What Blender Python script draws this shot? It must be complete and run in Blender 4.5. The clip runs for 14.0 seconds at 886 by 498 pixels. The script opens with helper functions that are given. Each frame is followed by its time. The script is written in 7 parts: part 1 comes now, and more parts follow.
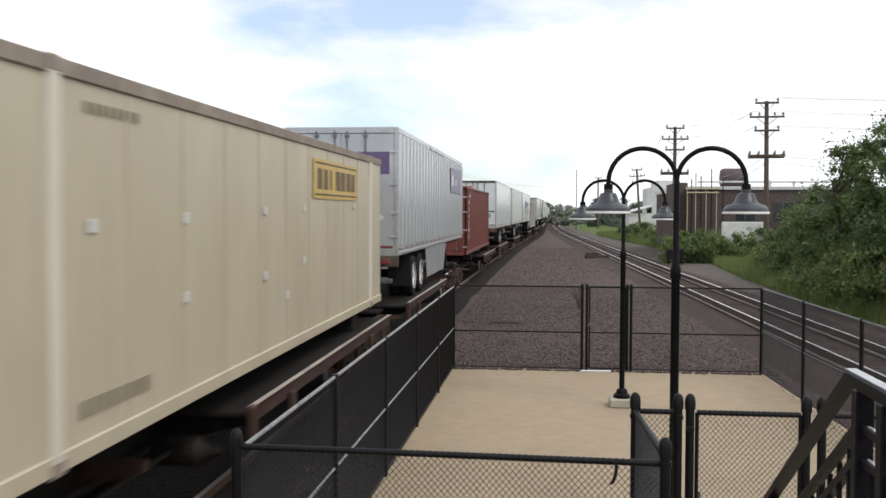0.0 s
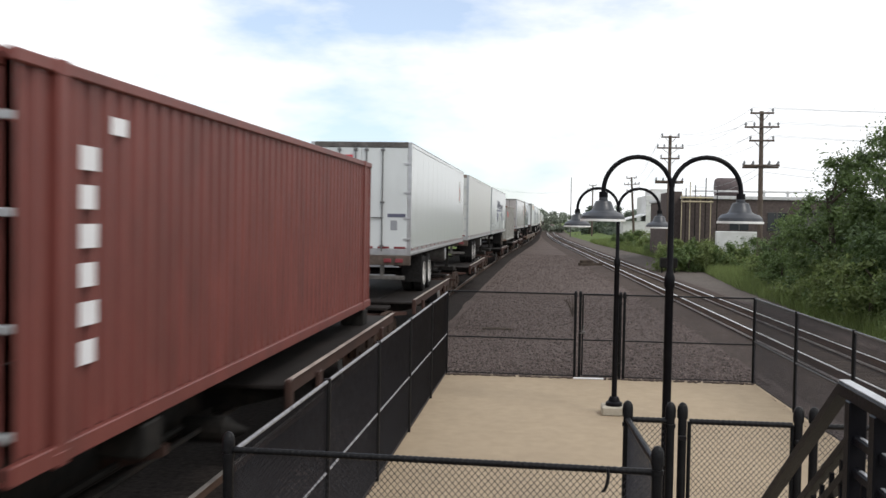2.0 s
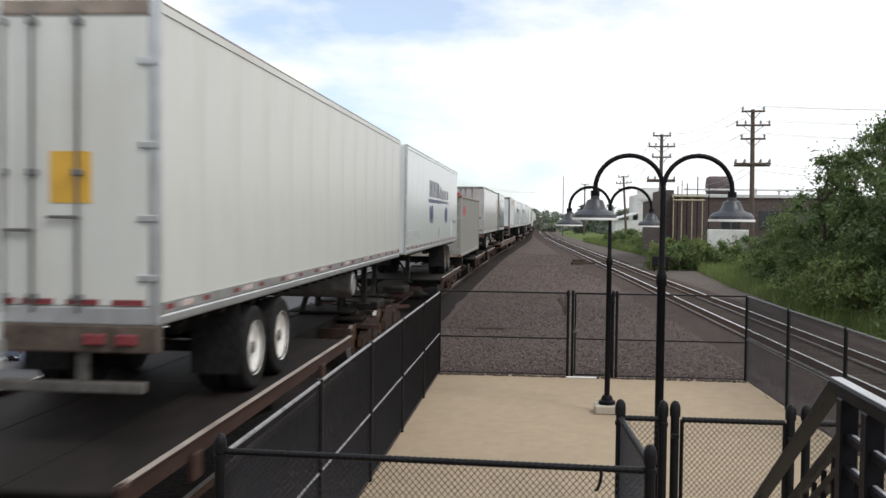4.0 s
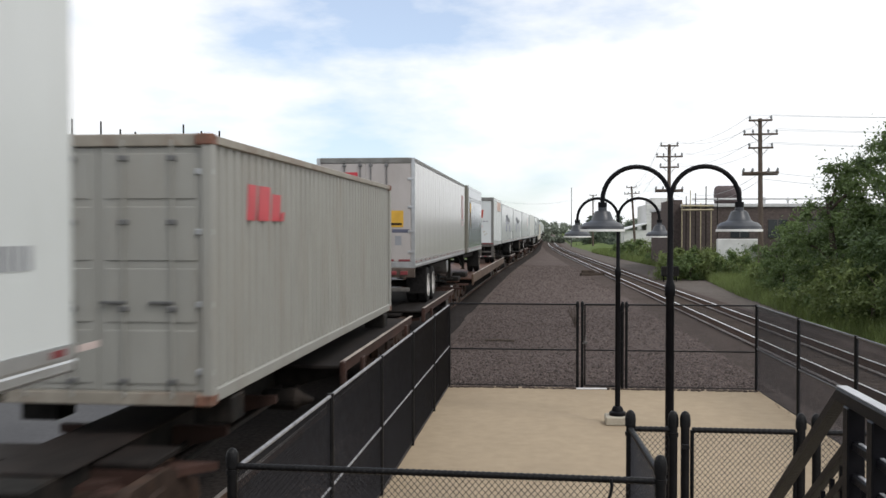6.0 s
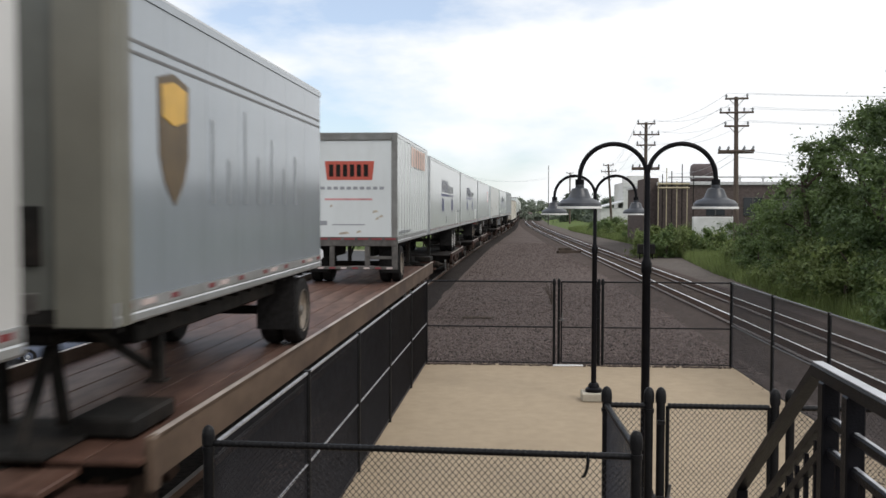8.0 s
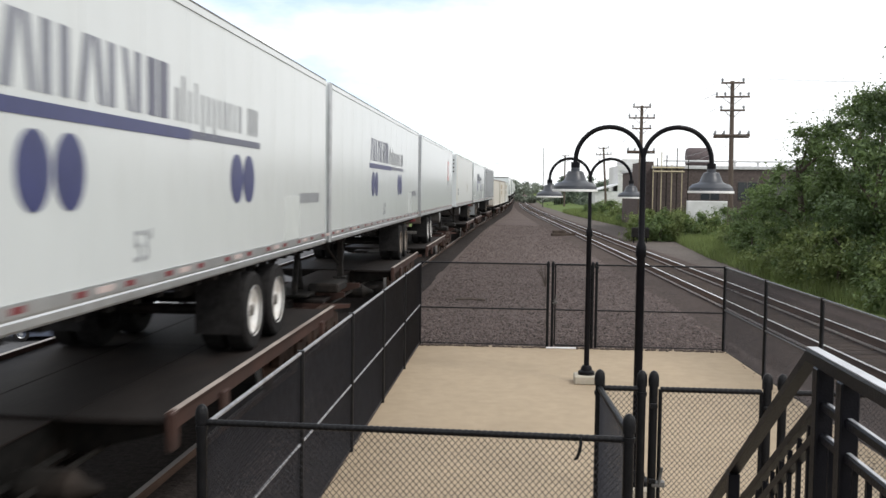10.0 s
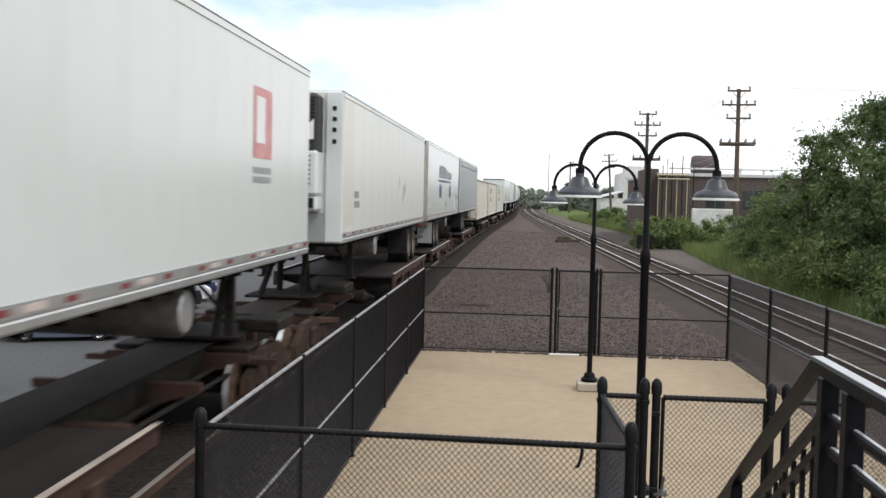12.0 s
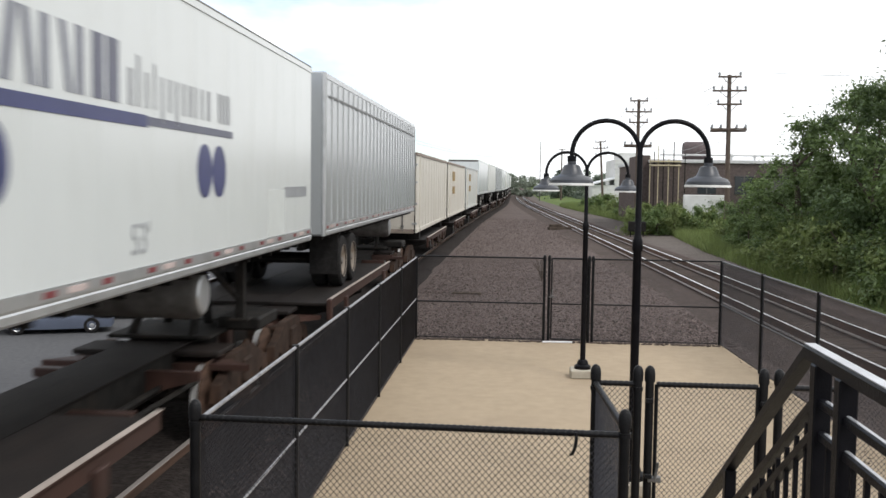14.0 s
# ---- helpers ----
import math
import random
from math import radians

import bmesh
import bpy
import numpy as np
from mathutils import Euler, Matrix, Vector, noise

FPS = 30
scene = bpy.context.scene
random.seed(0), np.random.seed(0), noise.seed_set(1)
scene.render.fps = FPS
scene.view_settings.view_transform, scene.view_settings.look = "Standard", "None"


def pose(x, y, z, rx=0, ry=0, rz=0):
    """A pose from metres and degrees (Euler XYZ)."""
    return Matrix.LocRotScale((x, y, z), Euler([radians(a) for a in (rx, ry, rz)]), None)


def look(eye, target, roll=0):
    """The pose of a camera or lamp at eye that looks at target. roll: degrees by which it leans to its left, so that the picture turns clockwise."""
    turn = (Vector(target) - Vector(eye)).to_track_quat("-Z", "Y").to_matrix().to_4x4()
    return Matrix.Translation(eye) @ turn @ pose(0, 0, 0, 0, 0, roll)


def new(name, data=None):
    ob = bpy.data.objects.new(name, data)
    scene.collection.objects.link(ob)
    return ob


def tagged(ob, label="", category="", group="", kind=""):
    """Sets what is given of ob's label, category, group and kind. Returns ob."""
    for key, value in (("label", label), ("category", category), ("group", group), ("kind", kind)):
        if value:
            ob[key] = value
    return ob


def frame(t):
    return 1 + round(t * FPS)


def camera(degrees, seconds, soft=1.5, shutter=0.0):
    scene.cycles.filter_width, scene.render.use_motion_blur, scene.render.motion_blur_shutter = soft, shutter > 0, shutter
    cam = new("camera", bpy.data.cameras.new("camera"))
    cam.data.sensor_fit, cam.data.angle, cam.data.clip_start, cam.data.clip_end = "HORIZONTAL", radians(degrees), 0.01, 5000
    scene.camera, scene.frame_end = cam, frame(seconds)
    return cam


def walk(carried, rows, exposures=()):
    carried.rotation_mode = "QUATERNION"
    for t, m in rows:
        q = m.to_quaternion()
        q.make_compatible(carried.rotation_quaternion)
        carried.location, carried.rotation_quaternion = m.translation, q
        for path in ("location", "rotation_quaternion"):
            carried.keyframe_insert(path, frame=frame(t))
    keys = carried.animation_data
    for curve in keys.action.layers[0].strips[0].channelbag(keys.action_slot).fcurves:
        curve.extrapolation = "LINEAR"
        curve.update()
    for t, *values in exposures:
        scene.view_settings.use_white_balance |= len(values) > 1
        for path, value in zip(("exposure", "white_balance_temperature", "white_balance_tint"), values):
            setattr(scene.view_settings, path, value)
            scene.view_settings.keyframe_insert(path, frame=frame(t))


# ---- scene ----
cam = camera(48.0, 14.0, soft=1.5, shutter=0.3)
PATH = [
    (0, (0.278, -0.264, 3.235), (0.061, 1.723, 3.16), 0.2),
    (0.5, (0.275, -0.249, 3.235), (0.063, 1.738, 3.158), 0.4),
    (1, (0.28, -0.26, 3.234), (0.069, 1.728, 3.167), 0.2),
    (1.5, (0.269, -0.271, 3.236), (0.06, 1.717, 3.169), 0.6),
    (2, (0.271, -0.267, 3.237), (0.066, 1.722, 3.173), 1.0),
    (2.5, (0.273, -0.27, 3.24), (0.078, 1.72, 3.176), 0.9),
    (3, (0.277, -0.251, 3.235), (0.088, 1.739, 3.176), 0.7),
    (5.5, (0.278, -0.256, 3.24), (0.086, 1.734, 3.166), 0.7),
    (6, (0.285, -0.297, 3.243), (0.077, 1.692, 3.204), 0.0),
    (6.5, (0.295, -0.313, 3.243), (0.094, 1.677, 3.207), -0.9),
    (7, (0.289, -0.322, 3.241), (0.117, 1.671, 3.197), 0.0),
    (7.5, (0.282, -0.301, 3.245), (0.113, 1.691, 3.185), 0.5),
    (8, (0.282, -0.275, 3.236), (0.12, 1.716, 3.152), 0.1),
    (8.5, (0.275, -0.264, 3.237), (0.116, 1.727, 3.131), -0.1),
    (8.7, (0.28, -0.28, 3.242), (0.124, 1.711, 3.124), 0.0),
    (11, (0.269, -0.238, 3.233), (0.116, 1.752, 3.109), 0.9),
    (11.5, (0.27, -0.225, 3.233), (0.115, 1.764, 3.1), 0.6),
    (12, (0.285, -0.213, 3.229), (0.126, 1.778, 3.118), 1.3),
    (12.5, (0.278, -0.208, 3.227), (0.129, 1.783, 3.122), 1.1),
    (13, (0.266, -0.252, 3.234), (0.129, 1.74, 3.121), 1.6),
    (13.5, (0.27, -0.224, 3.234), (0.142, 1.768, 3.11), 1.4),
    (14, (0.281, -0.216, 3.238), (0.138, 1.774, 3.104), 0.8),
]
walk(cam, [(t, look(eye, target, roll)) for t, eye, target, roll in PATH], [(0.0, -0.11), (3.0, -0.12), (5.5, -0.1), (6.5, -0.3), (7.5, -0.32), (8.0, -0.25), (8.5, -0.06), (11.0, 0.13), (12.0, 0.1), (12.6, 0.04), (13.4, 0.06), (14.0, 0.14)])


# ---- light ----
world = bpy.data.worlds.new("sky")
scene.world = world
world.use_nodes = True
SUN_EL, SUN_AZ = 52.0, 128.0      # degrees; azimuth clockwise from +y
wn, wl = world.node_tree.nodes, world.node_tree.links
wbg = wn["Background"]
sky = wn.new("ShaderNodeTexSky")
sky.sky_type = 'NISHITA'
sky.sun_disc = False
sky.sun_elevation, sky.sun_rotation = radians(SUN_EL), radians(SUN_AZ)
sky.air_density, sky.dust_density, sky.ozone_density = 1.0, 0.6, 1.0
wtc = wn.new("ShaderNodeTexCoord")
wmap = wn.new("ShaderNodeMapping")
wmap.inputs["Scale"].default_value = (2.6, 2.6, 7.5)
wmap.inputs["Location"].default_value = (0.35, 0.1, 0.55)
wl.new(wtc.outputs["Generated"], wmap.inputs["Vector"])
cloud = wn.new("ShaderNodeTexNoise")
cloud.inputs["Scale"].default_value, cloud.inputs["Detail"].default_value, cloud.inputs["Roughness"].default_value = 1.0, 7.0, 0.55
wl.new(wmap.outputs["Vector"], cloud.inputs["Vector"])
wsep = wn.new("ShaderNodeSeparateXYZ")
wl.new(wtc.outputs["Generated"], wsep.inputs[0])
# the cloud cover opens only in the north-north-west
gap = wn.new("ShaderNodeMath")
gap.operation = 'ADD'
gap.inputs[1].default_value = 0.20
wl.new(wsep.outputs["X"], gap.inputs[0])
wide = wn.new("ShaderNodeMath")
wide.operation = 'ABSOLUTE'
wl.new(gap.outputs[0], wide.inputs[0])
east = wn.new("ShaderNodeMath")
east.operation = 'MULTIPLY_ADD'
east.inputs[1].default_value, east.inputs[2].default_value = 0.62, -0.035
wl.new(wide.outputs[0], east.inputs[0])
cover = wn.new("ShaderNodeMath")
cover.operation = 'ADD'
wl.new(east.outputs[0], cover.inputs[0])
wl.new(cloud.outputs["Fac"], cover.inputs[1])
wramp = wn.new("ShaderNodeValToRGB")
wramp.color_ramp.elements[0].position, wramp.color_ramp.elements[1].position = 0.45, 0.585
wramp.color_ramp.elements[0].color = (0.33, 0.33, 0.33, 1)
wl.new(cover.outputs[0], wramp.inputs["Fac"])
wmix = wn.new("ShaderNodeMixRGB")
wmix.inputs["Color2"].default_value = (10.6, 10.8, 11.0, 1)
wl.new(wramp.outputs["Color"], wmix.inputs["Fac"])
haze = wn.new("ShaderNodeMixRGB")
haze.blend_type = 'MULTIPLY'
haze.inputs["Fac"].default_value, haze.inputs["Color2"].default_value = 1.0, (1.14, 1.30, 1.52, 1)
wl.new(sky.outputs["Color"], haze.inputs["Color1"])
wl.new(haze.outputs["Color"], wmix.inputs["Color1"])
wl.new(wmix.outputs["Color"], wbg.inputs["Color"])
wbg.inputs["Strength"].default_value = 0.115

sun_data = bpy.data.lights.new("sun", 'SUN')
sun_data.energy, sun_data.angle, sun_data.color = 1.5, radians(14), (1.0, 0.965, 0.92)
sun = new("sun", sun_data)
az, el = radians(SUN_AZ), radians(SUN_EL)
sun_dir = Vector((math.sin(az) * math.cos(el), math.cos(az) * math.cos(el), math.sin(el)))
sun.matrix_basis = look(sun_dir * 60, (0, 0, 0))


# ---- materials ----
def mat(name, color, rough=0.6, metal=0.0, var=0.12, scale=3.0, stain=None, stain_amount=0.0, stain_scale=0.6,
        stretch=(1, 1, 1), bump=0.0, bump_scale=40.0, spec=0.5, per_object=0.0, per_island=0.0, world_space=False):
    m = bpy.data.materials.new(name)
    m.use_nodes = True
    n, l = m.node_tree.nodes, m.node_tree.links
    b = n["Principled BSDF"]
    b.inputs["Roughness"].default_value = rough
    b.inputs["Metallic"].default_value = metal
    b.inputs["Specular IOR Level"].default_value = spec
    if world_space:
        vec = n.new("ShaderNodeNewGeometry").outputs["Position"]
    else:
        vec = n.new("ShaderNodeTexCoord").outputs["Object"]
    mp = n.new("ShaderNodeMapping")
    mp.inputs["Scale"].default_value = stretch
    l.new(vec, mp.inputs["Vector"])
    fine = n.new("ShaderNodeTexNoise")
    fine.inputs["Scale"].default_value, fine.inputs["Detail"].default_value = scale, 6.0
    l.new(mp.outputs[0], fine.inputs["Vector"])
    ramp = n.new("ShaderNodeValToRGB")
    ramp.color_ramp.elements[0].position, ramp.color_ramp.elements[1].position = 0.3, 0.7
    ramp.color_ramp.elements[0].color = (*[max(0, c * (1 - var)) for c in color], 1)
    ramp.color_ramp.elements[1].color = (*[min(1, c * (1 + var)) for c in color], 1)
    l.new(fine.outputs["Fac"], ramp.inputs["Fac"])
    out = ramp.outputs["Color"]
    if stain:
        big = n.new("ShaderNodeTexNoise")
        big.inputs["Scale"].default_value, big.inputs["Detail"].default_value, big.inputs["Roughness"].default_value = stain_scale, 8.0, 0.65
        l.new(mp.outputs[0], big.inputs["Vector"])
        r2 = n.new("ShaderNodeValToRGB")
        r2.color_ramp.elements[0].position, r2.color_ramp.elements[1].position = 0.48, 0.72
        r2.color_ramp.elements[1].color = (stain_amount,) * 3 + (1,)
        l.new(big.outputs["Fac"], r2.inputs["Fac"])
        mx = n.new("ShaderNodeMixRGB")
        mx.inputs["Color2"].default_value = (*stain, 1)
        l.new(r2.outputs["Color"], mx.inputs["Fac"])
        l.new(out, mx.inputs["Color1"])
        out = mx.outputs["Color"]
    if per_object or per_island:
        src = n.new("ShaderNodeObjectInfo").outputs["Random"] if per_object else n.new("ShaderNodeNewGeometry").outputs["Random Per Island"]
        amount = per_object or per_island
        rng = n.new("ShaderNodeMapRange")
        rng.inputs["To Min"].default_value, rng.inputs["To Max"].default_value = 1 - amount, 1 + amount
        l.new(src, rng.inputs["Value"])
        hsv = n.new("ShaderNodeHueSaturation")
        l.new(rng.outputs[0], hsv.inputs["Value"])
        l.new(out, hsv.inputs["Color"])
        out = hsv.outputs["Color"]
    l.new(out, b.inputs["Base Color"])
    if bump:
        bn = n.new("ShaderNodeTexNoise")
        bn.inputs["Scale"].default_value, bn.inputs["Detail"].default_value = bump_scale, 5.0
        l.new(mp.outputs[0], bn.inputs["Vector"])
        bp = n.new("ShaderNodeBump")
        bp.inputs["Strength"].default_value, bp.inputs["Distance"].default_value = bump, 0.02
        l.new(bn.outputs["Fac"], bp.inputs["Height"])
        l.new(bp.outputs["Normal"], b.inputs["Normal"])
    return m


def leaf_mat(name, color, light):
    m = mat(name, color, rough=0.55, var=0.3, scale=0.6, per_island=0.35, spec=0.3, world_space=True)
    n, l = m.node_tree.nodes, m.node_tree.links
    b = n["Principled BSDF"]
    tr = n.new("ShaderNodeBsdfTranslucent")
    tr.inputs["Color"].default_value = (*light, 1)
    mx = n.new("ShaderNodeMixShader")
    mx.inputs["Fac"].default_value = 0.3
    l.new(b.outputs[0], mx.inputs[1])
    l.new(tr.outputs[0], mx.inputs[2])
    l.new(mx.outputs[0], n["Material Output"].inputs["Surface"])
    return m


GRAVEL = mat("gravel", (0.118, 0.094, 0.086), 0.95, var=0.34, scale=14, stain=(0.056, 0.042, 0.038), stain_amount=0.55, stain_scale=0.22, bump=1.0, bump_scale=16, world_space=True, spec=0.08)
STONE = mat("crushed_stone", (0.130, 0.104, 0.096), 0.95, var=0.3, scale=9, per_island=0.6, spec=0.08)
BALLAST = mat("ballast", (0.082, 0.065, 0.058), 0.95, var=0.45, scale=12, stain=(0.045, 0.034, 0.031), stain_amount=0.6, stain_scale=0.4, bump=1.0, bump_scale=18, world_space=True, spec=0.06)
# Shade beneath the train is put into this darker ballast colour
SHADED_BALLAST = mat("shade_darkened_ballast", (0.030, 0.025, 0.023), 0.9, var=0.45, scale=12, stain=(0.016, 0.013, 0.012), stain_amount=0.6, stain_scale=0.4, bump=1.0, bump_scale=18, world_space=True, spec=0.06)
PALE_GRAVEL = mat("pale_grey_gravel", (0.122, 0.106, 0.096), 0.95, var=0.3, scale=8, stain=(0.080, 0.066, 0.058), stain_amount=0.7, stain_scale=0.3, bump=0.8, bump_scale=14, world_space=True, spec=0.08)
CONCRETE = mat("tan_concrete", (0.362, 0.285, 0.197), 0.85, var=0.07, scale=5, stain=(0.280, 0.218, 0.152), stain_amount=0.5, stain_scale=0.35, bump=0.25, bump_scale=90, spec=0.3, world_space=True)
CONCRETE_GREY = mat("grey_concrete", (0.42, 0.38, 0.31), 0.85, var=0.12, scale=9, stain=(0.25, 0.22, 0.18), stain_amount=0.5, stain_scale=2, bump=0.3, bump_scale=80)
ASPHALT = mat("asphalt", (0.085, 0.085, 0.089), 0.9, var=0.15, scale=6, stain=(0.055, 0.055, 0.060), stain_amount=0.6, stain_scale=0.12, bump=0.3, bump_scale=60, world_space=True, spec=0.15)
GRASS = mat("grass_ground", (0.10, 0.14, 0.045), 0.95, var=0.4, scale=3, stain=(0.15, 0.14, 0.07), stain_amount=0.6, stain_scale=0.15, bump=0.6, bump_scale=8, spec=0.1, world_space=True)
WHITE_LINE = mat("road_paint", (0.62, 0.62, 0.6), 0.8, var=0.15, scale=5, world_space=True)
VINYL = mat("black_vinyl", (0.032, 0.032, 0.038), 0.40, var=0.3, scale=12, spec=0.22)
RAIL_COAT = mat("black_coated_rail", (0.009, 0.009, 0.010), 0.36, var=0.3, scale=9, bump=0.3, bump_scale=60, spec=0.16)
PAINT_BLACK = mat("black_gloss_paint", (0.006, 0.006, 0.008), 0.36, var=0.25, scale=6, stain=(0.017, 0.015, 0.013), stain_amount=0.35, stain_scale=3, bump=0.15, bump_scale=120, spec=0.10)
# Pale colour that carries the sky's sheen on top of the black rails
SHEEN_CAP = mat("sheen_rail_cap", (0.46, 0.47, 0.50), 0.3, 0.4, var=0.2, scale=6, stain=(0.15, 0.15, 0.16), stain_amount=0.5, stain_scale=2.5)
CONTAINER_RUST = mat("streaked_container_rail", (0.27, 0.245, 0.205), 0.55, var=0.15, scale=5, stain=(0.16, 0.08, 0.05), stain_amount=0.6, stain_scale=1.6)
# Paler grey for the rails of the long fence beside the train
RAIL_PALE = mat("pale_grey_rail", (0.27, 0.27, 0.285), 0.45, 0.3, var=0.3, scale=14, stain=(0.10, 0.10, 0.11), stain_amount=0.7, stain_scale=5)
RAIL_DULL = mat("dull_coated_rail", (0.10, 0.10, 0.10), 0.4, 0.2, var=0.3, scale=12)
SHADE_GREY = mat("shade_enamel", (0.034, 0.038, 0.047), 0.38, var=0.15, scale=6, stain=(0.093, 0.093, 0.093), stain_amount=0.4, stain_scale=4, spec=0.5)
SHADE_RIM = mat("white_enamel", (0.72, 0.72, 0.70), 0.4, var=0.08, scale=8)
STEEL_RAIL = mat("rail_side_rust", (0.115, 0.070, 0.050), 0.75, 0.3, var=0.35, scale=10, stain=(0.05, 0.035, 0.03), stain_amount=0.6, stain_scale=2, stretch=(1, .1, 1), bump=0.3, bump_scale=30, spec=0.3)
RAIL_HEAD = mat("polished_rail_head", (0.90, 0.90, 0.90), 0.42, 0.8, var=0.12, scale=5, stretch=(1, .05, 1))
# Darker head colour for the rails under the train
RAIL_DARK = mat("dark_rail_head", (0.30, 0.27, 0.25), 0.5, 0.4, var=0.2, scale=5, stretch=(1, .05, 1))
# Sunlit brightness of the empty track's rail feet is put into this grey
SUNLIT_FOOT = mat("sunlit_grey_rail_steel", (0.50, 0.46, 0.43), 0.4, 0.5, var=0.25, scale=6, stain=(0.16, 0.11, 0.09), stain_amount=0.5, stain_scale=1.2, stretch=(1, .08, 1))
TIE = mat("creosoted_timber", (0.07, 0.055, 0.045), 0.9, var=0.35, scale=8, stretch=(.3, 3, 1), bump=0.5, bump_scale=25, per_object=0.3, spec=0.1)
TIMBER = mat("weathered_pole_wood", (0.10, 0.075, 0.06), 0.9, var=0.3, scale=6, stretch=(3, 3, .3), bump=0.4, bump_scale=20)
INSULATOR = mat("grey_porcelain", (0.24, 0.25, 0.26), 0.35, var=0.1, scale=5)
WIRE = mat("weathered_wire", (0.36, 0.37, 0.38), 0.6, var=0.1, scale=2)
# train
WHITE_PANEL = mat("white_trailer_paint", (0.625, 0.655, 0.655), 0.22, var=0.025, scale=1.5, stain=(0.470, 0.485, 0.470), stain_amount=0.42, stain_scale=0.55, stretch=(1, 1, .45), bump=0.02, bump_scale=4)
WHITE_DUSTY = mat("dusty_glossy_white_paint", (0.545, 0.538, 0.527), 0.20, var=0.05, scale=2.2, stain=(0.340, 0.325, 0.300), stain_amount=0.55, stain_scale=0.8, stretch=(1, 1.6, .22), bump=0.03, bump_scale=4)
DOOR_DUSTY = mat("dusty_pinkish_door_paint", (0.430, 0.400, 0.385), 0.45, var=0.06, scale=2.2, stain=(0.30, 0.26, 0.235), stain_amount=0.55, stain_scale=0.9, stretch=(1, 1, .4))
WHITE_OLD = mat("aged_white_trailer_paint", (0.595, 0.605, 0.580), 0.33, var=0.04, scale=1.8, stain=(0.414, 0.385, 0.315), stain_amount=0.5, stain_scale=0.6, stretch=(1, 1, .35), bump=0.03, bump_scale=5)
REEFER_WHITE = mat("stained_reefer_white", (0.640, 0.655, 0.640), 0.34, var=0.03, scale=1.6, stain=(0.540, 0.455, 0.300), stain_amount=0.5, stain_scale=0.42, stretch=(1, 1, .4), bump=0.02, bump_scale=4)
REEFER_STAIN = mat("cream_stained_panel", (0.620, 0.615, 0.565), 0.36, var=0.04, scale=2, stain=(0.560, 0.470, 0.320), stain_amount=0.75, stain_scale=1.0, stretch=(1, 1.5, .3))
SILVER = mat("silver_trailer_skin", (0.455, 0.472, 0.497), 0.24, 0.25, var=0.05, scale=2, stain=(0.353, 0.361, 0.378), stain_amount=0.4, stain_scale=0.7, stretch=(1, 1, .4))
GREY_SKIN = mat("pale_grey_trailer_skin", (0.365, 0.382, 0.392), 0.22, 0.2, var=0.05, scale=2, stain=(0.302, 0.311, 0.319), stain_amount=0.4, stain_scale=0.7, stretch=(1, 1, .4))
BLUE_GREY_SKIN = mat("blue_grey_trailer_skin", (0.30, 0.335, 0.37), 0.16, 0.2, var=0.05, scale=2, stain=(0.23, 0.25, 0.265), stain_amount=0.4, stain_scale=0.7, stretch=(1, 1, .4))
# Olive end wall darkened for its shade; the corner next is coloured as lit
OLIVE_SHADED = mat("shaded_olive_end_wall", (0.115, 0.118, 0.105), 0.5, 0.1, var=0.12, scale=2, stain=(0.09, 0.085, 0.07), stain_amount=0.5, stain_scale=0.8)
OLIVE_LIT = mat("lit_olive_corner_paint", (0.158, 0.152, 0.124), 0.5, 0.1, var=0.1, scale=2, stain=(0.14, 0.128, 0.10), stain_amount=0.5, stain_scale=0.9)
BLUE_GREY_PALE = mat("washed_pale_streak", (0.25, 0.275, 0.30), 0.3, 0.2, var=0.1, scale=4)
TAN_DOOR = mat("dirty_tan_door_paint", (0.50, 0.45, 0.375), 0.5, var=0.12, scale=3, stain=(0.34, 0.26, 0.19), stain_amount=0.5, stain_scale=1.2, stretch=(1, 1, .4))
END_FRAME = mat("grimy_grey_end_frame", (0.20, 0.20, 0.19), 0.55, 0.3, var=0.2, scale=4, stain=(0.10, 0.08, 0.065), stain_amount=0.6, stain_scale=1.5)
CREAM = mat("cream_container_paint", (0.465, 0.410, 0.305), 0.42, var=0.05, scale=2.5, stain=(0.336, 0.272, 0.176), stain_amount=0.55, stain_scale=0.7, stretch=(1, 1, .35), bump=0.04, bump_scale=8)
CREAM_PALE = mat("pale_cream_container_paint", (0.62, 0.585, 0.52), 0.45, var=0.05, scale=2.5, stain=(0.44, 0.39, 0.31), stain_amount=0.5, stain_scale=0.7, stretch=(1, 1, .35))
RED_BOX = mat("oxide_red_container_paint", (0.160, 0.042, 0.034), 0.5, var=0.14, scale=3, stain=(0.094, 0.032, 0.027), stain_amount=0.6, stain_scale=0.9, stretch=(1, 1, .4), bump=0.05, bump_scale=12)
GREY_BOX = mat("warm_grey_container_paint", (0.295, 0.293, 0.270), 0.48, var=0.06, scale=3, stain=(0.225, 0.20, 0.165), stain_amount=0.6, stain_scale=0.8, stretch=(1, 1, .35), bump=0.05, bump_scale=12)
RUST_EDGE = mat("rusted_corner_steel", (0.17, 0.075, 0.05), 0.75, 0.1, var=0.4, scale=8, stain=(0.3, 0.26, 0.2), stain_amount=0.6, stain_scale=3)
ALU = mat("dull_aluminium", (0.52, 0.53, 0.54), 0.38, 0.7, var=0.1, scale=5, stain=(0.3, 0.3, 0.3), stain_amount=0.5, stain_scale=1.5)
ROOF_DARK = mat("roof_edge_grime", (0.085, 0.078, 0.072), 0.7, 0.2, var=0.4, scale=5, stain=(0.25, 0.24, 0.22), stain_amount=0.6, stain_scale=1.2)
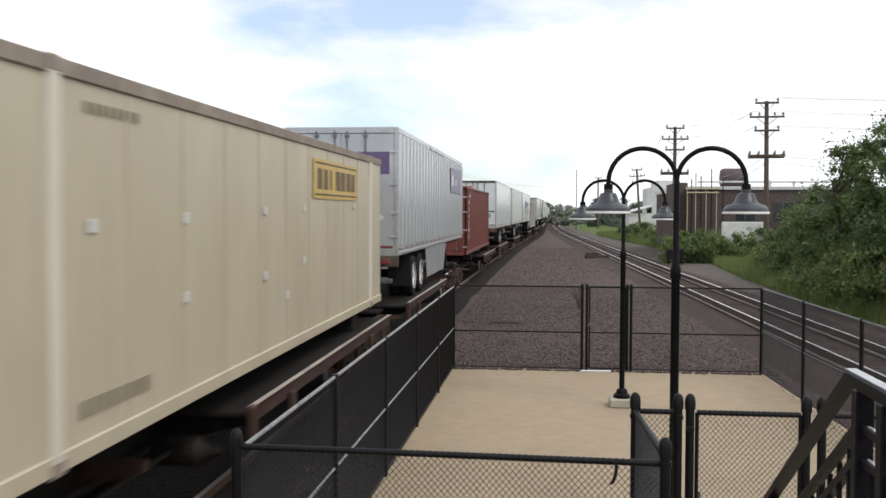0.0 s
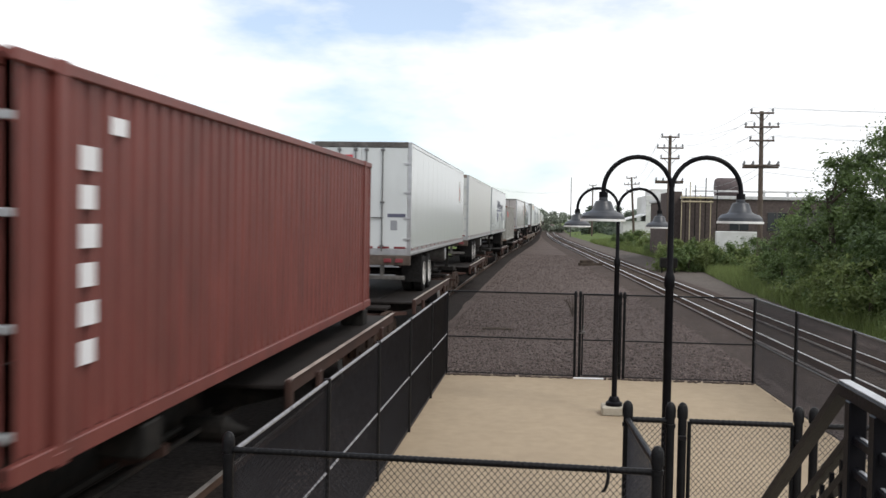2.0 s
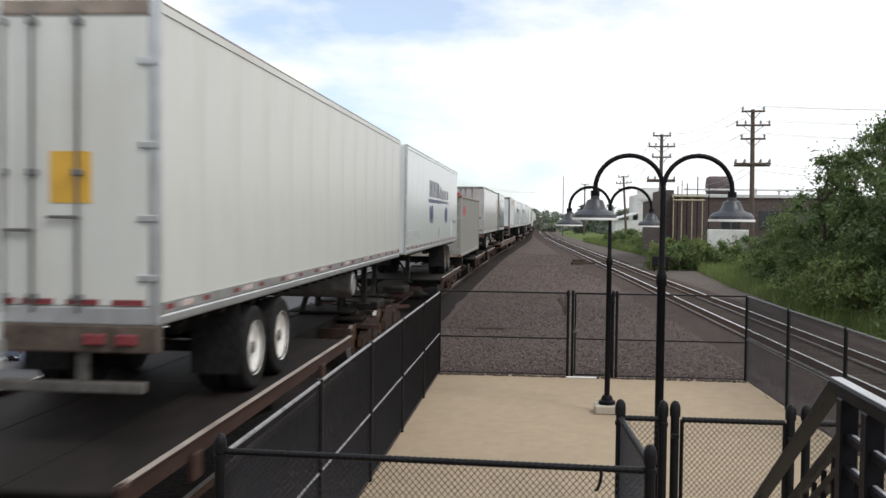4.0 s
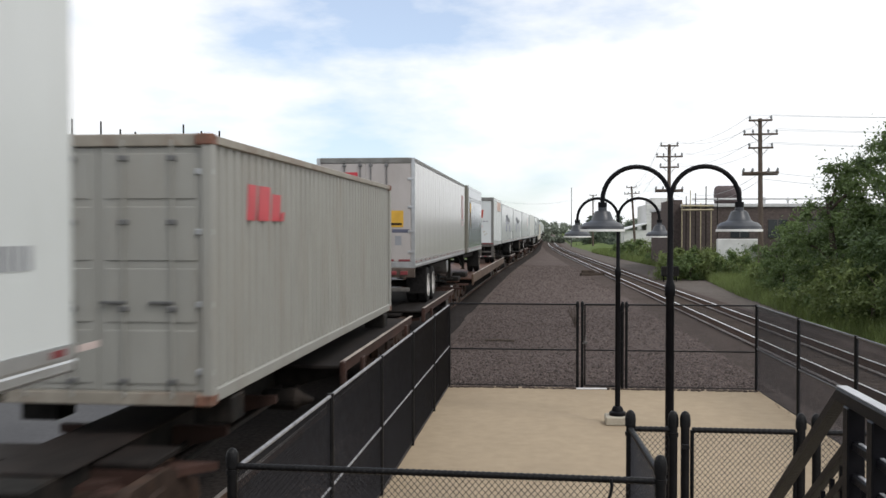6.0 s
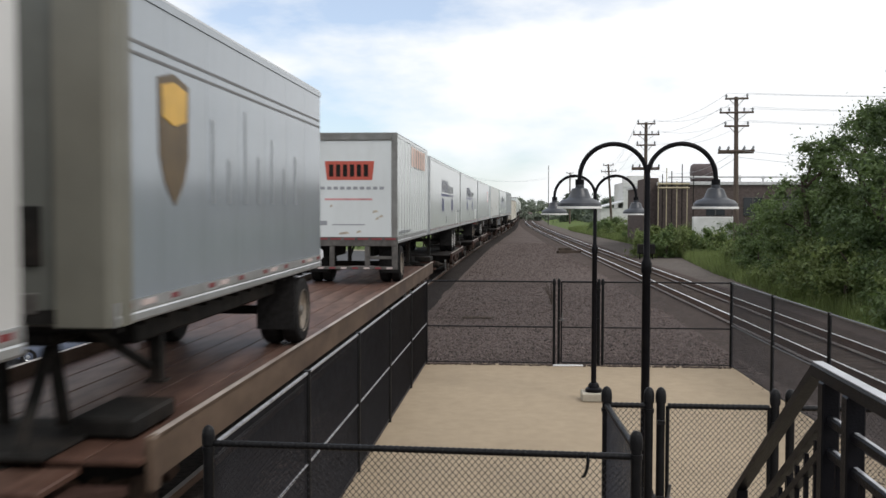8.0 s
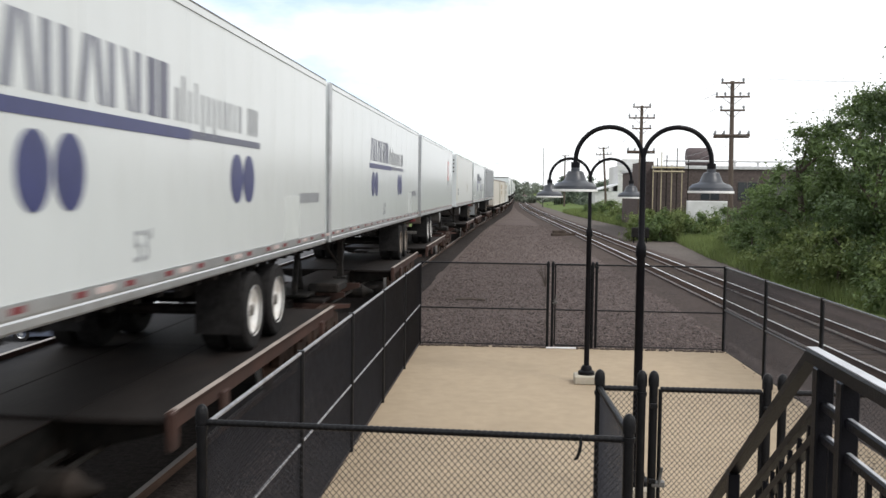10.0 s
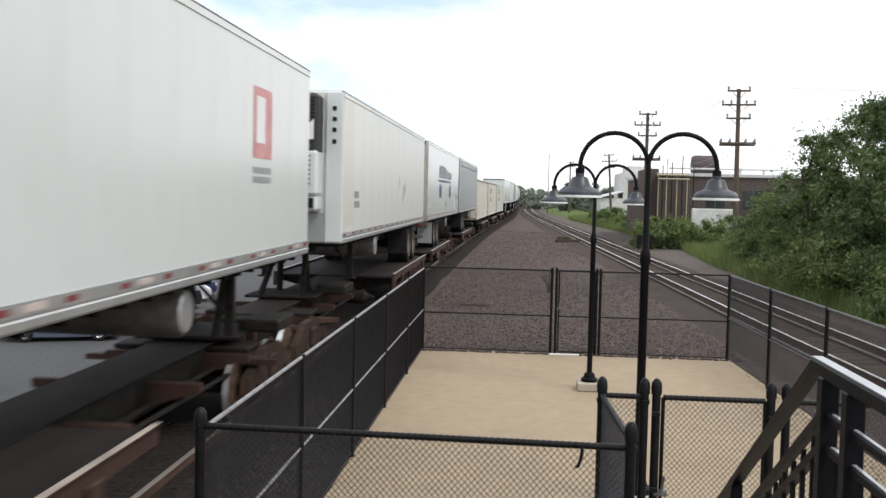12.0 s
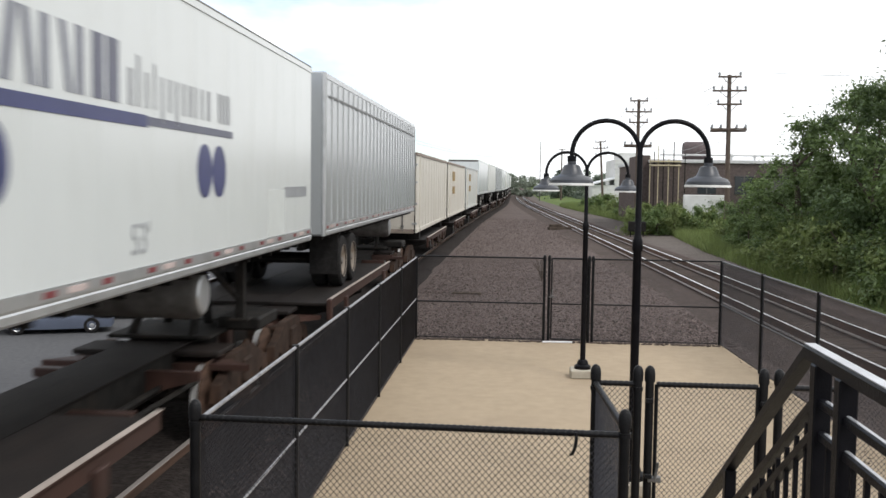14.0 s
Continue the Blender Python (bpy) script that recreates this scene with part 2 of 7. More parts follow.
ROOF_TAN = mat("roof_edge_tan", (0.26, 0.215, 0.18), 0.7, 0.1, var=0.25, scale=4, stain=(0.16, 0.12, 0.1), stain_amount=0.6, stain_scale=1.2)
HARDWARE = mat("galvanised_hardware", (0.16, 0.16, 0.16), 0.5, 0.6, var=0.25, scale=12)
DARK_STEEL = mat("grimy_dark_steel", (0.015, 0.014, 0.013), 0.75, 0.1, var=0.4, scale=6, stain=(0.039, 0.028, 0.022), stain_amount=0.6, stain_scale=1.5, bump=0.2, bump_scale=20, spec=0.15)
FRAME_GREY = mat("grimy_frame_grey", (0.112, 0.105, 0.098), 0.65, 0.2, var=0.3, scale=6, stain=(0.045, 0.038, 0.034), stain_amount=0.7, stain_scale=2, spec=0.3)
BUMPER_BROWN = mat("rusty_bumper", (0.105, 0.082, 0.068), 0.75, 0.1, var=0.35, scale=7, stain=(0.038, 0.026, 0.022), stain_amount=0.6, stain_scale=3, spec=0.2)
RUBBER = mat("tyre_rubber", (0.018, 0.017, 0.017), 0.85, var=0.3, scale=14, bump=0.3, bump_scale=30, spec=0.12)
WHEEL_WHITE = mat("white_steel_wheel", (0.72, 0.71, 0.69), 0.5, var=0.12, scale=8, stain=(0.3, 0.24, 0.17), stain_amount=0.6, stain_scale=5)
WHEEL_DIRTY = mat("dirty_steel_wheel", (0.22, 0.185, 0.15), 0.6, var=0.25, scale=8, stain=(0.14, 0.1, 0.07), stain_amount=0.7, stain_scale=5)
HUB = mat("wheel_hub", (0.14, 0.13, 0.12), 0.6, 0.3, var=0.3, scale=10)
TAPE_RED = mat("red_reflective_tape", (0.19, 0.035, 0.04), 0.4, var=0.2, scale=12)
LIGHT_RED = mat("dull_red_tail_lens", (0.045, 0.009, 0.012), 0.5, var=0.2, scale=8)
TAPE_WHITE = mat("pinkish_white_tape", (0.52, 0.43, 0.41), 0.4, var=0.12, scale=10)
BLUE = mat("navy_vinyl", (0.040, 0.046, 0.14), 0.4, var=0.12, scale=3)
GREY_LETTER = mat("slate_letter_vinyl", (0.10, 0.105, 0.15), 0.4, var=0.12, scale=3)
GREY_LETTER_PALE = mat("pale_slate_vinyl", (0.27, 0.28, 0.30), 0.45, var=0.12, scale=3)
FADED = mat("faded_vinyl_ghost", (0.50, 0.53, 0.53), 0.4, var=0.2, scale=5)
FADED_LIGHT = mat("patched_white_sheet", (0.59, 0.62, 0.61), 0.35, var=0.05, scale=3)
STAIN_BROWN = mat("brown_grime_streak", (0.42, 0.375, 0.30), 0.6, var=0.3, scale=6)
PURPLE = mat("faded_purple_vinyl", (0.115, 0.085, 0.185), 0.4, var=0.12, scale=3)
PURPLE_FADED = mat("sun_faded_purple_vinyl", (0.185, 0.165, 0.255), 0.4, var=0.15, scale=3)
BAR_BROWN = mat("dark_brown_vinyl", (0.10, 0.065, 0.028), 0.5, var=0.2, scale=4)
OCHRE_GREY = mat("faded_brown_lettering", (0.24, 0.20, 0.14), 0.5, var=0.2, scale=4)
WHITE_VINYL = mat("white_vinyl", (0.75, 0.75, 0.77), 0.4, var=0.05, scale=3)
RED_VINYL = mat("red_vinyl", (0.50, 0.035, 0.05), 0.42, var=0.1, scale=3)
RED_FADED = mat("sun_faded_red_vinyl", (0.55, 0.26, 0.26), 0.5, var=0.2, scale=4)
RED_MUTED = mat("muted_rose_vinyl", (0.36, 0.17, 0.17), 0.4, var=0.25, scale=5)
PINK_PALE = mat("pale_rose_vinyl", (0.50, 0.40, 0.39), 0.4, var=0.15, scale=5)
ORANGE = mat("orange_vinyl", (0.46, 0.085, 0.055), 0.42, var=0.1, scale=3)
PEACH = mat("faded_orange_vinyl", (0.70, 0.50, 0.42), 0.45, var=0.12, scale=3)
YELLOW = mat("yellow_placard", (0.62, 0.36, 0.045), 0.45, var=0.12, scale=4)
PLATE_OCHRE = mat("weathered_ochre_plate", (0.52, 0.355, 0.085), 0.45, var=0.12, scale=4, stain=(0.44, 0.33, 0.14), stain_amount=0.5, stain_scale=1.5)
OCHRE = mat("ochre_lettering", (0.30, 0.19, 0.05), 0.5, var=0.2, scale=4)
DECK_RUST = mat("rusty_deck_plate", (0.098, 0.052, 0.038), 0.55, 0.15, var=0.4, scale=3.5, stain=(0.23, 0.155, 0.125), stain_amount=0.75, stain_scale=0.9, stretch=(1, .3, 1), bump=0.15, bump_scale=25, spec=0.25)
DECK_DARK = mat("dark_deck_plate", (0.019, 0.016, 0.015), 0.72, 0.1, var=0.3, scale=2.5, stain=(0.040, 0.026, 0.021), stain_amount=0.6, stain_scale=0.6, stretch=(1, .35, 1), bump=0.2, bump_scale=25, spec=0.12)
SILL_YELLOW = mat("weathered_yellow_sill", (0.120, 0.082, 0.058), 0.65, var=0.3, scale=2.5, stain=(0.062, 0.040, 0.033), stain_amount=0.95, stain_scale=1.1, stretch=(1, .5, 1), spec=0.3)
SILL_BROWN = mat("brown_sill_paint", (0.056, 0.030, 0.024), 0.65, var=0.28, scale=3, stain=(0.041, 0.030, 0.027), stain_amount=0.75, stain_scale=0.8, stretch=(1, .4, 1), spec=0.2)
BOGIE_RUST = mat("rusty_cast_bogie", (0.042, 0.028, 0.022), 0.8, 0.1, var=0.4, scale=6, stain=(0.105, 0.058, 0.038), stain_amount=0.7, stain_scale=2.2, bump=0.2, bump_scale=20, spec=0.15)
# Paler colour for the thin strip along each side sill's top
SILL_EDGE_PALE = mat("pale_sill_edge", (0.46, 0.40, 0.36), 0.45, 0.25, var=0.3, scale=5, stain=(0.14, 0.08, 0.06), stain_amount=0.7, stain_scale=1.5, stretch=(1, .3, 1))
ORANGE_RUST = mat("orange_rust", (0.33, 0.12, 0.045), 0.75, var=0.35, scale=5, stain=(0.12, 0.06, 0.04), stain_amount=0.6, stain_scale=2)
HITCH_RED = mat("orange_red_hitch_paint", (0.24, 0.052, 0.034), 0.55, var=0.25, scale=5, stain=(0.14, 0.05, 0.035), stain_amount=0.6, stain_scale=2)
UNIT_BLACK = mat("refrigeration_grille_black", (0.018, 0.018, 0.020), 0.5, var=0.3, scale=6)
# distance
LEAF_A = leaf_mat("mid_green_leaves", (0.100, 0.142, 0.056), (0.17, 0.25, 0.07))
LEAF_B = leaf_mat("yellow_green_leaves", (0.145, 0.182, 0.066), (0.23, 0.30, 0.09))
LEAF_C = leaf_mat("dark_green_leaves", (0.070, 0.105, 0.046), (0.12, 0.18, 0.05))
# Distance haze is mixed into these two leaf colours
LEAF_FAR = leaf_mat("haze_tinted_far_leaves", (0.125, 0.155, 0.12), (0.14, 0.18, 0.12))
LEAF_HAZE = leaf_mat("haze_paled_leaves", (0.24, 0.27, 0.22), (0.26, 0.30, 0.22))
BARK = mat("bark", (0.09, 0.07, 0.055), 0.95, var=0.35, scale=8, stretch=(2, 2, .4), bump=0.6, bump_scale=20)
BRICK = mat("dull_brick_wall", (0.105, 0.084, 0.078), 0.9, var=0.25, scale=4, stain=(0.076, 0.064, 0.060), stain_amount=0.6, stain_scale=0.3, spec=0.1)
DARK_METAL = mat("dark_weathered_cladding", (0.085, 0.08, 0.08), 0.7, 0.1, var=0.25, scale=3, stain=(0.14, 0.12, 0.1), stain_amount=0.5, stain_scale=0.5)
RUST_TANK = mat("rusty_tank", (0.085, 0.065, 0.066), 0.75, 0.1, var=0.3, scale=4, stain=(0.07, 0.05, 0.045), stain_amount=0.6, stain_scale=0.7)
PALE_WALL = mat("pale_rendered_wall", (0.60, 0.60, 0.59), 0.8, var=0.08, scale=2, stain=(0.42, 0.41, 0.38), stain_amount=0.5, stain_scale=0.4)
ROOF_LINE = mat("pale_roof_coping", (0.52, 0.52, 0.52), 0.7, var=0.1, scale=3)
PIPE_TAN = mat("tan_pipework", (0.42, 0.36, 0.24), 0.6, var=0.15, scale=4)
WINDOW = mat("dark_window_glass", (0.03, 0.035, 0.04), 0.15, var=0.2, scale=1)
ROOF_SHINGLE = mat("grey_roof_shingle", (0.14, 0.135, 0.13), 0.9, var=0.2, scale=6)
SIDING = mat("beige_siding", (0.52, 0.50, 0.44), 0.7, var=0.06, scale=4)
GLASS_DARK = mat("car_glass", (0.02, 0.022, 0.025), 0.08, var=0.1, scale=1, spec=0.8)
LAMP_LENS = mat("headlight_lens", (0.62, 0.64, 0.66), 0.15, var=0.05, scale=4)


# ---- mesh tools ----
class Geo:
    """Vertices and faces gathered for one mesh."""

    def __init__(self):
        self.v, self.f = [], []

    def add(self, verts, faces):
        o = len(self.v)
        self.v.extend([tuple(p) for p in verts])
        self.f.extend([tuple(i + o for i in q) for q in faces])
        return self

    def box(self, x0, x1, y0, y1, z0, z1, c=0.0):
        if c <= 0:
            v = [(x, y, z) for x in (x0, x1) for y in (y0, y1) for z in (z0, z1)]
            return self.add(v, [(0, 1, 3, 2), (4, 6, 7, 5), (0, 4, 5, 1), (2, 3, 7, 6), (0, 2, 6, 4), (1, 5, 7, 3)])
        c = min(c, (x1 - x0) * .49, (y1 - y0) * .49, (z1 - z0) * .49)
        v, idx = [], {}
        for i, x in enumerate((x0, x1)):
            for j, y in enumerate((y0, y1)):
                for k, z in enumerate((z0, z1)):
                    sx, sy, sz = (c, -c)[i], (c, -c)[j], (c, -c)[k]
                    idx[i, j, k] = len(v)
                    v += [(x, y + sy, z + sz), (x + sx, y, z + sz), (x + sx, y + sy, z)]
        f = []
        for a in range(3):
            for s in (0, 1):
                def at(p, q):
                    key = [0, 0, 0]
                    key[a], key[(a + 1) % 3], key[(a + 2) % 3] = s, p, q
                    return idx[tuple(key)] + a
                q = (at(0, 0), at(1, 0), at(1, 1), at(0, 1))
                f.append(q if s else q[::-1])
        for a in range(3):
            b, d = (a + 1) % 3, (a + 2) % 3
            for p in (0, 1):
                for q in (0, 1):
                    k0, k1 = [0, 0, 0], [0, 0, 0]
                    k0[a], k1[a] = 0, 1
                    k0[b] = k1[b] = p
                    k0[d] = k1[d] = q
                    i0, i1 = idx[tuple(k0)], idx[tuple(k1)]
                    e = (i0 + b, i1 + b, i1 + d, i0 + d)
                    f.append(e if p == q else e[::-1])
        for (i, j, k), n in idx.items():
            t = (n, n + 1, n + 2)
            f.append(t if (i + j + k) % 2 else t[::-1])
        return self.add(v, f)

    def tube(self, pts, r, n=8, cap=True, radii=None):
        pts = [Vector(p) for p in pts]
        up, rings, v = None, [], []
        for i, p in enumerate(pts):
            t = (pts[min(i + 1, len(pts) - 1)] - pts[max(i - 1, 0)]).normalized()
            if up is None:
                up = t.orthogonal().normalized()
            up = (up - t * up.dot(t)).normalized()
            side = t.cross(up)
            rr = radii[i] if radii else r
            rings.append(len(v))
            v += [p + (up * math.cos(a) + side * math.sin(a)) * rr for a in (2 * math.pi * k / n for k in range(n))]
        f = []
        for a, b in zip(rings, rings[1:]):
            f += [(a + k, a + (k + 1) % n, b + (k + 1) % n, b + k) for k in range(n)]
        if cap:
            f += [tuple(range(rings[0] + n - 1, rings[0] - 1, -1)), tuple(range(rings[-1], rings[-1] + n))]
        return self.add(v, f)

    def lathe(self, profile, n=20, origin=(0, 0, 0), axis='z', cap=True):
        """profile: (radius, height) from one end to the other, round the axis."""
        v, f = [], []
        for r, h in profile:
            for k in range(n):
                a = 2 * math.pi * k / n
                c, s = r * math.cos(a), r * math.sin(a)
                p = (c, s, h) if axis == 'z' else (h, c, s)
                v.append(tuple(p[i] + origin[i] for i in range(3)))
        for i in range(len(profile) - 1):
            a, b = i * n, (i + 1) * n
            f += [(a + k, a + (k + 1) % n, b + (k + 1) % n, b + k) for k in range(n)]
        if cap:
            f += [tuple(range(n - 1, -1, -1)), tuple(range(len(v) - n, len(v)))]
        return self.add(v, f)

    def prism(self, outline, axis, lo, hi):
        """A flat outline (two coordinates a point) drawn out along an axis."""
        v = []
        for d in (lo, hi):
            for p, q in outline:
                v.append({'x': (d, p, q), 'y': (p, d, q), 'z': (p, q, d)}[axis])
        n = len(outline)
        f = [tuple(range(n - 1, -1, -1)), tuple(range(n, 2 * n))] + [(k, (k + 1) % n, n + (k + 1) % n, n + k) for k in range(n)]
        return self.add(v, f)

    def mesh(self, name, material, smooth=False):
        me = bpy.data.meshes.new(name)
        me.from_pydata(self.v, [], self.f)
        bm = bmesh.new()
        bm.from_mesh(me)
        bmesh.ops.recalc_face_normals(bm, faces=bm.faces)
        bm.to_mesh(me)
        bm.free()
        me.materials.append(material)
        if smooth:
            me.polygons.foreach_set("use_smooth", [True] * len(me.polygons))
            me.set_sharp_from_angle(angle=radians(35))
        return me


def part(name, geo, material, parent, label="", smooth=False):
    me = geo if isinstance(geo, bpy.types.Mesh) else geo.mesh(name, material, smooth)
    ob = new(name, me)
    ob.parent = parent
    return tagged(ob, label)


def thing(name, label, category, group="", kind="", at=(0, 0, 0)):
    ob = new(name)
    ob.empty_display_size = 0.2
    ob.matrix_basis = pose(*at)
    return tagged(ob, label, category, group, kind)


def solid(name, geo, material, label, category, kind="", group="", smooth=False):
    ob = new(name, geo if isinstance(geo, bpy.types.Mesh) else geo.mesh(name, material, smooth))
    return tagged(ob, label, category, group, kind)


def soup(name, verts, faces, material):
    """A large mesh from arrays: verts (n, 3), faces (m, 3 or 4)."""
    me = bpy.data.meshes.new(name)
    k = faces.shape[1]
    me.vertices.add(len(verts))
    me.vertices.foreach_set("co", np.asarray(verts, np.float32).ravel())
    me.loops.add(faces.size)
    me.loops.foreach_set("vertex_index", np.asarray(faces, np.int32).ravel())
    me.polygons.add(len(faces))
    me.polygons.foreach_set("loop_start", np.arange(0, faces.size, k, dtype=np.int32))
    me.polygons.foreach_set("loop_total", np.full(len(faces), k, np.int32))
    me.update(calc_edges=True)
    me.materials.append(material)
    return me


# ---- plan ----
PATIO = -0.12          # top of the concrete
RAIL_TOP = 0.06
DECK = 1.12
LOT_Z = -3.0           # the car park lies below the railway
FAR_Y, NEAR_Y, GATE_Y = 20.9, 6.22, 7.85
LEFT_X, RIGHT_X = -1.80, 4.62
FENCE_TOP = 1.65


def train_x(y):
    """Centre line of the train's track, which bends in towards the empty one beyond the platform."""
    if y < 120:
        return -4.27 - .0108 * y + .00016 * y * max(y, 0)
    s = min(y, 180) - 120
    return -3.262 + .0276 * s - .0276 * s * s / 120


def empty_x(y):
    """Centre line of the empty track."""
    if y < 120:
        return 8.15 - .038 * y
    s = min(y, 240) - 120
    return 3.59 - .038 * s + .038 * s * s / 240


def heading(line, y):
    return -math.atan((line(y + .5) - line(y - .5)))


# ---- ground ----
rng = np.random.default_rng(7)


def ground_sheet():
    """Track bed at the railway's level, falling to the lower car park on the west side."""
    xs = np.array([-4000, -1200, -400, -150, -60, -30, -14, -10.2, -9.0, -8.0, -7.0, -3, 0, 4, 6, 10, 12, 16, 30, 60, 150, 400, 1200, 4000.0])
    ys = np.array([-4000, -400, -60, -20, 0, 10, 20, 24, 28, 34, 40, 50, 60, 80, 110, 160, 260, 500, 1200, 4000.0])
    v = []
    for y in ys:
        for x in xs:
            fall = LOT_Z - .1 + .17 if x <= -10 else (0 if x >= -7 else (LOT_Z - .1 + .17) * (-7 - x) / 3.2)
            v.append((x, y, -0.17 + fall + (0.02 * noise.noise((x * .1, y * .1, 0)) if abs(x) < 8 else 0)))
    n = len(xs)
    f = [(j * n + i, j * n + i + 1, (j + 1) * n + i + 1, (j + 1) * n + i) for j in range(len(ys) - 1) for i in range(n - 1)]
    return Geo().add(v, f)


solid("ground", ground_sheet(), GRAVEL, "brown-grey gravel ground beside the railway tracks", "ground", "structure")


def bank_edge(y):
    """Where the bank of weeds and shrubs begins beside the empty track."""
    return float(np.interp(y, (22, 38, 67, 97, 140, 200), (10.9, 10.2, 12.7, 10.6, 7.6, 5.6)))


def verge():
    v, f = [], []
    ys = list(range(14, 140, 3)) + [160, 200, 260, 340, 480, 700, 1200, 3000]
    for y in ys:
        e = bank_edge(y) - .3 + 0.5 * noise.noise((0, y * .13, 3)) + (max(0, 30 - y) * -.02)
        for x, z in ((e, -0.15), (e + 1.2, 0.10 + .12 * noise.noise((2, y * .2, 0))), (e + 5, 0.45 + .2 * noise.noise((5, y * .2, 0))), (e + 25, 0.5), (e + 900, 0.5)):
            v.append((x, y, z))
    for j in range(len(ys) - 1):
        f += [(j * 5 + i, j * 5 + i + 1, j * 5 + i + 6, j * 5 + i + 5) for i in range(4)]
    return Geo().add(v, f)


solid("grass_verge", verge(), GRASS, "rough green grass bank beside the far track", "verge", "structure")

def side_path():
    """A pale gravel track between the empty line and the bank."""
    v, f = [], []
    ys = list(range(28, 130, 4)) + [150, 180, 220, 280, 360]
    for y in ys:
        a = empty_x(y) + 2.2 + .3 * noise.noise((1, y * .11, 0)) + max(0, 45 - y) * .08
        b = max(a + .05, bank_edge(y) + .4)
        v += [(a, y, -.163), ((a + b) / 2, y, -.150), (b, y, -.150)]
    for j in range(len(ys) - 1):
        f += [(j * 3 + i, j * 3 + i + 1, j * 3 + i + 4, j * 3 + i + 3) for i in range(2)]
    return Geo().add(v, f)


solid("gravel_path", side_path(), PALE_GRAVEL, "pale grey gravel service path beside the empty track", "path", "structure")

patio = solid("pavement", Geo().prism([(LEFT_X, NEAR_Y - .35), (5.2, NEAR_Y - .35), (RIGHT_X + .06, FAR_Y + .12), (LEFT_X, FAR_Y + .12)], 'z', -0.5, PATIO), CONCRETE,
              "tan concrete platform slab inside the fence", "pavement", "structure")
# platform under the stairs and below the camera's landing
solid("pavement_lower", Geo().box(-8.0 + 6.2, 8.0, -9.0, NEAR_Y - .36, -0.5, PATIO - .004, 0.012), CONCRETE, "tan concrete platform below the stairs", "pavement", "structure")
# dirt and leaf litter gathered along the foot of the far fence
lit = Geo()
for k in range(420):
    x, y = rng.uniform(LEFT_X, RIGHT_X), FAR_Y - abs(rng.normal(0, .05)) - .02
    s = rng.uniform(.012, .045)
    lit.box(x - s, x + s, y - s * .7, y + s * .7, PATIO, PATIO + s * .6, s * .2)
for k in range(150):
    y, x = rng.uniform(NEAR_Y + 1, FAR_Y), RIGHT_X + .036 * (FAR_Y - y) - abs(rng.normal(0, .03)) - .01
    s = rng.uniform(.006, .018)
    lit.box(x - s, x + s, y - s, y + s, PATIO, PATIO + s * .6, s * .2)
solid("dirt_litter", lit, BALLAST, "dark dirt and leaf litter along the fence foot", "litter", "stuff")


def ballast_bed(line, half, name, label, stone, low=0.0):
    g = Geo()
    v, f = [], []
    ys = list(np.arange(-12, 90, 1.0)) + list(range(92, 290, 6)) + [400, 700, 1500, 3500]
    for y in ys:
        for dx, z in ((-half - .7, -.168), (-half, -.055 - low), (-.5, -.075 - low), (.5, -.075 - low), (half, -.055 - low), (half + .7, -.168)):
            v.append((line(y) + dx + .06 * noise.noise((dx, y * .7, 1)), y, z + .025 * (.3 if low else 1) * noise.noise((dx * 2, y * .9, 5))))
    for j in range(len(ys) - 1):
        f += [(j * 6 + i, j * 6 + i + 1, j * 6 + i + 7, j * 6 + i + 6) for i in range(5)]
    return solid(name, g.add(v, f), stone, label, "ballast", "structure")


ballast_bed(train_x, .95, "ballast", "stone ballast under the train's track, darkened for the train's shade", SHADED_BALLAST)
ballast_bed(empty_x, 1.45, "ballast_far", "dark stone ballast under the empty track", BALLAST, .075)


def stones(n, x0, x1, y0, y1, z, lo, hi, power=1.6):
    """Loose angular stones as small octahedra."""
    c = np.stack([rng.uniform(x0, x1, n), y0 + (y1 - y0) * rng.uniform(0, 1, n) ** power, np.full(n, z)], 1)
    base = np.array([(1, 0, 0), (0, 1, 0), (-1, 0, 0), (0, -1, 0), (0, 0, .8), (0, 0, -.6)])
    s = rng.uniform(lo, hi, (n, 1, 1)) * rng.uniform(.6, 1.3, (n, 6, 1))
    v = (c[:, None] + base[None] * s).reshape(-1, 3)
    t = np.array([(0, 1, 4), (1, 2, 4), (2, 3, 4), (3, 0, 4), (1, 0, 5), (2, 1, 5), (3, 2, 5), (0, 3, 5)])
    return v, (t[None] + 6 * np.arange(n)[:, None, None]).reshape(-1, 3)


v, f = stones(30000, -2.6, 5.0, FAR_Y + .2, 95, -.165, .016, .042, 2.4)
solid("gravel_stones", soup("gravel_stones", v, f, STONE), STONE, "loose crushed stone over the gravel ground", "gravel", "stuff")
v, f = stones(4500, -3.45, -1.95, 5, 24, -.14, .02, .05)
solid("ballast_stones", soup("ballast_stones", v, f, STONE), STONE, "loose ballast stones beside the rail", "gravel", "stuff")


# ---- tracks ----
RAIL_YS = list(range(-12, 236, 6))


def swept(profile, line, sx):
    """A rail section drawn along a track's centre line, sx to its side."""
    n, v, f = len(profile), [], []
    for y in RAIL_YS:
        v += [(line(y) + sx + px, y, pz) for px, pz in profile]
    for a in range(len(RAIL_YS) - 1):
        f += [(a * n + k, a * n + (k + 1) % n, (a + 1) * n + (k + 1) % n, (a + 1) * n + k) for k in range(n)]
    f += [tuple(range(n - 1, -1, -1)), tuple(range(len(v) - n, len(v)))]
    return Geo().add(v, f)


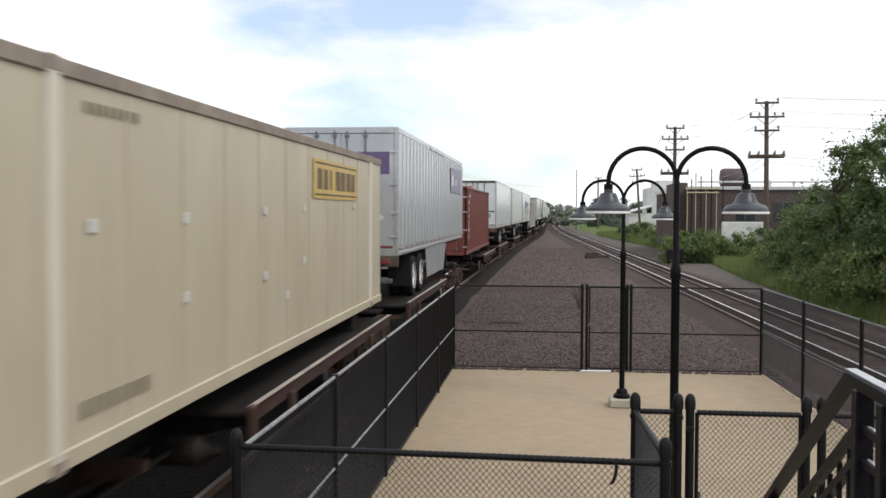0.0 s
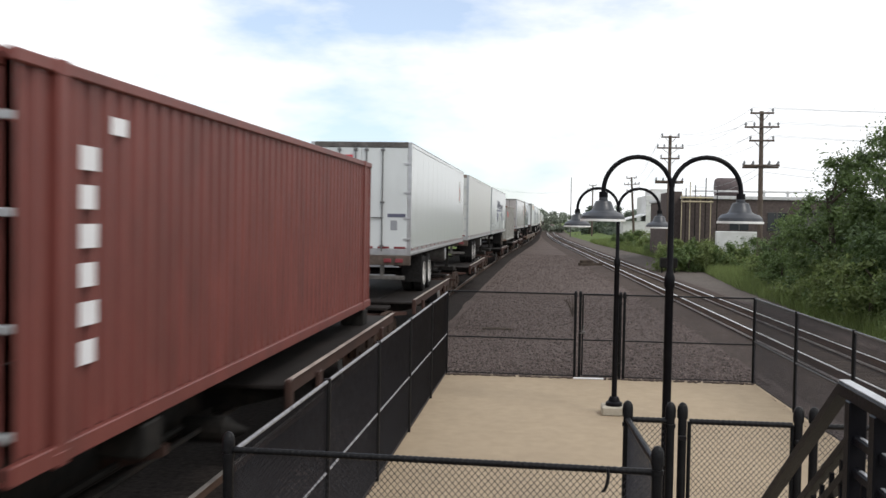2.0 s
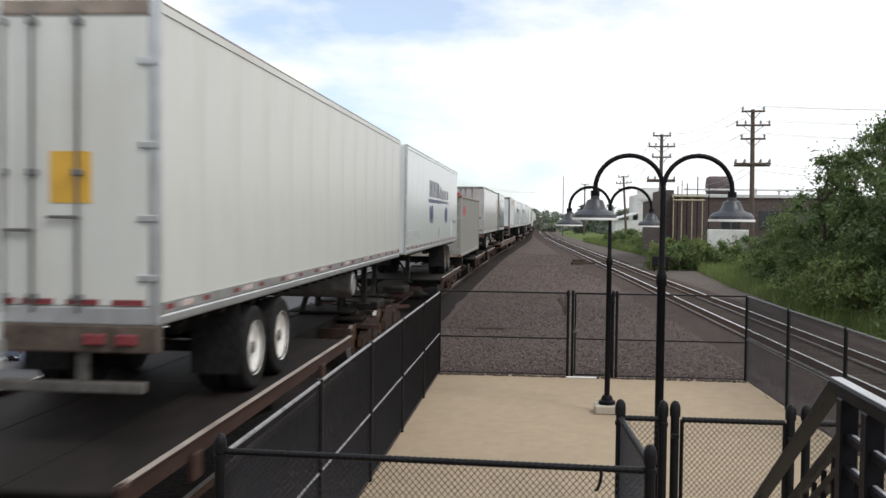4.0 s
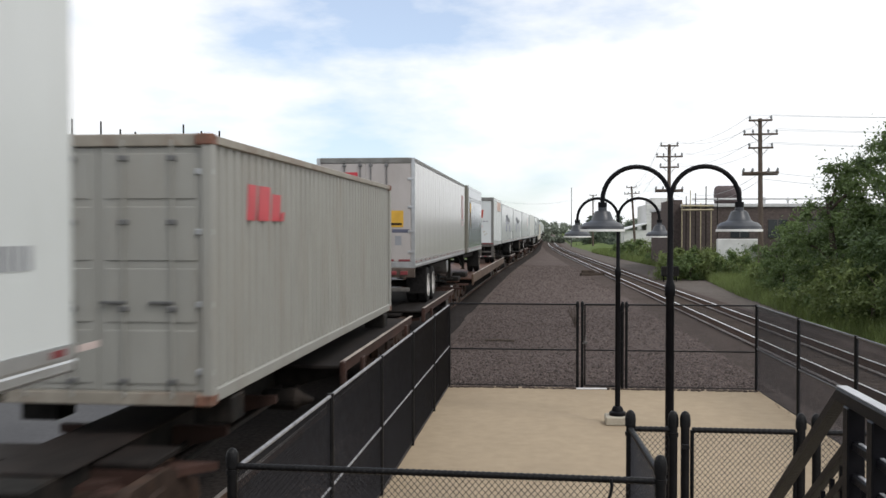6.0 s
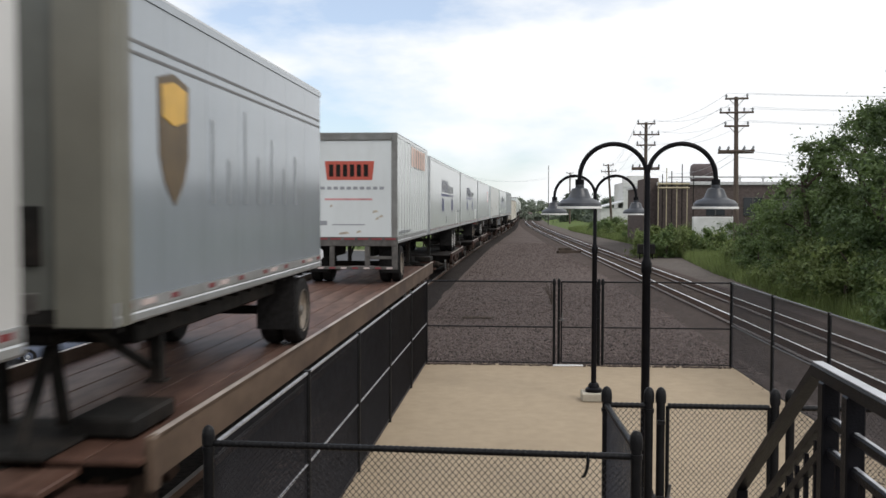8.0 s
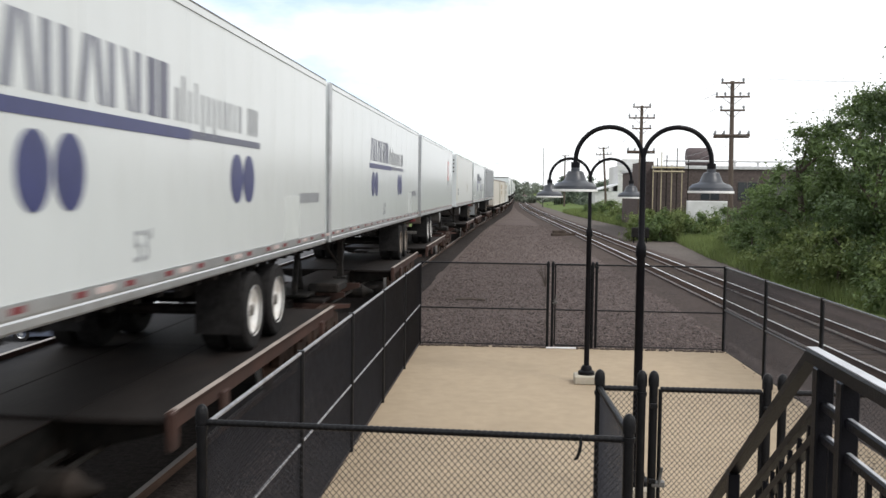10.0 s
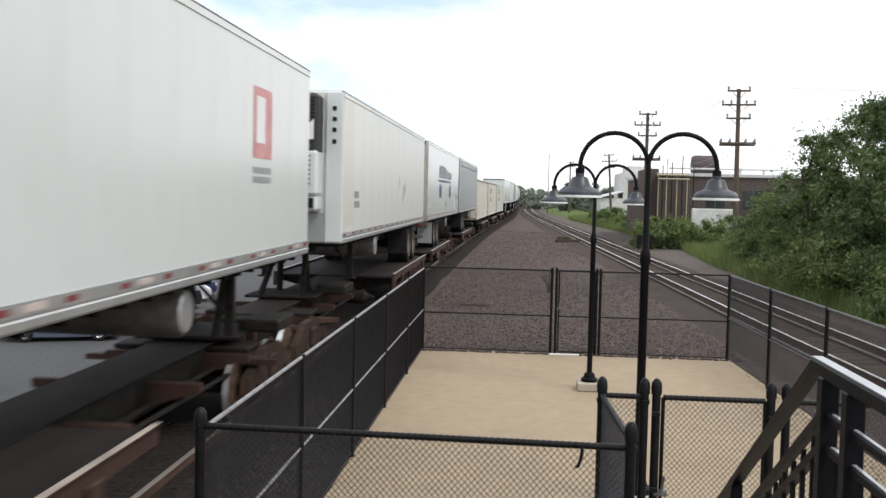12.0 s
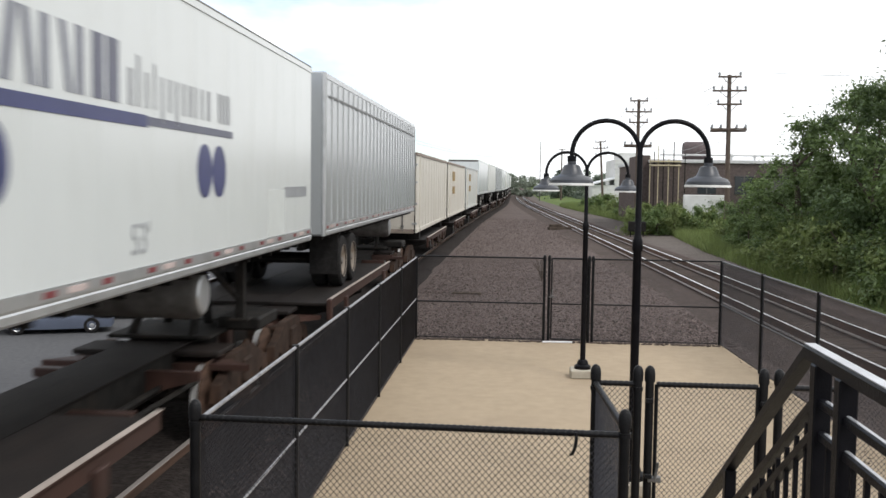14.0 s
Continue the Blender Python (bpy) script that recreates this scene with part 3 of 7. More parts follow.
WEB = [(-.07, -.17), (.07, -.17), (.07, -.155), (.012, -.135), (.012, -.045), (.034, -.035), (.034, -.006), (-.034, -.006), (-.034, -.035), (-.012, -.045), (-.012, -.135), (-.07, -.155)]
HEAD = [(-.034, -.008), (.034, -.008), (.034, -.004), (.026, 0), (-.026, 0), (-.034, -.004)]
TALL = [(-.012, -.20), (.012, -.20), (.012, -.045), (.034, -.035), (.034, -.006), (-.034, -.006), (-.034, -.035), (-.012, -.045)]
FOOT = [(-.085, -.225), (.085, -.225), (.085, -.21), (.012, -.195), (-.012, -.195), (-.085, -.21)]
tie_me = Geo().box(-1.3, 1.3, -.11, .11, -.16, 0, .015).mesh("tie", TIE)
spike_me = Geo().box(-.12, .12, -.07, .07, 0, .02, .004).box(-.095, -.075, -.05, -.03, .02, .045).box(.075, .095, .03, .05, .02, .045).mesh("tie_plate", STEEL_RAIL)
for line, label, near in ((train_x, "railway track with rusty-sided rails under the train", (2, 40)), (empty_x, "empty railway track with two polished rails", (18, 62))):
    under = line is train_x
    tr = thing("railway_track", label, "railway track", kind="structure", at=(0, 0, RAIL_TOP if under else RAIL_TOP + .06))
    for sx in (-.7525, .7525):
        r = part("rail", swept(WEB if under else TALL, line, sx), STEEL_RAIL, tr)
        if not under:
            part("rail_foot", swept(FOOT, line, sx), SUNLIT_FOOT, r, "foot flange, its sunlit brightness put into the colour")
        part("rail_head", swept(HEAD, line, sx), RAIL_DARK if under else RAIL_HEAD, r, "darker running surface" if under else "polished running surface")
    y, rest = 2.0, Geo()
    while y < 190:
        if near[0] < y < near[1]:
            t = part("tie", tie_me, TIE, tr)
            t.location, t.rotation_euler.z = (line(y) + rng.uniform(-.04, .04), y, -.185 if under else -.258), heading(line, y)
            for sx in (-.7525, .7525):
                p = part("tie_plate", spike_me, STEEL_RAIL, t)
                p.location.x = sx
        elif y > near[1]:
            rest.box(line(y) - 1.3, line(y) + 1.3, y - .11, y + .11, -.35, (-.185 if under else -.26) + rng.uniform(-.01, .01))
        y += 0.52
    tagged(part("ties_beyond", rest, TIE, tr), kind="stuff")


# ---- fences ----
POST_R = 0.034


def post_geo(h, r=POST_R, cap=True):
    g = Geo().lathe([(r, 0), (r, h)], 12)
    if cap:
        g.lathe([(r * 1.22, h - .05), (r * 1.25, h + .01), (r * 1.1, h + .045), (r * .7, h + .068), (r * .2, h + .078)], 12)
    return g


post_plain = post_geo(1.0, cap=False).mesh("post", RAIL_COAT, True)
post_cap = post_geo(1.69 - PATIO, 0.036).mesh("post", RAIL_COAT, True)
post_tall = post_geo(1.705 - PATIO, 0.035).mesh("post", RAIL_COAT, True)
post_slim = post_geo(1.655 - PATIO, 0.030).mesh("post", RAIL_COAT, True)


def rail_run(a, b, r, twist=False):
    a, b = Vector(a), Vector(b)
    if not twist:
        return Geo().tube([a, b], r, 10)
    n = int((b - a).length / .0105)
    pts = [a.lerp(b, i / n) for i in range(n + 1)]
    return Geo().tube(pts, r, 10, radii=[r * (1.0 + (.14 if (i % 4) in (1, 2) else 0)) for i in range(n + 1)])


def mesh_panel(a, b, z0, z1, cell=0.043, wire=0.0025):
    """Diamond wire netting between two posts: two families of crossing wires, one a little behind the other."""
    a, b = Vector((*a, 0)), Vector((*b, 0))
    L, d = (b - a).length, (b - a).normalized()
    nrm = Vector((-d.y, d.x, 0))
    h = z1 - z0
    ang = 1.12       # netting is slightly taller than wide
    V, F = [], []
    for fam in (1, -1):
        s = -h / ang
        while s < L + h / ang:
            # the wire runs u = s + fam * (z / ang)
            base = s if fam == 1 else s + h / ang
            lo, hi = 0.0, h
            u0, u1 = base, base + fam * h / ang
            pts = []
            zz = [0.0, h]
            if fam == 1:
                zz[0] = max(0.0, (0 - base) * ang)
                zz[1] = min(h, (L - base) * ang)
            else:
                zz[0] = max(0.0, (base - L) * ang)
                zz[1] = min(h, base * ang)
            if zz[1] - zz[0] > .01:
                o = len(V)
                for z in zz:
                    p = a + d * (base + fam * z / ang) + Vector((0, 0, z0 + z)) + nrm * (.0015 * fam)
                    for k in range(3):
                        t = 2 * math.pi * k / 3
                        V.append(p + (d * math.cos(t) * 1.2 + nrm * math.sin(t)) * wire)
                F += [(o, o + 1, o + 4), (o, o + 4, o + 3), (o + 1, o + 2, o + 5), (o + 1, o + 5, o + 4), (o + 2, o, o + 3), (o + 2, o + 3, o + 5)]
            s += cell
    return soup("wire_netting", np.array([tuple(p) for p in V]), np.array(F), VINYL)


band_me = Geo().lathe([(POST_R * 1.0, -.016), (POST_R * 1.25, -.016), (POST_R * 1.25, .016), (POST_R * 1.0, .016)], 12).mesh("rail_clamp", RAIL_COAT, True)


def fence(name, label, points, post_me, twist=False, mid=True, last=True, first=True, cell=.043, tops=(FENCE_TOP, FENCE_TOP), rails=None, drop=.91):
    """points: (x, y) of the posts; tops: the height of the top rail at the first and the last post."""
    rails = rails or RAIL_COAT
    fe = thing(name, label, "fence", "chain-link fences")
    n = len(points) - 1
    top = [tops[0] + (tops[1] - tops[0]) * i / n for i in range(n + 1)]
    for i, (x, y) in enumerate(points):
        if (i == 0 and not first) or (i == n and not last):
            continue
        p = part("post", post_me, RAIL_COAT, fe)
        p.location = (x, y, PATIO)
        if post_me is post_plain:
            p.scale.z = top[i] - PATIO + .005
        else:
            c = part("rail_clamp", band_me, RAIL_COAT, p)
            c.location.z = top[i] - PATIO - .06
    for i in range(n):
        a, b, za, zb_ = points[i], points[i + 1], top[i], top[i + 1]
        part("top_rail", rail_run((*a, za - .02), (*b, zb_ - .02), .021 if twist else .017, twist), rails, fe, smooth=True)
        if mid:
            part("middle_rail", rail_run((*a, za - drop), (*b, zb_ - drop), .015), rails, fe, smooth=True)
        part("bottom_wire", rail_run((*a, PATIO + .05), (*b, PATIO + .05), .009), RAIL_COAT, fe)
        part("wire_netting", mesh_panel(a, b, PATIO + .03, min(za, zb_) - .02, cell), VINYL, fe)
    return fe


LB = [(LEFT_X, NEAR_Y + (FAR_Y - NEAR_Y) / 5 * k) for k in range(6)]
fence("chain_link_fence", "long black chain-link fence with pale rails beside the train", LB, post_plain, first=False, rails=RAIL_PALE, cell=.033)
gate_a, gate_b = 0.93, 1.95
HI = (1.68, 1.68)
fence("chain_link_fence", "black chain-link fence across the far platform end", [(LEFT_X, FAR_Y), (gate_a, FAR_Y)], post_slim, first=False, tops=HI, drop=.985)
fence("chain_link_fence", "black chain-link fence between the far gate and the corner", [(gate_b, FAR_Y), (RIGHT_X, FAR_Y)], post_slim, last=False, tops=HI, drop=.985)
fence("chain_link_fence", "black chain-link fence facing the empty track", [(RIGHT_X, FAR_Y), (4.72, 17.85), (4.84, 14.95), (4.95, 12.0), (5.08, GATE_Y)], post_plain, tops=(1.68, 1.66), rails=RAIL_DULL)
corner = [(LEFT_X - .03, NEAR_Y), (1.02, NEAR_Y + .02)]
fence("chain_link_fence", "black chain-link fence with ball-capped posts and a ribbed top rail", corner, post_cap, True, False, last=False, tops=(1.665, 1.63))
fence("chain_link_fence", "short black chain-link return beside the gate", [(1.02, NEAR_Y + .02), (.96, GATE_Y)], post_tall, True, False, tops=(1.67, 1.65))
fence("chain_link_fence", "narrow black chain-link panel beside the gate post", [(.98, GATE_Y), (1.30, GATE_Y)], post_tall, True, False, first=False, tops=(1.65, 1.65))
fence("chain_link_fence", "black chain-link fence behind the stair rail", [(2.42, GATE_Y), (3.5, GATE_Y), (5.08, GATE_Y)], post_tall, True, False, last=False, tops=(1.65, 1.65))


def gate(label, x0, x1, y, latch_left, twist):
    g = thing("chain_link_gate", label, "gate")
    for x in (x0, x1):
        p = part("gate_post", post_tall if twist else post_slim, RAIL_COAT, g)
        p.location = (x, y, PATIO)
        for z in (.32, 1.0, 1.62):
            h = part("hinge", Geo().box(-.03, .03, -.05, .03, -.02, .02, .006), RAIL_COAT, p)
            h.location.z = z
    ft = 1.65 if twist else 1.68
    z0, z1 = PATIO + .06, ft - .02
    a, b = x0 + .055, x1 - .045
    part("gate_frame", Geo().tube([(a, y, z0), (a, y, z1)], .016, 8).tube([(b, y, z0), (b, y, z1)], .016, 8).tube([(a, y, z0), (b, y, z0)], .016, 8), RAIL_COAT, g, smooth=True)
    part("top_rail", rail_run((a, y, z1), (b, y, z1), .021, twist), RAIL_COAT, g, smooth=True)
    if not twist:
        part("middle_rail", rail_run((a, y, ft - .985), (b, y, ft - .985), .014), RAIL_COAT, g, smooth=True)
    part("wire_netting", mesh_panel((a, y), (b, y), z0, z1), VINYL, g)
    part("latch", Geo().box(a - .06, a + .05, y - .04, y + .02, PATIO + .95, PATIO + 1.0, .008).tube([(a, y - .04, PATIO + .98), (a + .02, y - .05, PATIO + 1.12)], .012, 6), HARDWARE, g, "steel fork latch")
    return g


gate("black chain-link gate, closed, in the near fence", 1.395, 2.30, GATE_Y, True, True)
gate("narrow black chain-link gate, closed, in the far fence", gate_a + .10, gate_b - .08, FAR_Y, True, False)
# a stray wire hanging on the near fence
tie = solid("loose_tie_wire", Geo().tube([(.70, NEAR_Y - .03, 1.63), (.705, NEAR_Y - .04, 1.58), (.695, NEAR_Y - .045, 1.53), (.68, NEAR_Y - .04, 1.49), (.665, NEAR_Y - .035, 1.485)], .011, 6),
            RAIL_COAT, "loose black tie strap hanging from the fence rail", "strap", smooth=True)

# ---- lamps ----
shade_prof = [(.030, .30), (.045, .29), (.050, .235), (.085, .225), (.098, .20), (.125, .13), (.150, .112), (.205, .095), (.238, .06), (.243, .025)]
shade_me = Geo().lathe([(.0, .302)] + shade_prof + [(.236, .022), (.20, .06), (.1, .12), (.01, .14)], 28).mesh("shade", SHADE_GREY, True)
rim_me = Geo().lathe([(.236, .0), (.252, .0), (.254, .010), (.250, .026), (.236, .026)], 28).mesh("rim", SHADE_RIM, True)
arc = [(.375 - .375 * math.cos(math.pi * k / 18), 0, 3.82 + .375 * math.sin(math.pi * k / 18)) for k in range(19)] + [(.75, 0, 3.76)]
arm_me = Geo().tube(arc, .027, 10).mesh("arm", PAINT_BLACK, True)
pole_me = Geo().lathe([(.050, .30), (.047, 2.74), (.059, 2.76), (.059, 2.86), (.048, 2.89), (.036, 2.93), (.032, 3.80), (.028, 3.86), (.018, 3.89)], 16).mesh("pole", PAINT_BLACK, True)
base_me = Geo().box(-.23, .23, -.23, .23, 0, .16, .02).mesh("footing", CONCRETE_GREY)
plate_me = Geo().lathe([(.155, .16), (.155, .215), (.14, .23), (.11, .245), (.1, .29), (.075, .33)], 16).mesh("base_plate", PAINT_BLACK, True)
collar_me = Geo().lathe([(.036, -.03), (.05, -.03), (.05, .03), (.036, .03)], 12).mesh("collar", PAINT_BLACK, True)


def street_lamp(x, y, size):
    la = thing("street_lamp", "black twin-arm platform lamp with grey bell shades", "lamp", "twin-arm platform lamps", at=(x, y, PATIO))
    la.scale = (size, size, size)
    part("footing", base_me, CONCRETE_GREY, la, "pale concrete footing")
    part("base_plate", plate_me, PAINT_BLACK, la)
    part("pole", pole_me, PAINT_BLACK, la)
    for s in (0, 180):
        a = part("arm", arm_me, PAINT_BLACK, la)
        a.rotation_euler.z = radians(s)
        c = part("collar", collar_me, PAINT_BLACK, a)
        c.location = (.75, 0, 3.77)
        sh = part("shade", shade_me, SHADE_GREY, la, "grey enamelled bell shade")
        sh.location = (.75 if s == 0 else -.75, 0, 3.47)
        part("rim", rim_me, SHADE_RIM, sh, "white lower rim")
    return la


street_lamp(1.603, 10.6, .963)
street_lamp(1.505, 17.1, .93)

# ---- landing, stair and handrail ----
LAND = 1.68
solid("landing", Geo().box(-1.6, 2.6, -6.0, 3.25, LAND - .22, LAND, .015), CONCRETE_GREY, "grey concrete landing at the head of the stairs", "landing", "structure")
solid("landing_support", Geo().box(-1.4, 2.4, -5.8, 3.0, PATIO - .003, LAND - .221), CONCRETE_GREY, "grey concrete wall under the landing", "wall", "structure")
st = thing("stairs", "grey concrete stairs down to the platform", "stairs", kind="structure")
N = 10
rise, run = (LAND - PATIO) / N, 0.285
for k in range(1, N):
    part("step", Geo().box(1.22, 2.4, 3.25 + run * (k - 1) + .002, 3.25 + run * k, PATIO - .002, LAND - rise * k, .01), CONCRETE_GREY, st)
slope = rise / run


def stair_rail(x, label, side):
    hr = thing("stair_railing", label, "railing", "stair railings")
    end, zt = 3.25, 2.70
    bot_y = 5.95
    drop = (bot_y - end) * slope
    w, hh = .023, .046
    part("handrail", Geo().add(
        [(x + sx * w, yy, zz + dz) for yy, zz in ((-4.5, zt), (end, zt), (bot_y, zt - drop)) for sx, dz in ((-1, -hh), (1, -hh), (1, -.008), (.8, 0), (-.8, 0), (-1, -.008))],
        [(a * 6 + k, a * 6 + (k + 1) % 6, (a + 1) * 6 + (k + 1) % 6, (a + 1) * 6 + k) for a in (0, 1) for k in range(6)] + [tuple(range(5, -1, -1)), tuple(range(12, 18))]), PAINT_BLACK, hr)
    # Thin strip laid on the rail to paint its sky sheen
    part("sheen_cap", Geo().box(x - w * .8, x + w * .8, -4.4, end + .01, zt + .0005, zt + .004), SHEEN_CAP, hr, "pale upper face, sky sheen put into its colour")
    posts = (-3.0, -1.2, 1.2, 2.87, 3.12)
    for y in posts:
        part("post", Geo().box(x - .029, x + .029, y - .029, y + .029, LAND - .05, zt - hh + .001, .005), PAINT_BLACK, hr)
    for y in (4.42, 5.7):
        z = zt - hh - (y - end) * slope
        part("post", Geo().box(x - .026, x + .026, y - .026, y + .026, PATIO, z + .01, .005), PAINT_BLACK, hr)
    for dz in (.155, .262):
        part("middle_rail", Geo().box(x - .014, x + .014, -4.4, end - .1, zt - dz - .03, zt - dz, .004), PAINT_BLACK, hr)
        part("sheen_cap", Geo().box(x - .006, x + .006, -4.3, end - .2, zt - dz + .0005, zt - dz + .003), SHEEN_CAP, hr, "pale upper face, sky sheen put into its colour")
        y0, y1 = end - .1, bot_y - .2
        part("sloping_rail", Geo().prism([(y0, zt - dz - .036), (y1, zt - dz - .036 - (y1 - y0) * slope), (y1, zt - dz - (y1 - y0) * slope), (y0, zt - dz)], 'x', x - .015, x + .015), PAINT_BLACK, hr)
    y = -4.3
    while y < bot_y - .15:
        drop_y = max(0, y - end) * slope
        z1 = zt - .262 - drop_y
        z0 = LAND + .08 - drop_y
        if min(abs(y - q) for q in posts + (4.42, 5.7)) > .05:
            part("baluster", Geo().box(x - .008, x + .008, y - .008, y + .008, z0, z1 - .01), PAINT_BLACK, hr)
        y += .118
    part("bottom_rail", Geo().prism([(-4.4, LAND + .06), (end, LAND + .06), (bot_y - .2, LAND + .06 - (bot_y - .2 - end) * slope), (bot_y - .2, LAND + .09 - (bot_y - .2 - end) * slope), (end, LAND + .09), (-4.4, LAND + .09)], 'x', x - .014, x + .014), PAINT_BLACK, hr)
    return hr


stair_rail(1.30, "black painted steel stair railing with square balusters", 0)
stair_rail(2.36, "black painted steel railing on the outer side of the stairs", 1)


# ---- train ----
MOVING = []            # (thing, y at the start of the clip, length)
tyre_me = Geo().lathe([(.30, -.13), (.47, -.135), (.508, -.10), (.515, 0), (.508, .10), (.47, .135), (.30, .13), (.28, 0), (.30, -.13)], 24, axis='x', cap=False).mesh("tyre", RUBBER, True)
rim_geo = Geo().lathe([(.02, .075), (.10, .085), (.125, .065), (.15, .045), (.24, .055), (.285, .10), (.325, .140), (.325, .10), (.29, -.1)], 24, axis='x')
rim_white, rim_dirty = rim_geo.mesh("rim", WHEEL_WHITE, True), rim_geo.mesh("rim", WHEEL_DIRTY, True)
hub_me = Geo().lathe([(.02, .12), (.07, .11), (.085, .04), (.11, .03)], 14, axis='x').mesh("hub", HUB, True)
tape_red = Geo().box(-.003, .003, -.095, .095, -.024, .024).mesh("red_reflector", TAPE_RED)
tape_white = Geo().box(-.003, .003, -.17, .17, -.026, .026).mesh("white_reflector", TAPE_WHITE)
door_red = Geo().box(-.15, .15, -.003, .003, -.026, .026).mesh("red_reflector", TAPE_RED)
hinge_me = Geo().box(-.15, .04, -.028, .0, -.03, .03, .006).mesh("hinge", ALU)
cam_me = Geo().box(-.05, .05, -.05, .0, -.03, .03, .008).mesh("lock_cam", HARDWARE)
light_me = Geo().box(-.1, .1, -.03, 0, -.05, .05, .01).mesh("tail_light", TAPE_RED)


def axle(parent, y, rim, z=.515):
    for s in (1, -1):
        ty = part("tyre", tyre_me, RUBBER, parent)
        ty.location, ty.rotation_euler.z = (s * 1.14, y, z), (0 if s > 0 else math.pi)
        part("rim", rim, WHEEL_WHITE, ty)
        part("hub", hub_me, HUB, ty)
        inner = part("tyre", tyre_me, RUBBER, parent)
        inner.location = (s * .82, y, z)
    part("axle", Geo().tube([(-.8, y, z), (.8, y, z)], .07, 10), DARK_STEEL, parent)


def decal(parent, name, x, y0, y1, z0, z1, material, slant=0.0):
    """A flat vinyl shape on the side wall at x."""
    g = Geo().prism([(y0, z0), (y1, z0), (y1 + slant, z1), (y0 + slant, z1)], 'x', x, x + .004)
    return part(name, g, material, parent)


def door_decal(parent, name, x0, x1, z0, z1, material, y=-.012):
    return part(name, Geo().box(x0, x1, y - .004, y, z0, z1), material, parent)


SHARED = {}


def shared(key, build):
    """One mesh for all alike pieces."""
    if key not in SHARED:
        SHARED[key] = build()
    return SHARED[key]


def wall_parts(t, L, style, z0, z1, x, skin, detail, gap):
    """One side wall, x positive or negative: sheet panels, or a skin with raised posts."""
    s = 1 if x > 0 else -1
    lo, hi = min(x, x - s * .035), max(x, x - s * .035)
    if style == "ribbed" or s < 0 or not detail:
        w = part("side_wall", Geo().box(lo, hi, .02, L - .02, z0, z1), skin, t)
        if style == "ribbed" and s > 0:
            n = int(L / .62)
            me = shared(("rib", round(z1 - z0, 2), skin.name), lambda: Geo().prism([(0, -.05), (.022, -.032), (.022, .032), (0, .05)], 'z', .02, z1 - z0 - .02).mesh("wall_post", skin))
            for k in range(n + 1):
                p = part("wall_post", me, skin, w)
                p.location = (x - .001, .07 + (L - .14) * k / n, z0)
        return
    n = max(1, round(L / 1.22))
    d = (L - .04) / n
    me = shared(("panel", round(d, 3), round(z1 - z0, 2), skin.name, gap), lambda: Geo().box(-.035, 0, gap, d - gap, 0, z1 - z0, .003).mesh("side_panel", skin))
    for k in range(n):
        p = part("side_panel", me, skin, t)
        p.location = (x, .02 + d * k, z0)


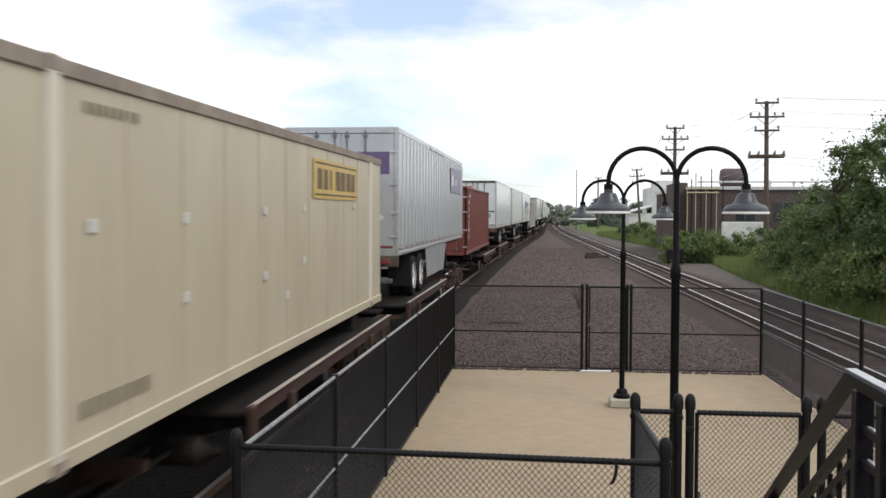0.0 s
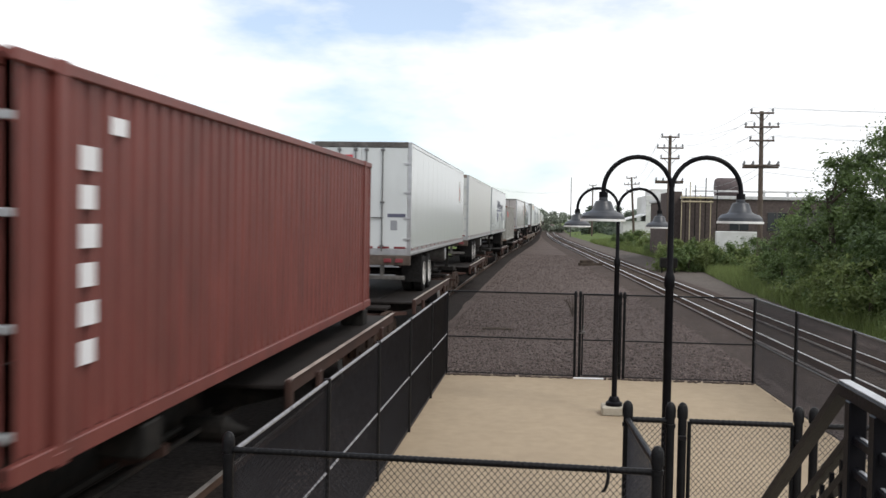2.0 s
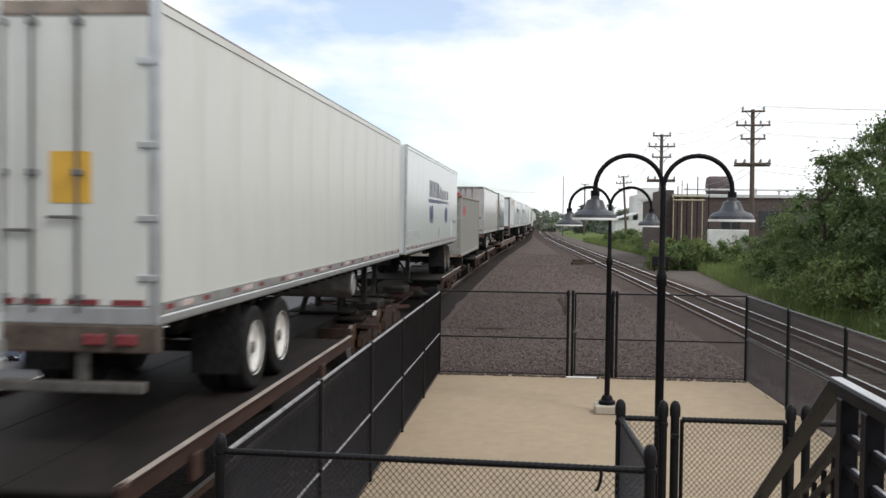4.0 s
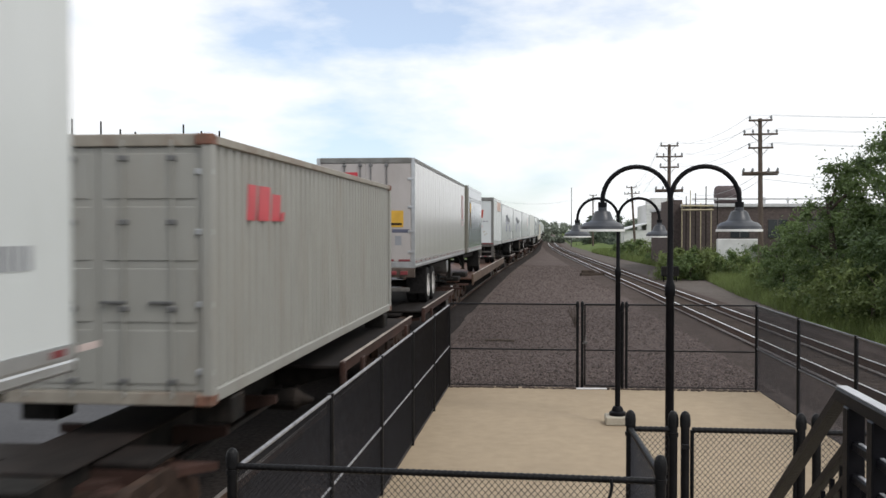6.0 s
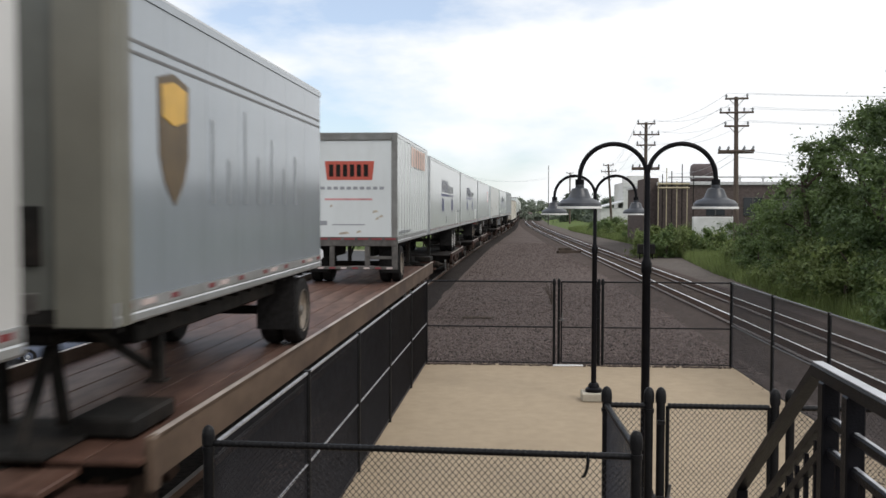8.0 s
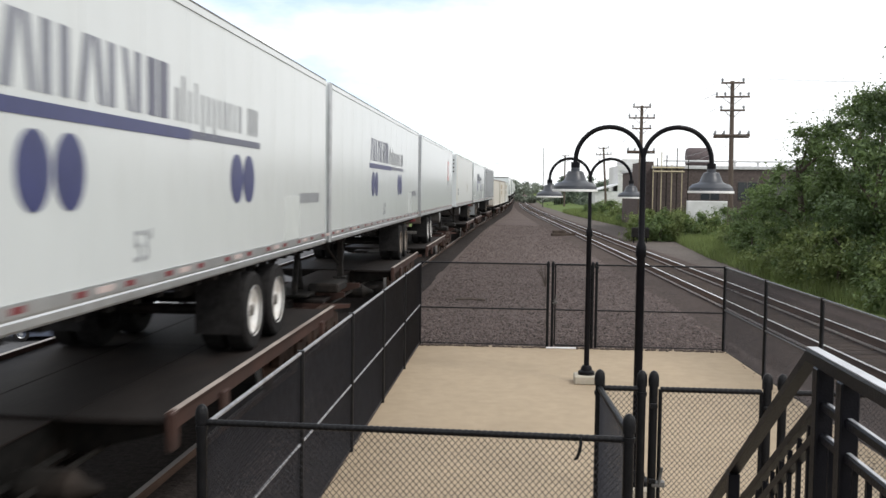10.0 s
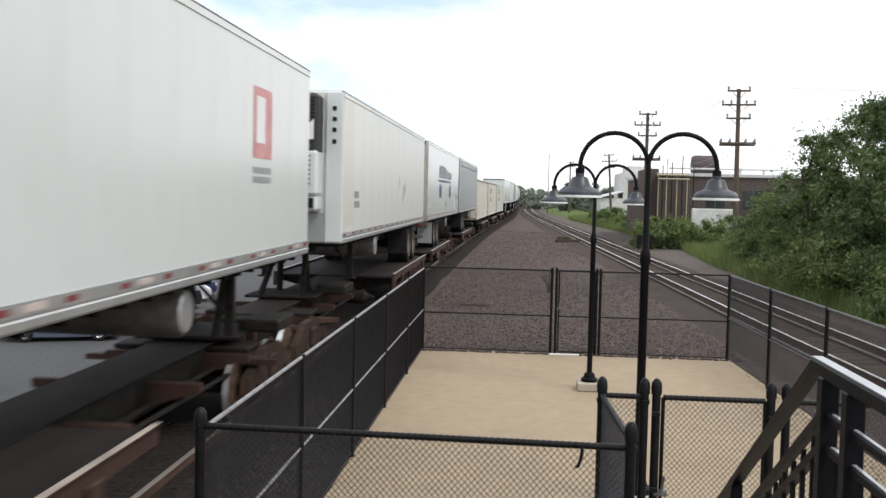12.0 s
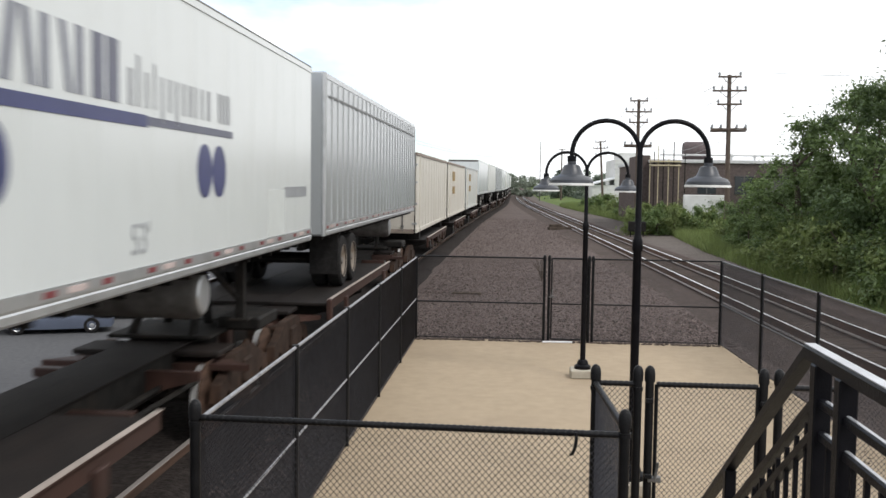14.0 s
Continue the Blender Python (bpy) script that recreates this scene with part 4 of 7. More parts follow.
def trailer(label, y0, L, style="smooth", skin=None, rim=None, near="doors", wheels=(3.2, 4.45), top=4.0, detail=True, edge=None, tape=True, legs=True, tank=5.3, end_skin=None, rail_skin=None, gap=.0025):
    skin, rim, edge = skin or WHITE_PANEL, rim or rim_white, edge or ROOF_DARK
    t = thing("semi_trailer", label, "trailer", "trailers on the train", at=(train_x(y0), y0, DECK))
    zb, W = 1.12, 1.295
    for s in (1, -1):
        wall_parts(t, L, style, zb + .20, top - .116, s * W, skin, detail, gap)
        part("bottom_rail", Geo().prism([(s * W, zb), (s * (W + .012), zb + .02), (s * (W + .012), zb + .075), (s * (W + .004), zb + .09), (s * (W + .010), zb + .11), (s * (W + .010), zb + .20), (s * (W - .05), zb + .20), (s * (W - .05), zb)], 'y', 0.005, L - .005), ALU, t)
        part("top_rail", Geo().prism([(s * (W - .07), top - .115), (s * (W + .012), top - .115), (s * (W + .012), top - .04), (s * (W - .07), top - .04)], 'y', 0.0, L), rail_skin or skin, t)
        part("roof_edge", Geo().prism([(s * (W - .07), top - .039), (s * (W + .006), top - .039), (s * (W + .002), top - .012), (s * (W - .03), top)], 'y', 0.0, L), edge, t)
    part("roof", Geo().box(-W + .03, W - .03, 0.01, L - .01, top - .03, top - .002, .01), ALU, t)
    part("floor", Geo().box(-W + .06, W - .06, 0.01, L - .01, zb + .02, zb + .14), DARK_STEEL, t)
    g = Geo()
    for k in range(int(L / .6)):
        g.box(-1.2, 1.2, .3 + k * .6, .38 + k * .6, zb - .08, zb + .02)
    tagged(part("floor_framing", g, DARK_STEEL, t), kind="stuff")
    # near end
    if near == "doors":
        part("door_frame", Geo().box(-W - .01, -W + .09, -.015, .06, zb, top, .01).box(W - .09, W + .01, -.015, .06, zb, top, .01).box(-W + .09, W - .09, -.02, .06, zb, zb + .16, .01), ALU if detail else skin, t)
        part("door_header", Geo().box(-W + .089, W - .089, -.022, .06, top - .14, top + .002, .01), edge, t)
        for s in (1, -1):
            a, b = (.004, W - .095) if s > 0 else (-W + .095, -.004)
            d = part("door", Geo().box(a, b, -.010, .035, zb + .165, top - .145, .008), end_skin or skin, t)
            if not detail:
                continue
            for k, x in enumerate((s * .14, s * .56)):
                r = part("lock_rod", Geo().tube([(x, -.035, zb + .10), (x, -.035, top - .08)], .016, 8), HARDWARE, d)
                for z in (zb + .24, zb + 1.35, top - .2):
                    c = part("bracket", cam_me, HARDWARE, d)
                    c.location = (x, -.004, z)
                h = part("handle", Geo().box(x - .28, x + .03, -.055, -.03, zb + .82 + .12 * k, zb + .85 + .12 * k, .006), HARDWARE, d)
            for z in (zb + .42, zb + .95, zb + 1.6, top - .55):
                h = part("hinge", hinge_me, ALU, d)
                h.location, h.rotation_euler.y = (s * (W - .03), -.004, z), (0 if s > 0 else math.pi)
            for k in range(3):
                r = part("red_reflector", door_red, TAPE_RED, d)
                r.location = (s * (.18 + .42 * k), -.014, zb + .20)
            for lx in (.72, 1.02):
                part("tail_light", light_me, LIGHT_RED, t).location = (s * lx, -.031, zb - .13)
    elif near == "plain":
        part("front_wall", Geo().box(-W - .005, W + .005, -.02, .04, zb, top, .03), skin, t)
        for s in (1, -1):
            part("corner_post", Geo().tube([(s * (W - .02), 0, zb), (s * (W - .02), 0, top - .01)], .04, 8), ALU, t)
    # far end
    part("end_wall", Geo().box(-W, W, L - .05, L, zb, top - .01, .02), skin, t)
    if near in ("doors", "reefer_back"):
        # underride guard, tandem, landing legs and tank
        if detail:
            part("underride_guard", Geo().box(-1.15, 1.15, .02, .12, .50, .60, .01).box(-.62, -.52, .03, .11, .6, zb, .01).box(.52, .62, .03, .11, .6, zb, .01), FRAME_GREY, t)
            part("rear_sill", Geo().box(-W, W, -.03, .1, zb - .25, zb - .002, .012), BUMPER_BROWN, t)
    for w in wheels:
        axle(t, w, rim)
    if wheels:
        for s in (1, -1):
            part("slider_beam", Geo().box(s * .54 - .06, s * .54 + .06, min(wheels) - .8, max(wheels) + .8, .75, zb - .02), DARK_STEEL, t)
        if detail:
            lo = min(wheels) - .72
            for s in (1, -1):
                part("mudflap", Geo().box(s * 1.0 - .28, s * 1.0 + .28, lo, lo + .012, .3, zb - .05), RUBBER, t)
    if legs:
        ly = 3.0 if near == "reefer" or (near == "plain" and len(wheels) == 2) else L - 3.1
        for s in (1, -1):
            part("landing_leg", Geo().box(s * .95 - .06, s * .95 + .06, ly - .06, ly + .06, .22, zb, .01).box(s * .95 - .13, s * .95 + .13, ly - .13, ly + .13, .20, .235, .008).tube([(s * .95, ly, .45), (s * .6, ly - .7, zb)], .03, 6), DARK_STEEL, t)
    if tank:
        ty = L - tank if near != "reefer" else 5.6
        part("fuel_tank", Geo().lathe([(.02, -1.12), (.22, -1.11), (.27, -1.05), (.28, 1.05), (.24, 1.11), (.02, 1.12)], 18, origin=(0, ty, .80), axis='x'), FRAME_GREY, t, smooth=True)
        part("tank_cap", Geo().lathe([(.02, 1.135), (.2, 1.13), (.25, 1.09), (.24, 1.06)], 18, origin=(0, ty, .80), axis='x'), ALU, t, "pale metal tank end", smooth=True)
    if tape and detail:
        n = int(L / .95)
        for k in range(n):
            y = .25 + (L - .5) * k / (n - 1)
            r = part("red_reflector", tape_red, TAPE_RED, t)
            r.location = (W + .012, y, zb + .155)
            if k % 2 == 0:
                w = part("white_reflector", tape_white, TAPE_WHITE, t)
                w.location = (W + .012, y + .46, zb + .155)
    MOVING.append((t, y0, L))
    return t


def bars(parent, y0, y1, z0, z1, n, material, x=1.297, slant=0.0, fill=.62, name="letter_bar"):
    """Unreadable or trade lettering as plain upright bars."""
    step = (y1 - y0) / n
    for k in range(n):
        decal(parent, name, x, y0 + k * step, y0 + (k + fill) * step, z0, z1, material, slant)


def oval(parent, y, z, ry, rz, material, x=1.297):
    pts = [(y + ry * math.cos(2 * math.pi * k / 28), z + rz * math.sin(2 * math.pi * k / 28)) for k in range(28)]
    return part("oval_mark", Geo().prism(pts, 'x', x, x + .005), material, parent)


def number(parent, text, y, z, size, material, x=1.298):
    cu = bpy.data.curves.new("number", 'FONT')
    cu.body, cu.size, cu.extrude = text, size, .002
    ob = bpy.data.objects.new("number", cu)
    me = bpy.data.meshes.new_from_object(ob)
    bpy.data.objects.remove(ob)
    me.materials.clear()
    me.materials.append(material)
    o = part("length_number", me, material, parent)
    o.matrix_basis = Matrix(((0, 0, 1, x), (1, 0, 0, y), (0, 1, 0, z), (0, 0, 0, 1)))
    return o


def blue_oval_livery(t, shift=0.0, mark=0.0):
    """Broad slate strokes over a navy rule, with two pairs of navy ovals."""
    z = 2.744
    for k, (w, slant) in enumerate(((.12, .12), (.10, -.10), (.13, 0), (.13, 0), (.12, .12), (.11, -.10), (.12, 0), (.10, -.12), (.12, 0), (.22, 0), (.24, 0))):
        a = 5.42 + shift + k * .288
        decal(t, "letter_bar", 1.297, a + max(0, -slant), a + w + max(0, -slant), z, z + .52, GREY_LETTER, slant)
    for k, (up, w) in enumerate(((0, .10), (.13, .065), (0, .065), (.1, .05), (-.11, .065), (0, .075), (-.11, .065), (0, .075), (0, .10), (0, .06), (0, .06), (0, .10))):
        a = 8.76 + shift + k * .205
        decal(t, "letter_bar", 1.297, a, a + w, z + min(0, up), z + .32 + max(0, up), GREY_LETTER_PALE)
    bars(t, 11.42 + shift, 11.95 + shift, z, z + .33, 4, GREY_LETTER_PALE, fill=.5)
    decal(t, "rule", 1.297, 5.25 + shift, 9.2 + shift, z - .17, z - .06, BLUE)
    decal(t, "rule", 1.297, 9.2 + shift, 12.0 + shift, z - .15, z - .07, GREY_LETTER)
    for y in (5.85, 6.42, 10.92, 11.46):
        oval(t, y + shift, 2.203, .26, .29, BLUE)
    number(t, "53'", 8.30 + mark, 1.44, .40, GREY_LETTER_PALE)
    bars(t, 14.0, 15.6, 1.86, 2.02, 13, GREY_LETTER_PALE, fill=.7)
    if mark > -1:
        bars(t, .45, 3.3, 1.58, 1.72, 14, FADED, fill=.6)
    # a patched sheet low on the side
    decal(t, "riveted_patch", 1.296, 13.0, 14.0, 1.33, 1.98, FADED_LIGHT)


def red_square_doors(t, z0=2.811, x0=-1.06):
    """A red square with a pale abstract shape on the door, and plain text bars."""
    door_decal(t, "red_panel", x0, x0 + .85, z0, z0 + .86, RED_VINYL)
    part("pale_shape", Geo().prism([(x0 + .06, z0 + .80), (x0 + .5, z0 + .66), (x0 + .78, z0 + .52), (x0 + .76, z0 + .36), (x0 + .5, z0 + .30), (x0 + .30, z0 + .10), (x0 + .08, z0 + .14), (x0 + .14, z0 + .4)], 'y', -.022, -.017), WHITE_VINYL, t)
    for k, w in enumerate((.78, .82)):
        door_decal(t, "text_bar", x0 + .02, x0 + w, z0 - .42 - .12 * k, z0 - .35 - .12 * k, GREY_LETTER_PALE)
    door_decal(t, "text_bar", .70, 1.16, z0 - .72, z0 - .63, GREY_LETTER)
    door_decal(t, "data_plate", .78, .95, z0 - 1.05, z0 - .80, GREY_LETTER_PALE)


def container(label, y0, L, skin, edge, corrugated=True, posts=None, tall=None, detail=True):
    H, W = (2.81, 1.22) if corrugated else (2.86, 1.295)
    H = tall or H
    base = 1.42
    c = thing("freight_container", label, "container", "containers on the train", at=(train_x(y0), y0, base))
    for s in (1, -1):
        x = s * (W - .02)
        g = Geo()
        if corrugated:
            pts, y, k = [], .12, 0
            pitch = (L - .24) / round((L - .24) / .278)
            while y < L - .13:
                pts += [(x, y), (x, y + pitch * .32), (x - s * .08, y + pitch * .5), (x - s * .08, y + pitch * .82)]
                y += pitch
            pts.append((x, L - .12))
            v = [(px, py, z) for z in (.16, H - .1) for px, py in pts]
            n = len(pts)
            g.add(v, [(i, i + 1, n + i + 1, n + i) for i in range(n - 1)])
        else:
            n = round(L / 1.22)
            d = (L - .04) / n
            g.box(min(x, x - s * .03), max(x, x - s * .03), .02, L - .02, .16, H - .12)
            if s > 0:
                me = shared(("strip", skin.name), lambda: Geo().box(0, .010, -.03, .03, .17, H - .14, .004).mesh("seam_strip", skin))
                for k in range(1, n):
                    part("seam_strip", me, skin, c).location = (x, .02 + d * k, 0)
        part("side_wall", g, skin, c)
        part("bottom_rail", Geo().box(s * W - .06, s * W + .008, .05, L - .05, 0.02, .16, .01), skin, c)
        part("top_rail", Geo().box(s * W - .06, s * W + .006, .05, L - .05, H - (.1 if corrugated else .13), H - .01, .01), edge, c)
    for y in (posts or (0.06, L - .06)):
        for s in (1, -1):
            p = part("corner_post", Geo().box(s * W - .08 - (.02 if s > 0 else -.10), s * W + (.016 if s > 0 else .06), y - .075, y + .075, 0, H, .012), skin if corrugated else CREAM_PALE, c)
            for z in (0, H - .118):
                part("corner_casting", Geo().box(s * (W - .075) - .09, s * (W - .075) + .095, y - .09, y + .09, z, z + .118, .012), RUST_EDGE if edge is CONTAINER_RUST else edge, p)
    part("roof", Geo().box(-W + .05, W - .05, .05, L - .05, H - .05, H - .02), edge, c)
    part("floor", Geo().box(-W + .05, W - .05, .05, L - .05, .05, .15), DARK_STEEL, c)
    part("end_wall", Geo().box(-W + .02, W - .02, L - .05, L - .02, .1, H - .05), skin, c)
    part("header", Geo().box(-W + .1, W - .1, .0, .1, H - .13, H, .01), edge, c)
    part("door_sill", Geo().box(-W + .1, W - .1, .0, .1, 0, .14, .01), edge, c)
    for s in (1, -1):
        a, b = (.005, W - .09) if s > 0 else (-W + .09, -.005)
        d = part("door", Geo().box(a, b, .03, .07, .145, H - .135, .008), skin, c)
        if detail:
            for z0, z1 in ((.22, .78), (.86, 1.42), (1.50, 2.06), (2.14, 2.61)):
                part("door_panel", Geo().box(a + .08, b - .08, .018, .031, z0, z1, .012), skin, d)
            for x in (s * .28, s * .80):
                part("lock_rod", Geo().tube([(x, .0, .08), (x, .0, H - .06)], .017, 8), HARDWARE if edge is not CONTAINER_RUST else skin, d)
                part("handle", Geo().box(x - .25, x + .03, -.02, .005, 1.05, 1.085, .006), HARDWARE, d)
                for z in (.25, 1.0, 1.9, H - .25):
                    part("bracket", cam_me, HARDWARE, d).location = (x, .03, z)
            for z in (.35, 1.05, 1.8, 2.42):
                h = part("hinge", hinge_me, skin, d)
                h.location, h.rotation_euler.y = (s * (W - .02), .03, z), (0 if s > 0 else math.pi)
    MOVING.append((c, y0, L))
    return c


# ---- rail cars ----
wheel_me = Geo().lathe([(.06, -.08), (.40, -.075), (.455, -.07), (.455, -.045), (.42, -.04), (.418, .06), (.30, .06), (.28, .02), (.12, .02), (.1, .08), (.06, .08)], 24, axis='x').mesh("wheel", STEEL_RAIL, True)
frame_outline = [(-1.25, .40), (-1.2, .62), (-.95, .68), (-.45, .90), (.45, .90), (.95, .68), (1.2, .62), (1.25, .40), (1.0, .36), (.85, .5), (.5, .26), (-.5, .26), (-.85, .5), (-1.0, .36)]
tread_me = Geo().lathe([(.40, -.04), (.4225, -.04), (.4205, .055), (.40, .055)], 24, axis='x', cap=False).mesh("tread", RAIL_HEAD, True)
bogie_geo = Geo().prism(frame_outline, 'x', .92, 1.05).prism(frame_outline, 'x', -1.05, -.92).box(-1.1, 1.1, -.2, .2, .45, .78, .03)
for sx in (.98, -.98):
    for dy in (-.14, .14):
        bogie_geo.lathe([(.06, .3), (.075, .32), (.055, .38), (.075, .44), (.055, .5), (.075, .56), (.06, .6)], 10, origin=(sx, dy, 0))
bogie_me = bogie_geo.mesh("bogie", BOGIE_RUST)


def bogie(car, y, z0):
    b = part("bogie", bogie_me, BOGIE_RUST, car)
    b.location = (0, y, z0)
    for dy in (-.88, .88):
        for s in (1, -1):
            w = part("wheel", wheel_me, STEEL_RAIL, b)
            w.location, w.rotation_euler.z = (s * .7525, dy, .42), (math.pi if s > 0 else 0)
            part("tread", tread_me, RAIL_HEAD, w)
        part("axle", Geo().tube([(-.95, dy, .42), (.95, dy, .42)], .08, 10), DARK_STEEL, b)


def flat_car(label, y0, L, deck_m, sill_m, lip=.06, pedestals=(), hitch=None, detail=True, lip_span=None, inset=2.3, ped=.29, deck=None):
    z0 = RAIL_TOP
    D = DECK - z0                    # deck height above the rail
    c = thing("rail_flat_car", label, "flat car", "flat cars", at=(train_x(y0), y0, z0))
    # deck plates: over the whole length, or on a short platform with the open spine before or behind it
    d0, d1 = deck or (inset, L - inset)
    lip_span = lip_span or deck
    n = max(2, round((d1 - d0) / (4.2 if deck_m is DECK_DARK else 9.0)))
    d = (d1 - d0) / n
    strips = ((-1.485, -.53), (-.52, .52), (.53, 1.485)) if deck_m is DECK_DARK else [(-1.485 + .495 * q, -1.485 + .495 * q + .478) for q in range(6)]
    for k in range(n):
        for xa, xb in strips:
            me = shared(("plate", round(d, 3), round(xb - xa, 3), deck_m.name), lambda: Geo().box(0, xb - xa, .004, d - .004, -.05, 0, .006).mesh("deck_plate", deck_m))
            p = part("deck_plate", me, deck_m, c)
            p.location = (xa, d0 + d * k, D)
    part("centre_sill", Geo().box(-.36, .36, .35, L - .35, D - .52, D - .055, .02), DARK_STEEL, c)
    g = Geo()
    for k in range(int(L / 1.6)):
        y = d0 + .3 + k * 1.6
        if y < d1 - .1:
            g.prism([(-1.485, D - .055), (-1.485, D - .16), (-.36, D - .45), (.36, D - .45), (1.485, D - .16), (1.485, D - .055)], 'y', y - .04, y + .04)
    tagged(part("underframe", g, DARK_STEEL, c), kind="stuff")
    a, b = lip_span or (2.7, L - 3.2)
    for s in (1, -1):
        o = [(s * 1.49, D - (.12 if lip < .1 else .22)), (s * 1.515, D - (.12 if lip < .1 else .22)), (s * 1.515, D + lip - .012), (s * 1.54, D + lip - .012), (s * 1.54, D + lip), (s * 1.49, D + lip)]
        sl = part("side_sill", Geo().prism(o, 'y', a, b), sill_m, c)
        for k in range(int((b - a) / 5.5) + 1):
            y = a + 1.6 + k * 5.5
            if y < b - .3 and lip < .1:
                part("stake_pocket", Geo().box(s * 1.515 - (.0 if s > 0 else .06), s * 1.515 + (.06 if s > 0 else .0), y - .11, y + .11, D - .30, D - .05, .01), sill_m, sl)
        part("pale_edge", Geo().box(min(s * 1.475, s * 1.538), max(s * 1.475, s * 1.538), a + .01, b - .01, D + lip + .001, D + lip + .007), SILL_EDGE_PALE, sl, "pale upper edge strip")
        part("end_bracket", Geo().box(s * 1.51 - .045, s * 1.51 + .045, a - .02, a + .14, D - .30, D + lip + .008, .02), sill_m, c)
    if deck and detail:
        # open spine: rungs, a pipe along its side and a low beam that carries the hitch
        lo, hi = (.9, d0) if d0 > L - d1 else (d1, L - .9)
        for k in range(int((hi - lo) / 2.1)):
            y = lo + .7 + k * 2.1
            part("outrigger", Geo().prism([(-1.0, D - .14), (-1.0, D - .24), (-.36, D - .42), (.36, D - .42), (1.0, D - .24), (1.0, D - .14)], 'y', y - .05, y + .05), SILL_BROWN, c)
        part("spine_pipe", Geo().tube([(.52, lo, D - .34), (.52, hi, D - .34)], .035, 6), DARK_STEEL, c)
        part("spine_cap", Geo().box(-.42, .42, lo, hi, D - .054, D - .03, .008), DECK_DARK, c)
    if detail:
        # end platforms, couplers, brake gear
        for y, s in ((0.0, 1), (L, -1)):
            e0, e1 = sorted((y + s * .15, y + s * (inset + .05)))
            part("draft_sill", Geo().box(-.34, .34, e0, e1, D - .46, D - .16, .03), SILL_BROWN, c)
            part("end_platform", Geo().box(-.95, .95, *sorted((y + s * (inset - .75), y + s * inset)), D - .14, D - .07, .015), deck_m, c)
            for sx in (1, -1):
                part("gusset", Geo().prism([(sx * .34, y + s * (inset - 1.1)), (sx * 1.35, y + s * inset), (sx * .34, y + s * inset)], 'z', D - .30, D - .22), SILL_BROWN, c)
                part("brake_beam", Geo().tube([(sx * .95, y + s * .35, D - .55), (sx * .62, y + s * 1.0, D - .40), (sx * .62, y + s * 1.9, D - .36)], .045, 6), DARK_STEEL, c)
                part("side_bearing", Geo().box(sx * .62 - .10, sx * .62 + .10, y + s * 1.35 - .13, y + s * 1.35 + .13, D - .36, D - .26, .02), SILL_BROWN, c)
            part("coupler", Geo().box(-.14, .14, y - .35, y + .35, D - .5, D - .24, .03).box(-.2, .2, y - .42 * s - .1, y - .42 * s + .1, D - .52, D - .22, .04), DARK_STEEL, c)
            part("air_hose", Geo().tube([(.45, y + s * .25, D - .45), (.47, y - s * .05, D - .62), (.44, y - s * .32, D - .66)], .028, 6), RUBBER, c)
        part("brake_pipe", Geo().tube([(.75, .6, D - .42), (.75, L * .3, D - .36), (.75, L * .7, D - .36), (.75, L - .6, D - .42)], .03, 6), DARK_STEEL, c)
        part("brake_cylinder", Geo().lathe([(.02, -.3), (.14, -.3), (.16, -.2), (.16, .2), (.1, .28), (.03, .45)], 14, origin=(.8, L * .42, D - .38), axis='x'), DARK_STEEL, c)
    bogie(c, 1.35, 0)
    bogie(c, L - 1.35, 0)
    for y in pedestals:
        for s in (1, -1):
            part("pedestal", Geo().box(s * 1.0 - .22, s * 1.0 + .22, y - .22, y + .22, D - .01, D + ped, .02), DARK_STEEL, c)
    if hitch:
        part("hitch_stand", Geo().box(-.45, .45, hitch - .3, hitch + .35, D + .86, D + 1.0, .04).tube([(-.42, hitch - .9, D), (-.3, hitch, D + .9)], .06, 8).tube([(.42, hitch - .9, D), (.3, hitch, D + .9)], .06, 8).tube([(-.3, hitch + .25, D), (-.25, hitch + .1, D + .9)], .07, 8).tube([(.3, hitch + .25, D), (.25, hitch + .1, D + .9)], .07, 8).box(-.7, .7, hitch - 1.0, hitch + .5, D - .004, D + .05, .02), DARK_STEEL, c, "black folding trailer hitch")
        part("walkway", Geo().box(.55, 1.15, hitch - .2, hitch + .9, D + .02, D + .20, .03), DARK_STEEL, c)
    MOVING.append((c, y0, L))
    return c


# A: cream domestic container
a = container("cream steel domestic container with a yellow name plate", 4.86, 14.63, CREAM, ROOF_TAN, False, (1.22, 13.41))
decal(a, "name_plate", 1.289, 8.75, 12.05, 2.00, 2.58, PLATE_OCHRE)
for k, w in enumerate((.30, .26, .12, .34, .30, .34, .28)):
    decal(a, "letter_bar", 1.294, 9.0 + k * .42, 9.0 + k * .42 + w, 2.14, 2.44, BAR_BROWN)
for z in (2.05, 2.51):
    decal(a, "plate_line", 1.294, 8.85, 11.95, z, z + .025, BAR_BROWN)
for y, z in ((1.8, 1.7), (3.7, 1.75), (6.3, 1.82), (8.2, 1.85), (3.7, 1.02), (6.3, 1.05), (8.2, 1.15), (11.8, 1.9), (7.3, .75)):
    part("patch", Geo().box(1.285, 1.297, y - .065, y + .065, z - .05, z + .05, .004), WHITE_OLD, a)
bars(a, 1.6, 2.9, .32, .45, 8, OCHRE_GREY, x=1.287, fill=.55)
bars(a, 1.7, 2.7, 2.52, 2.60, 8, OCHRE_GREY, x=1.287, fill=.55)
flat_car("brown articulated flat car under the cream container", 2.5, 17.0, DECK_DARK, SILL_BROWN, pedestals=(2.9, 14.6), deck=(7.3, 16.7))
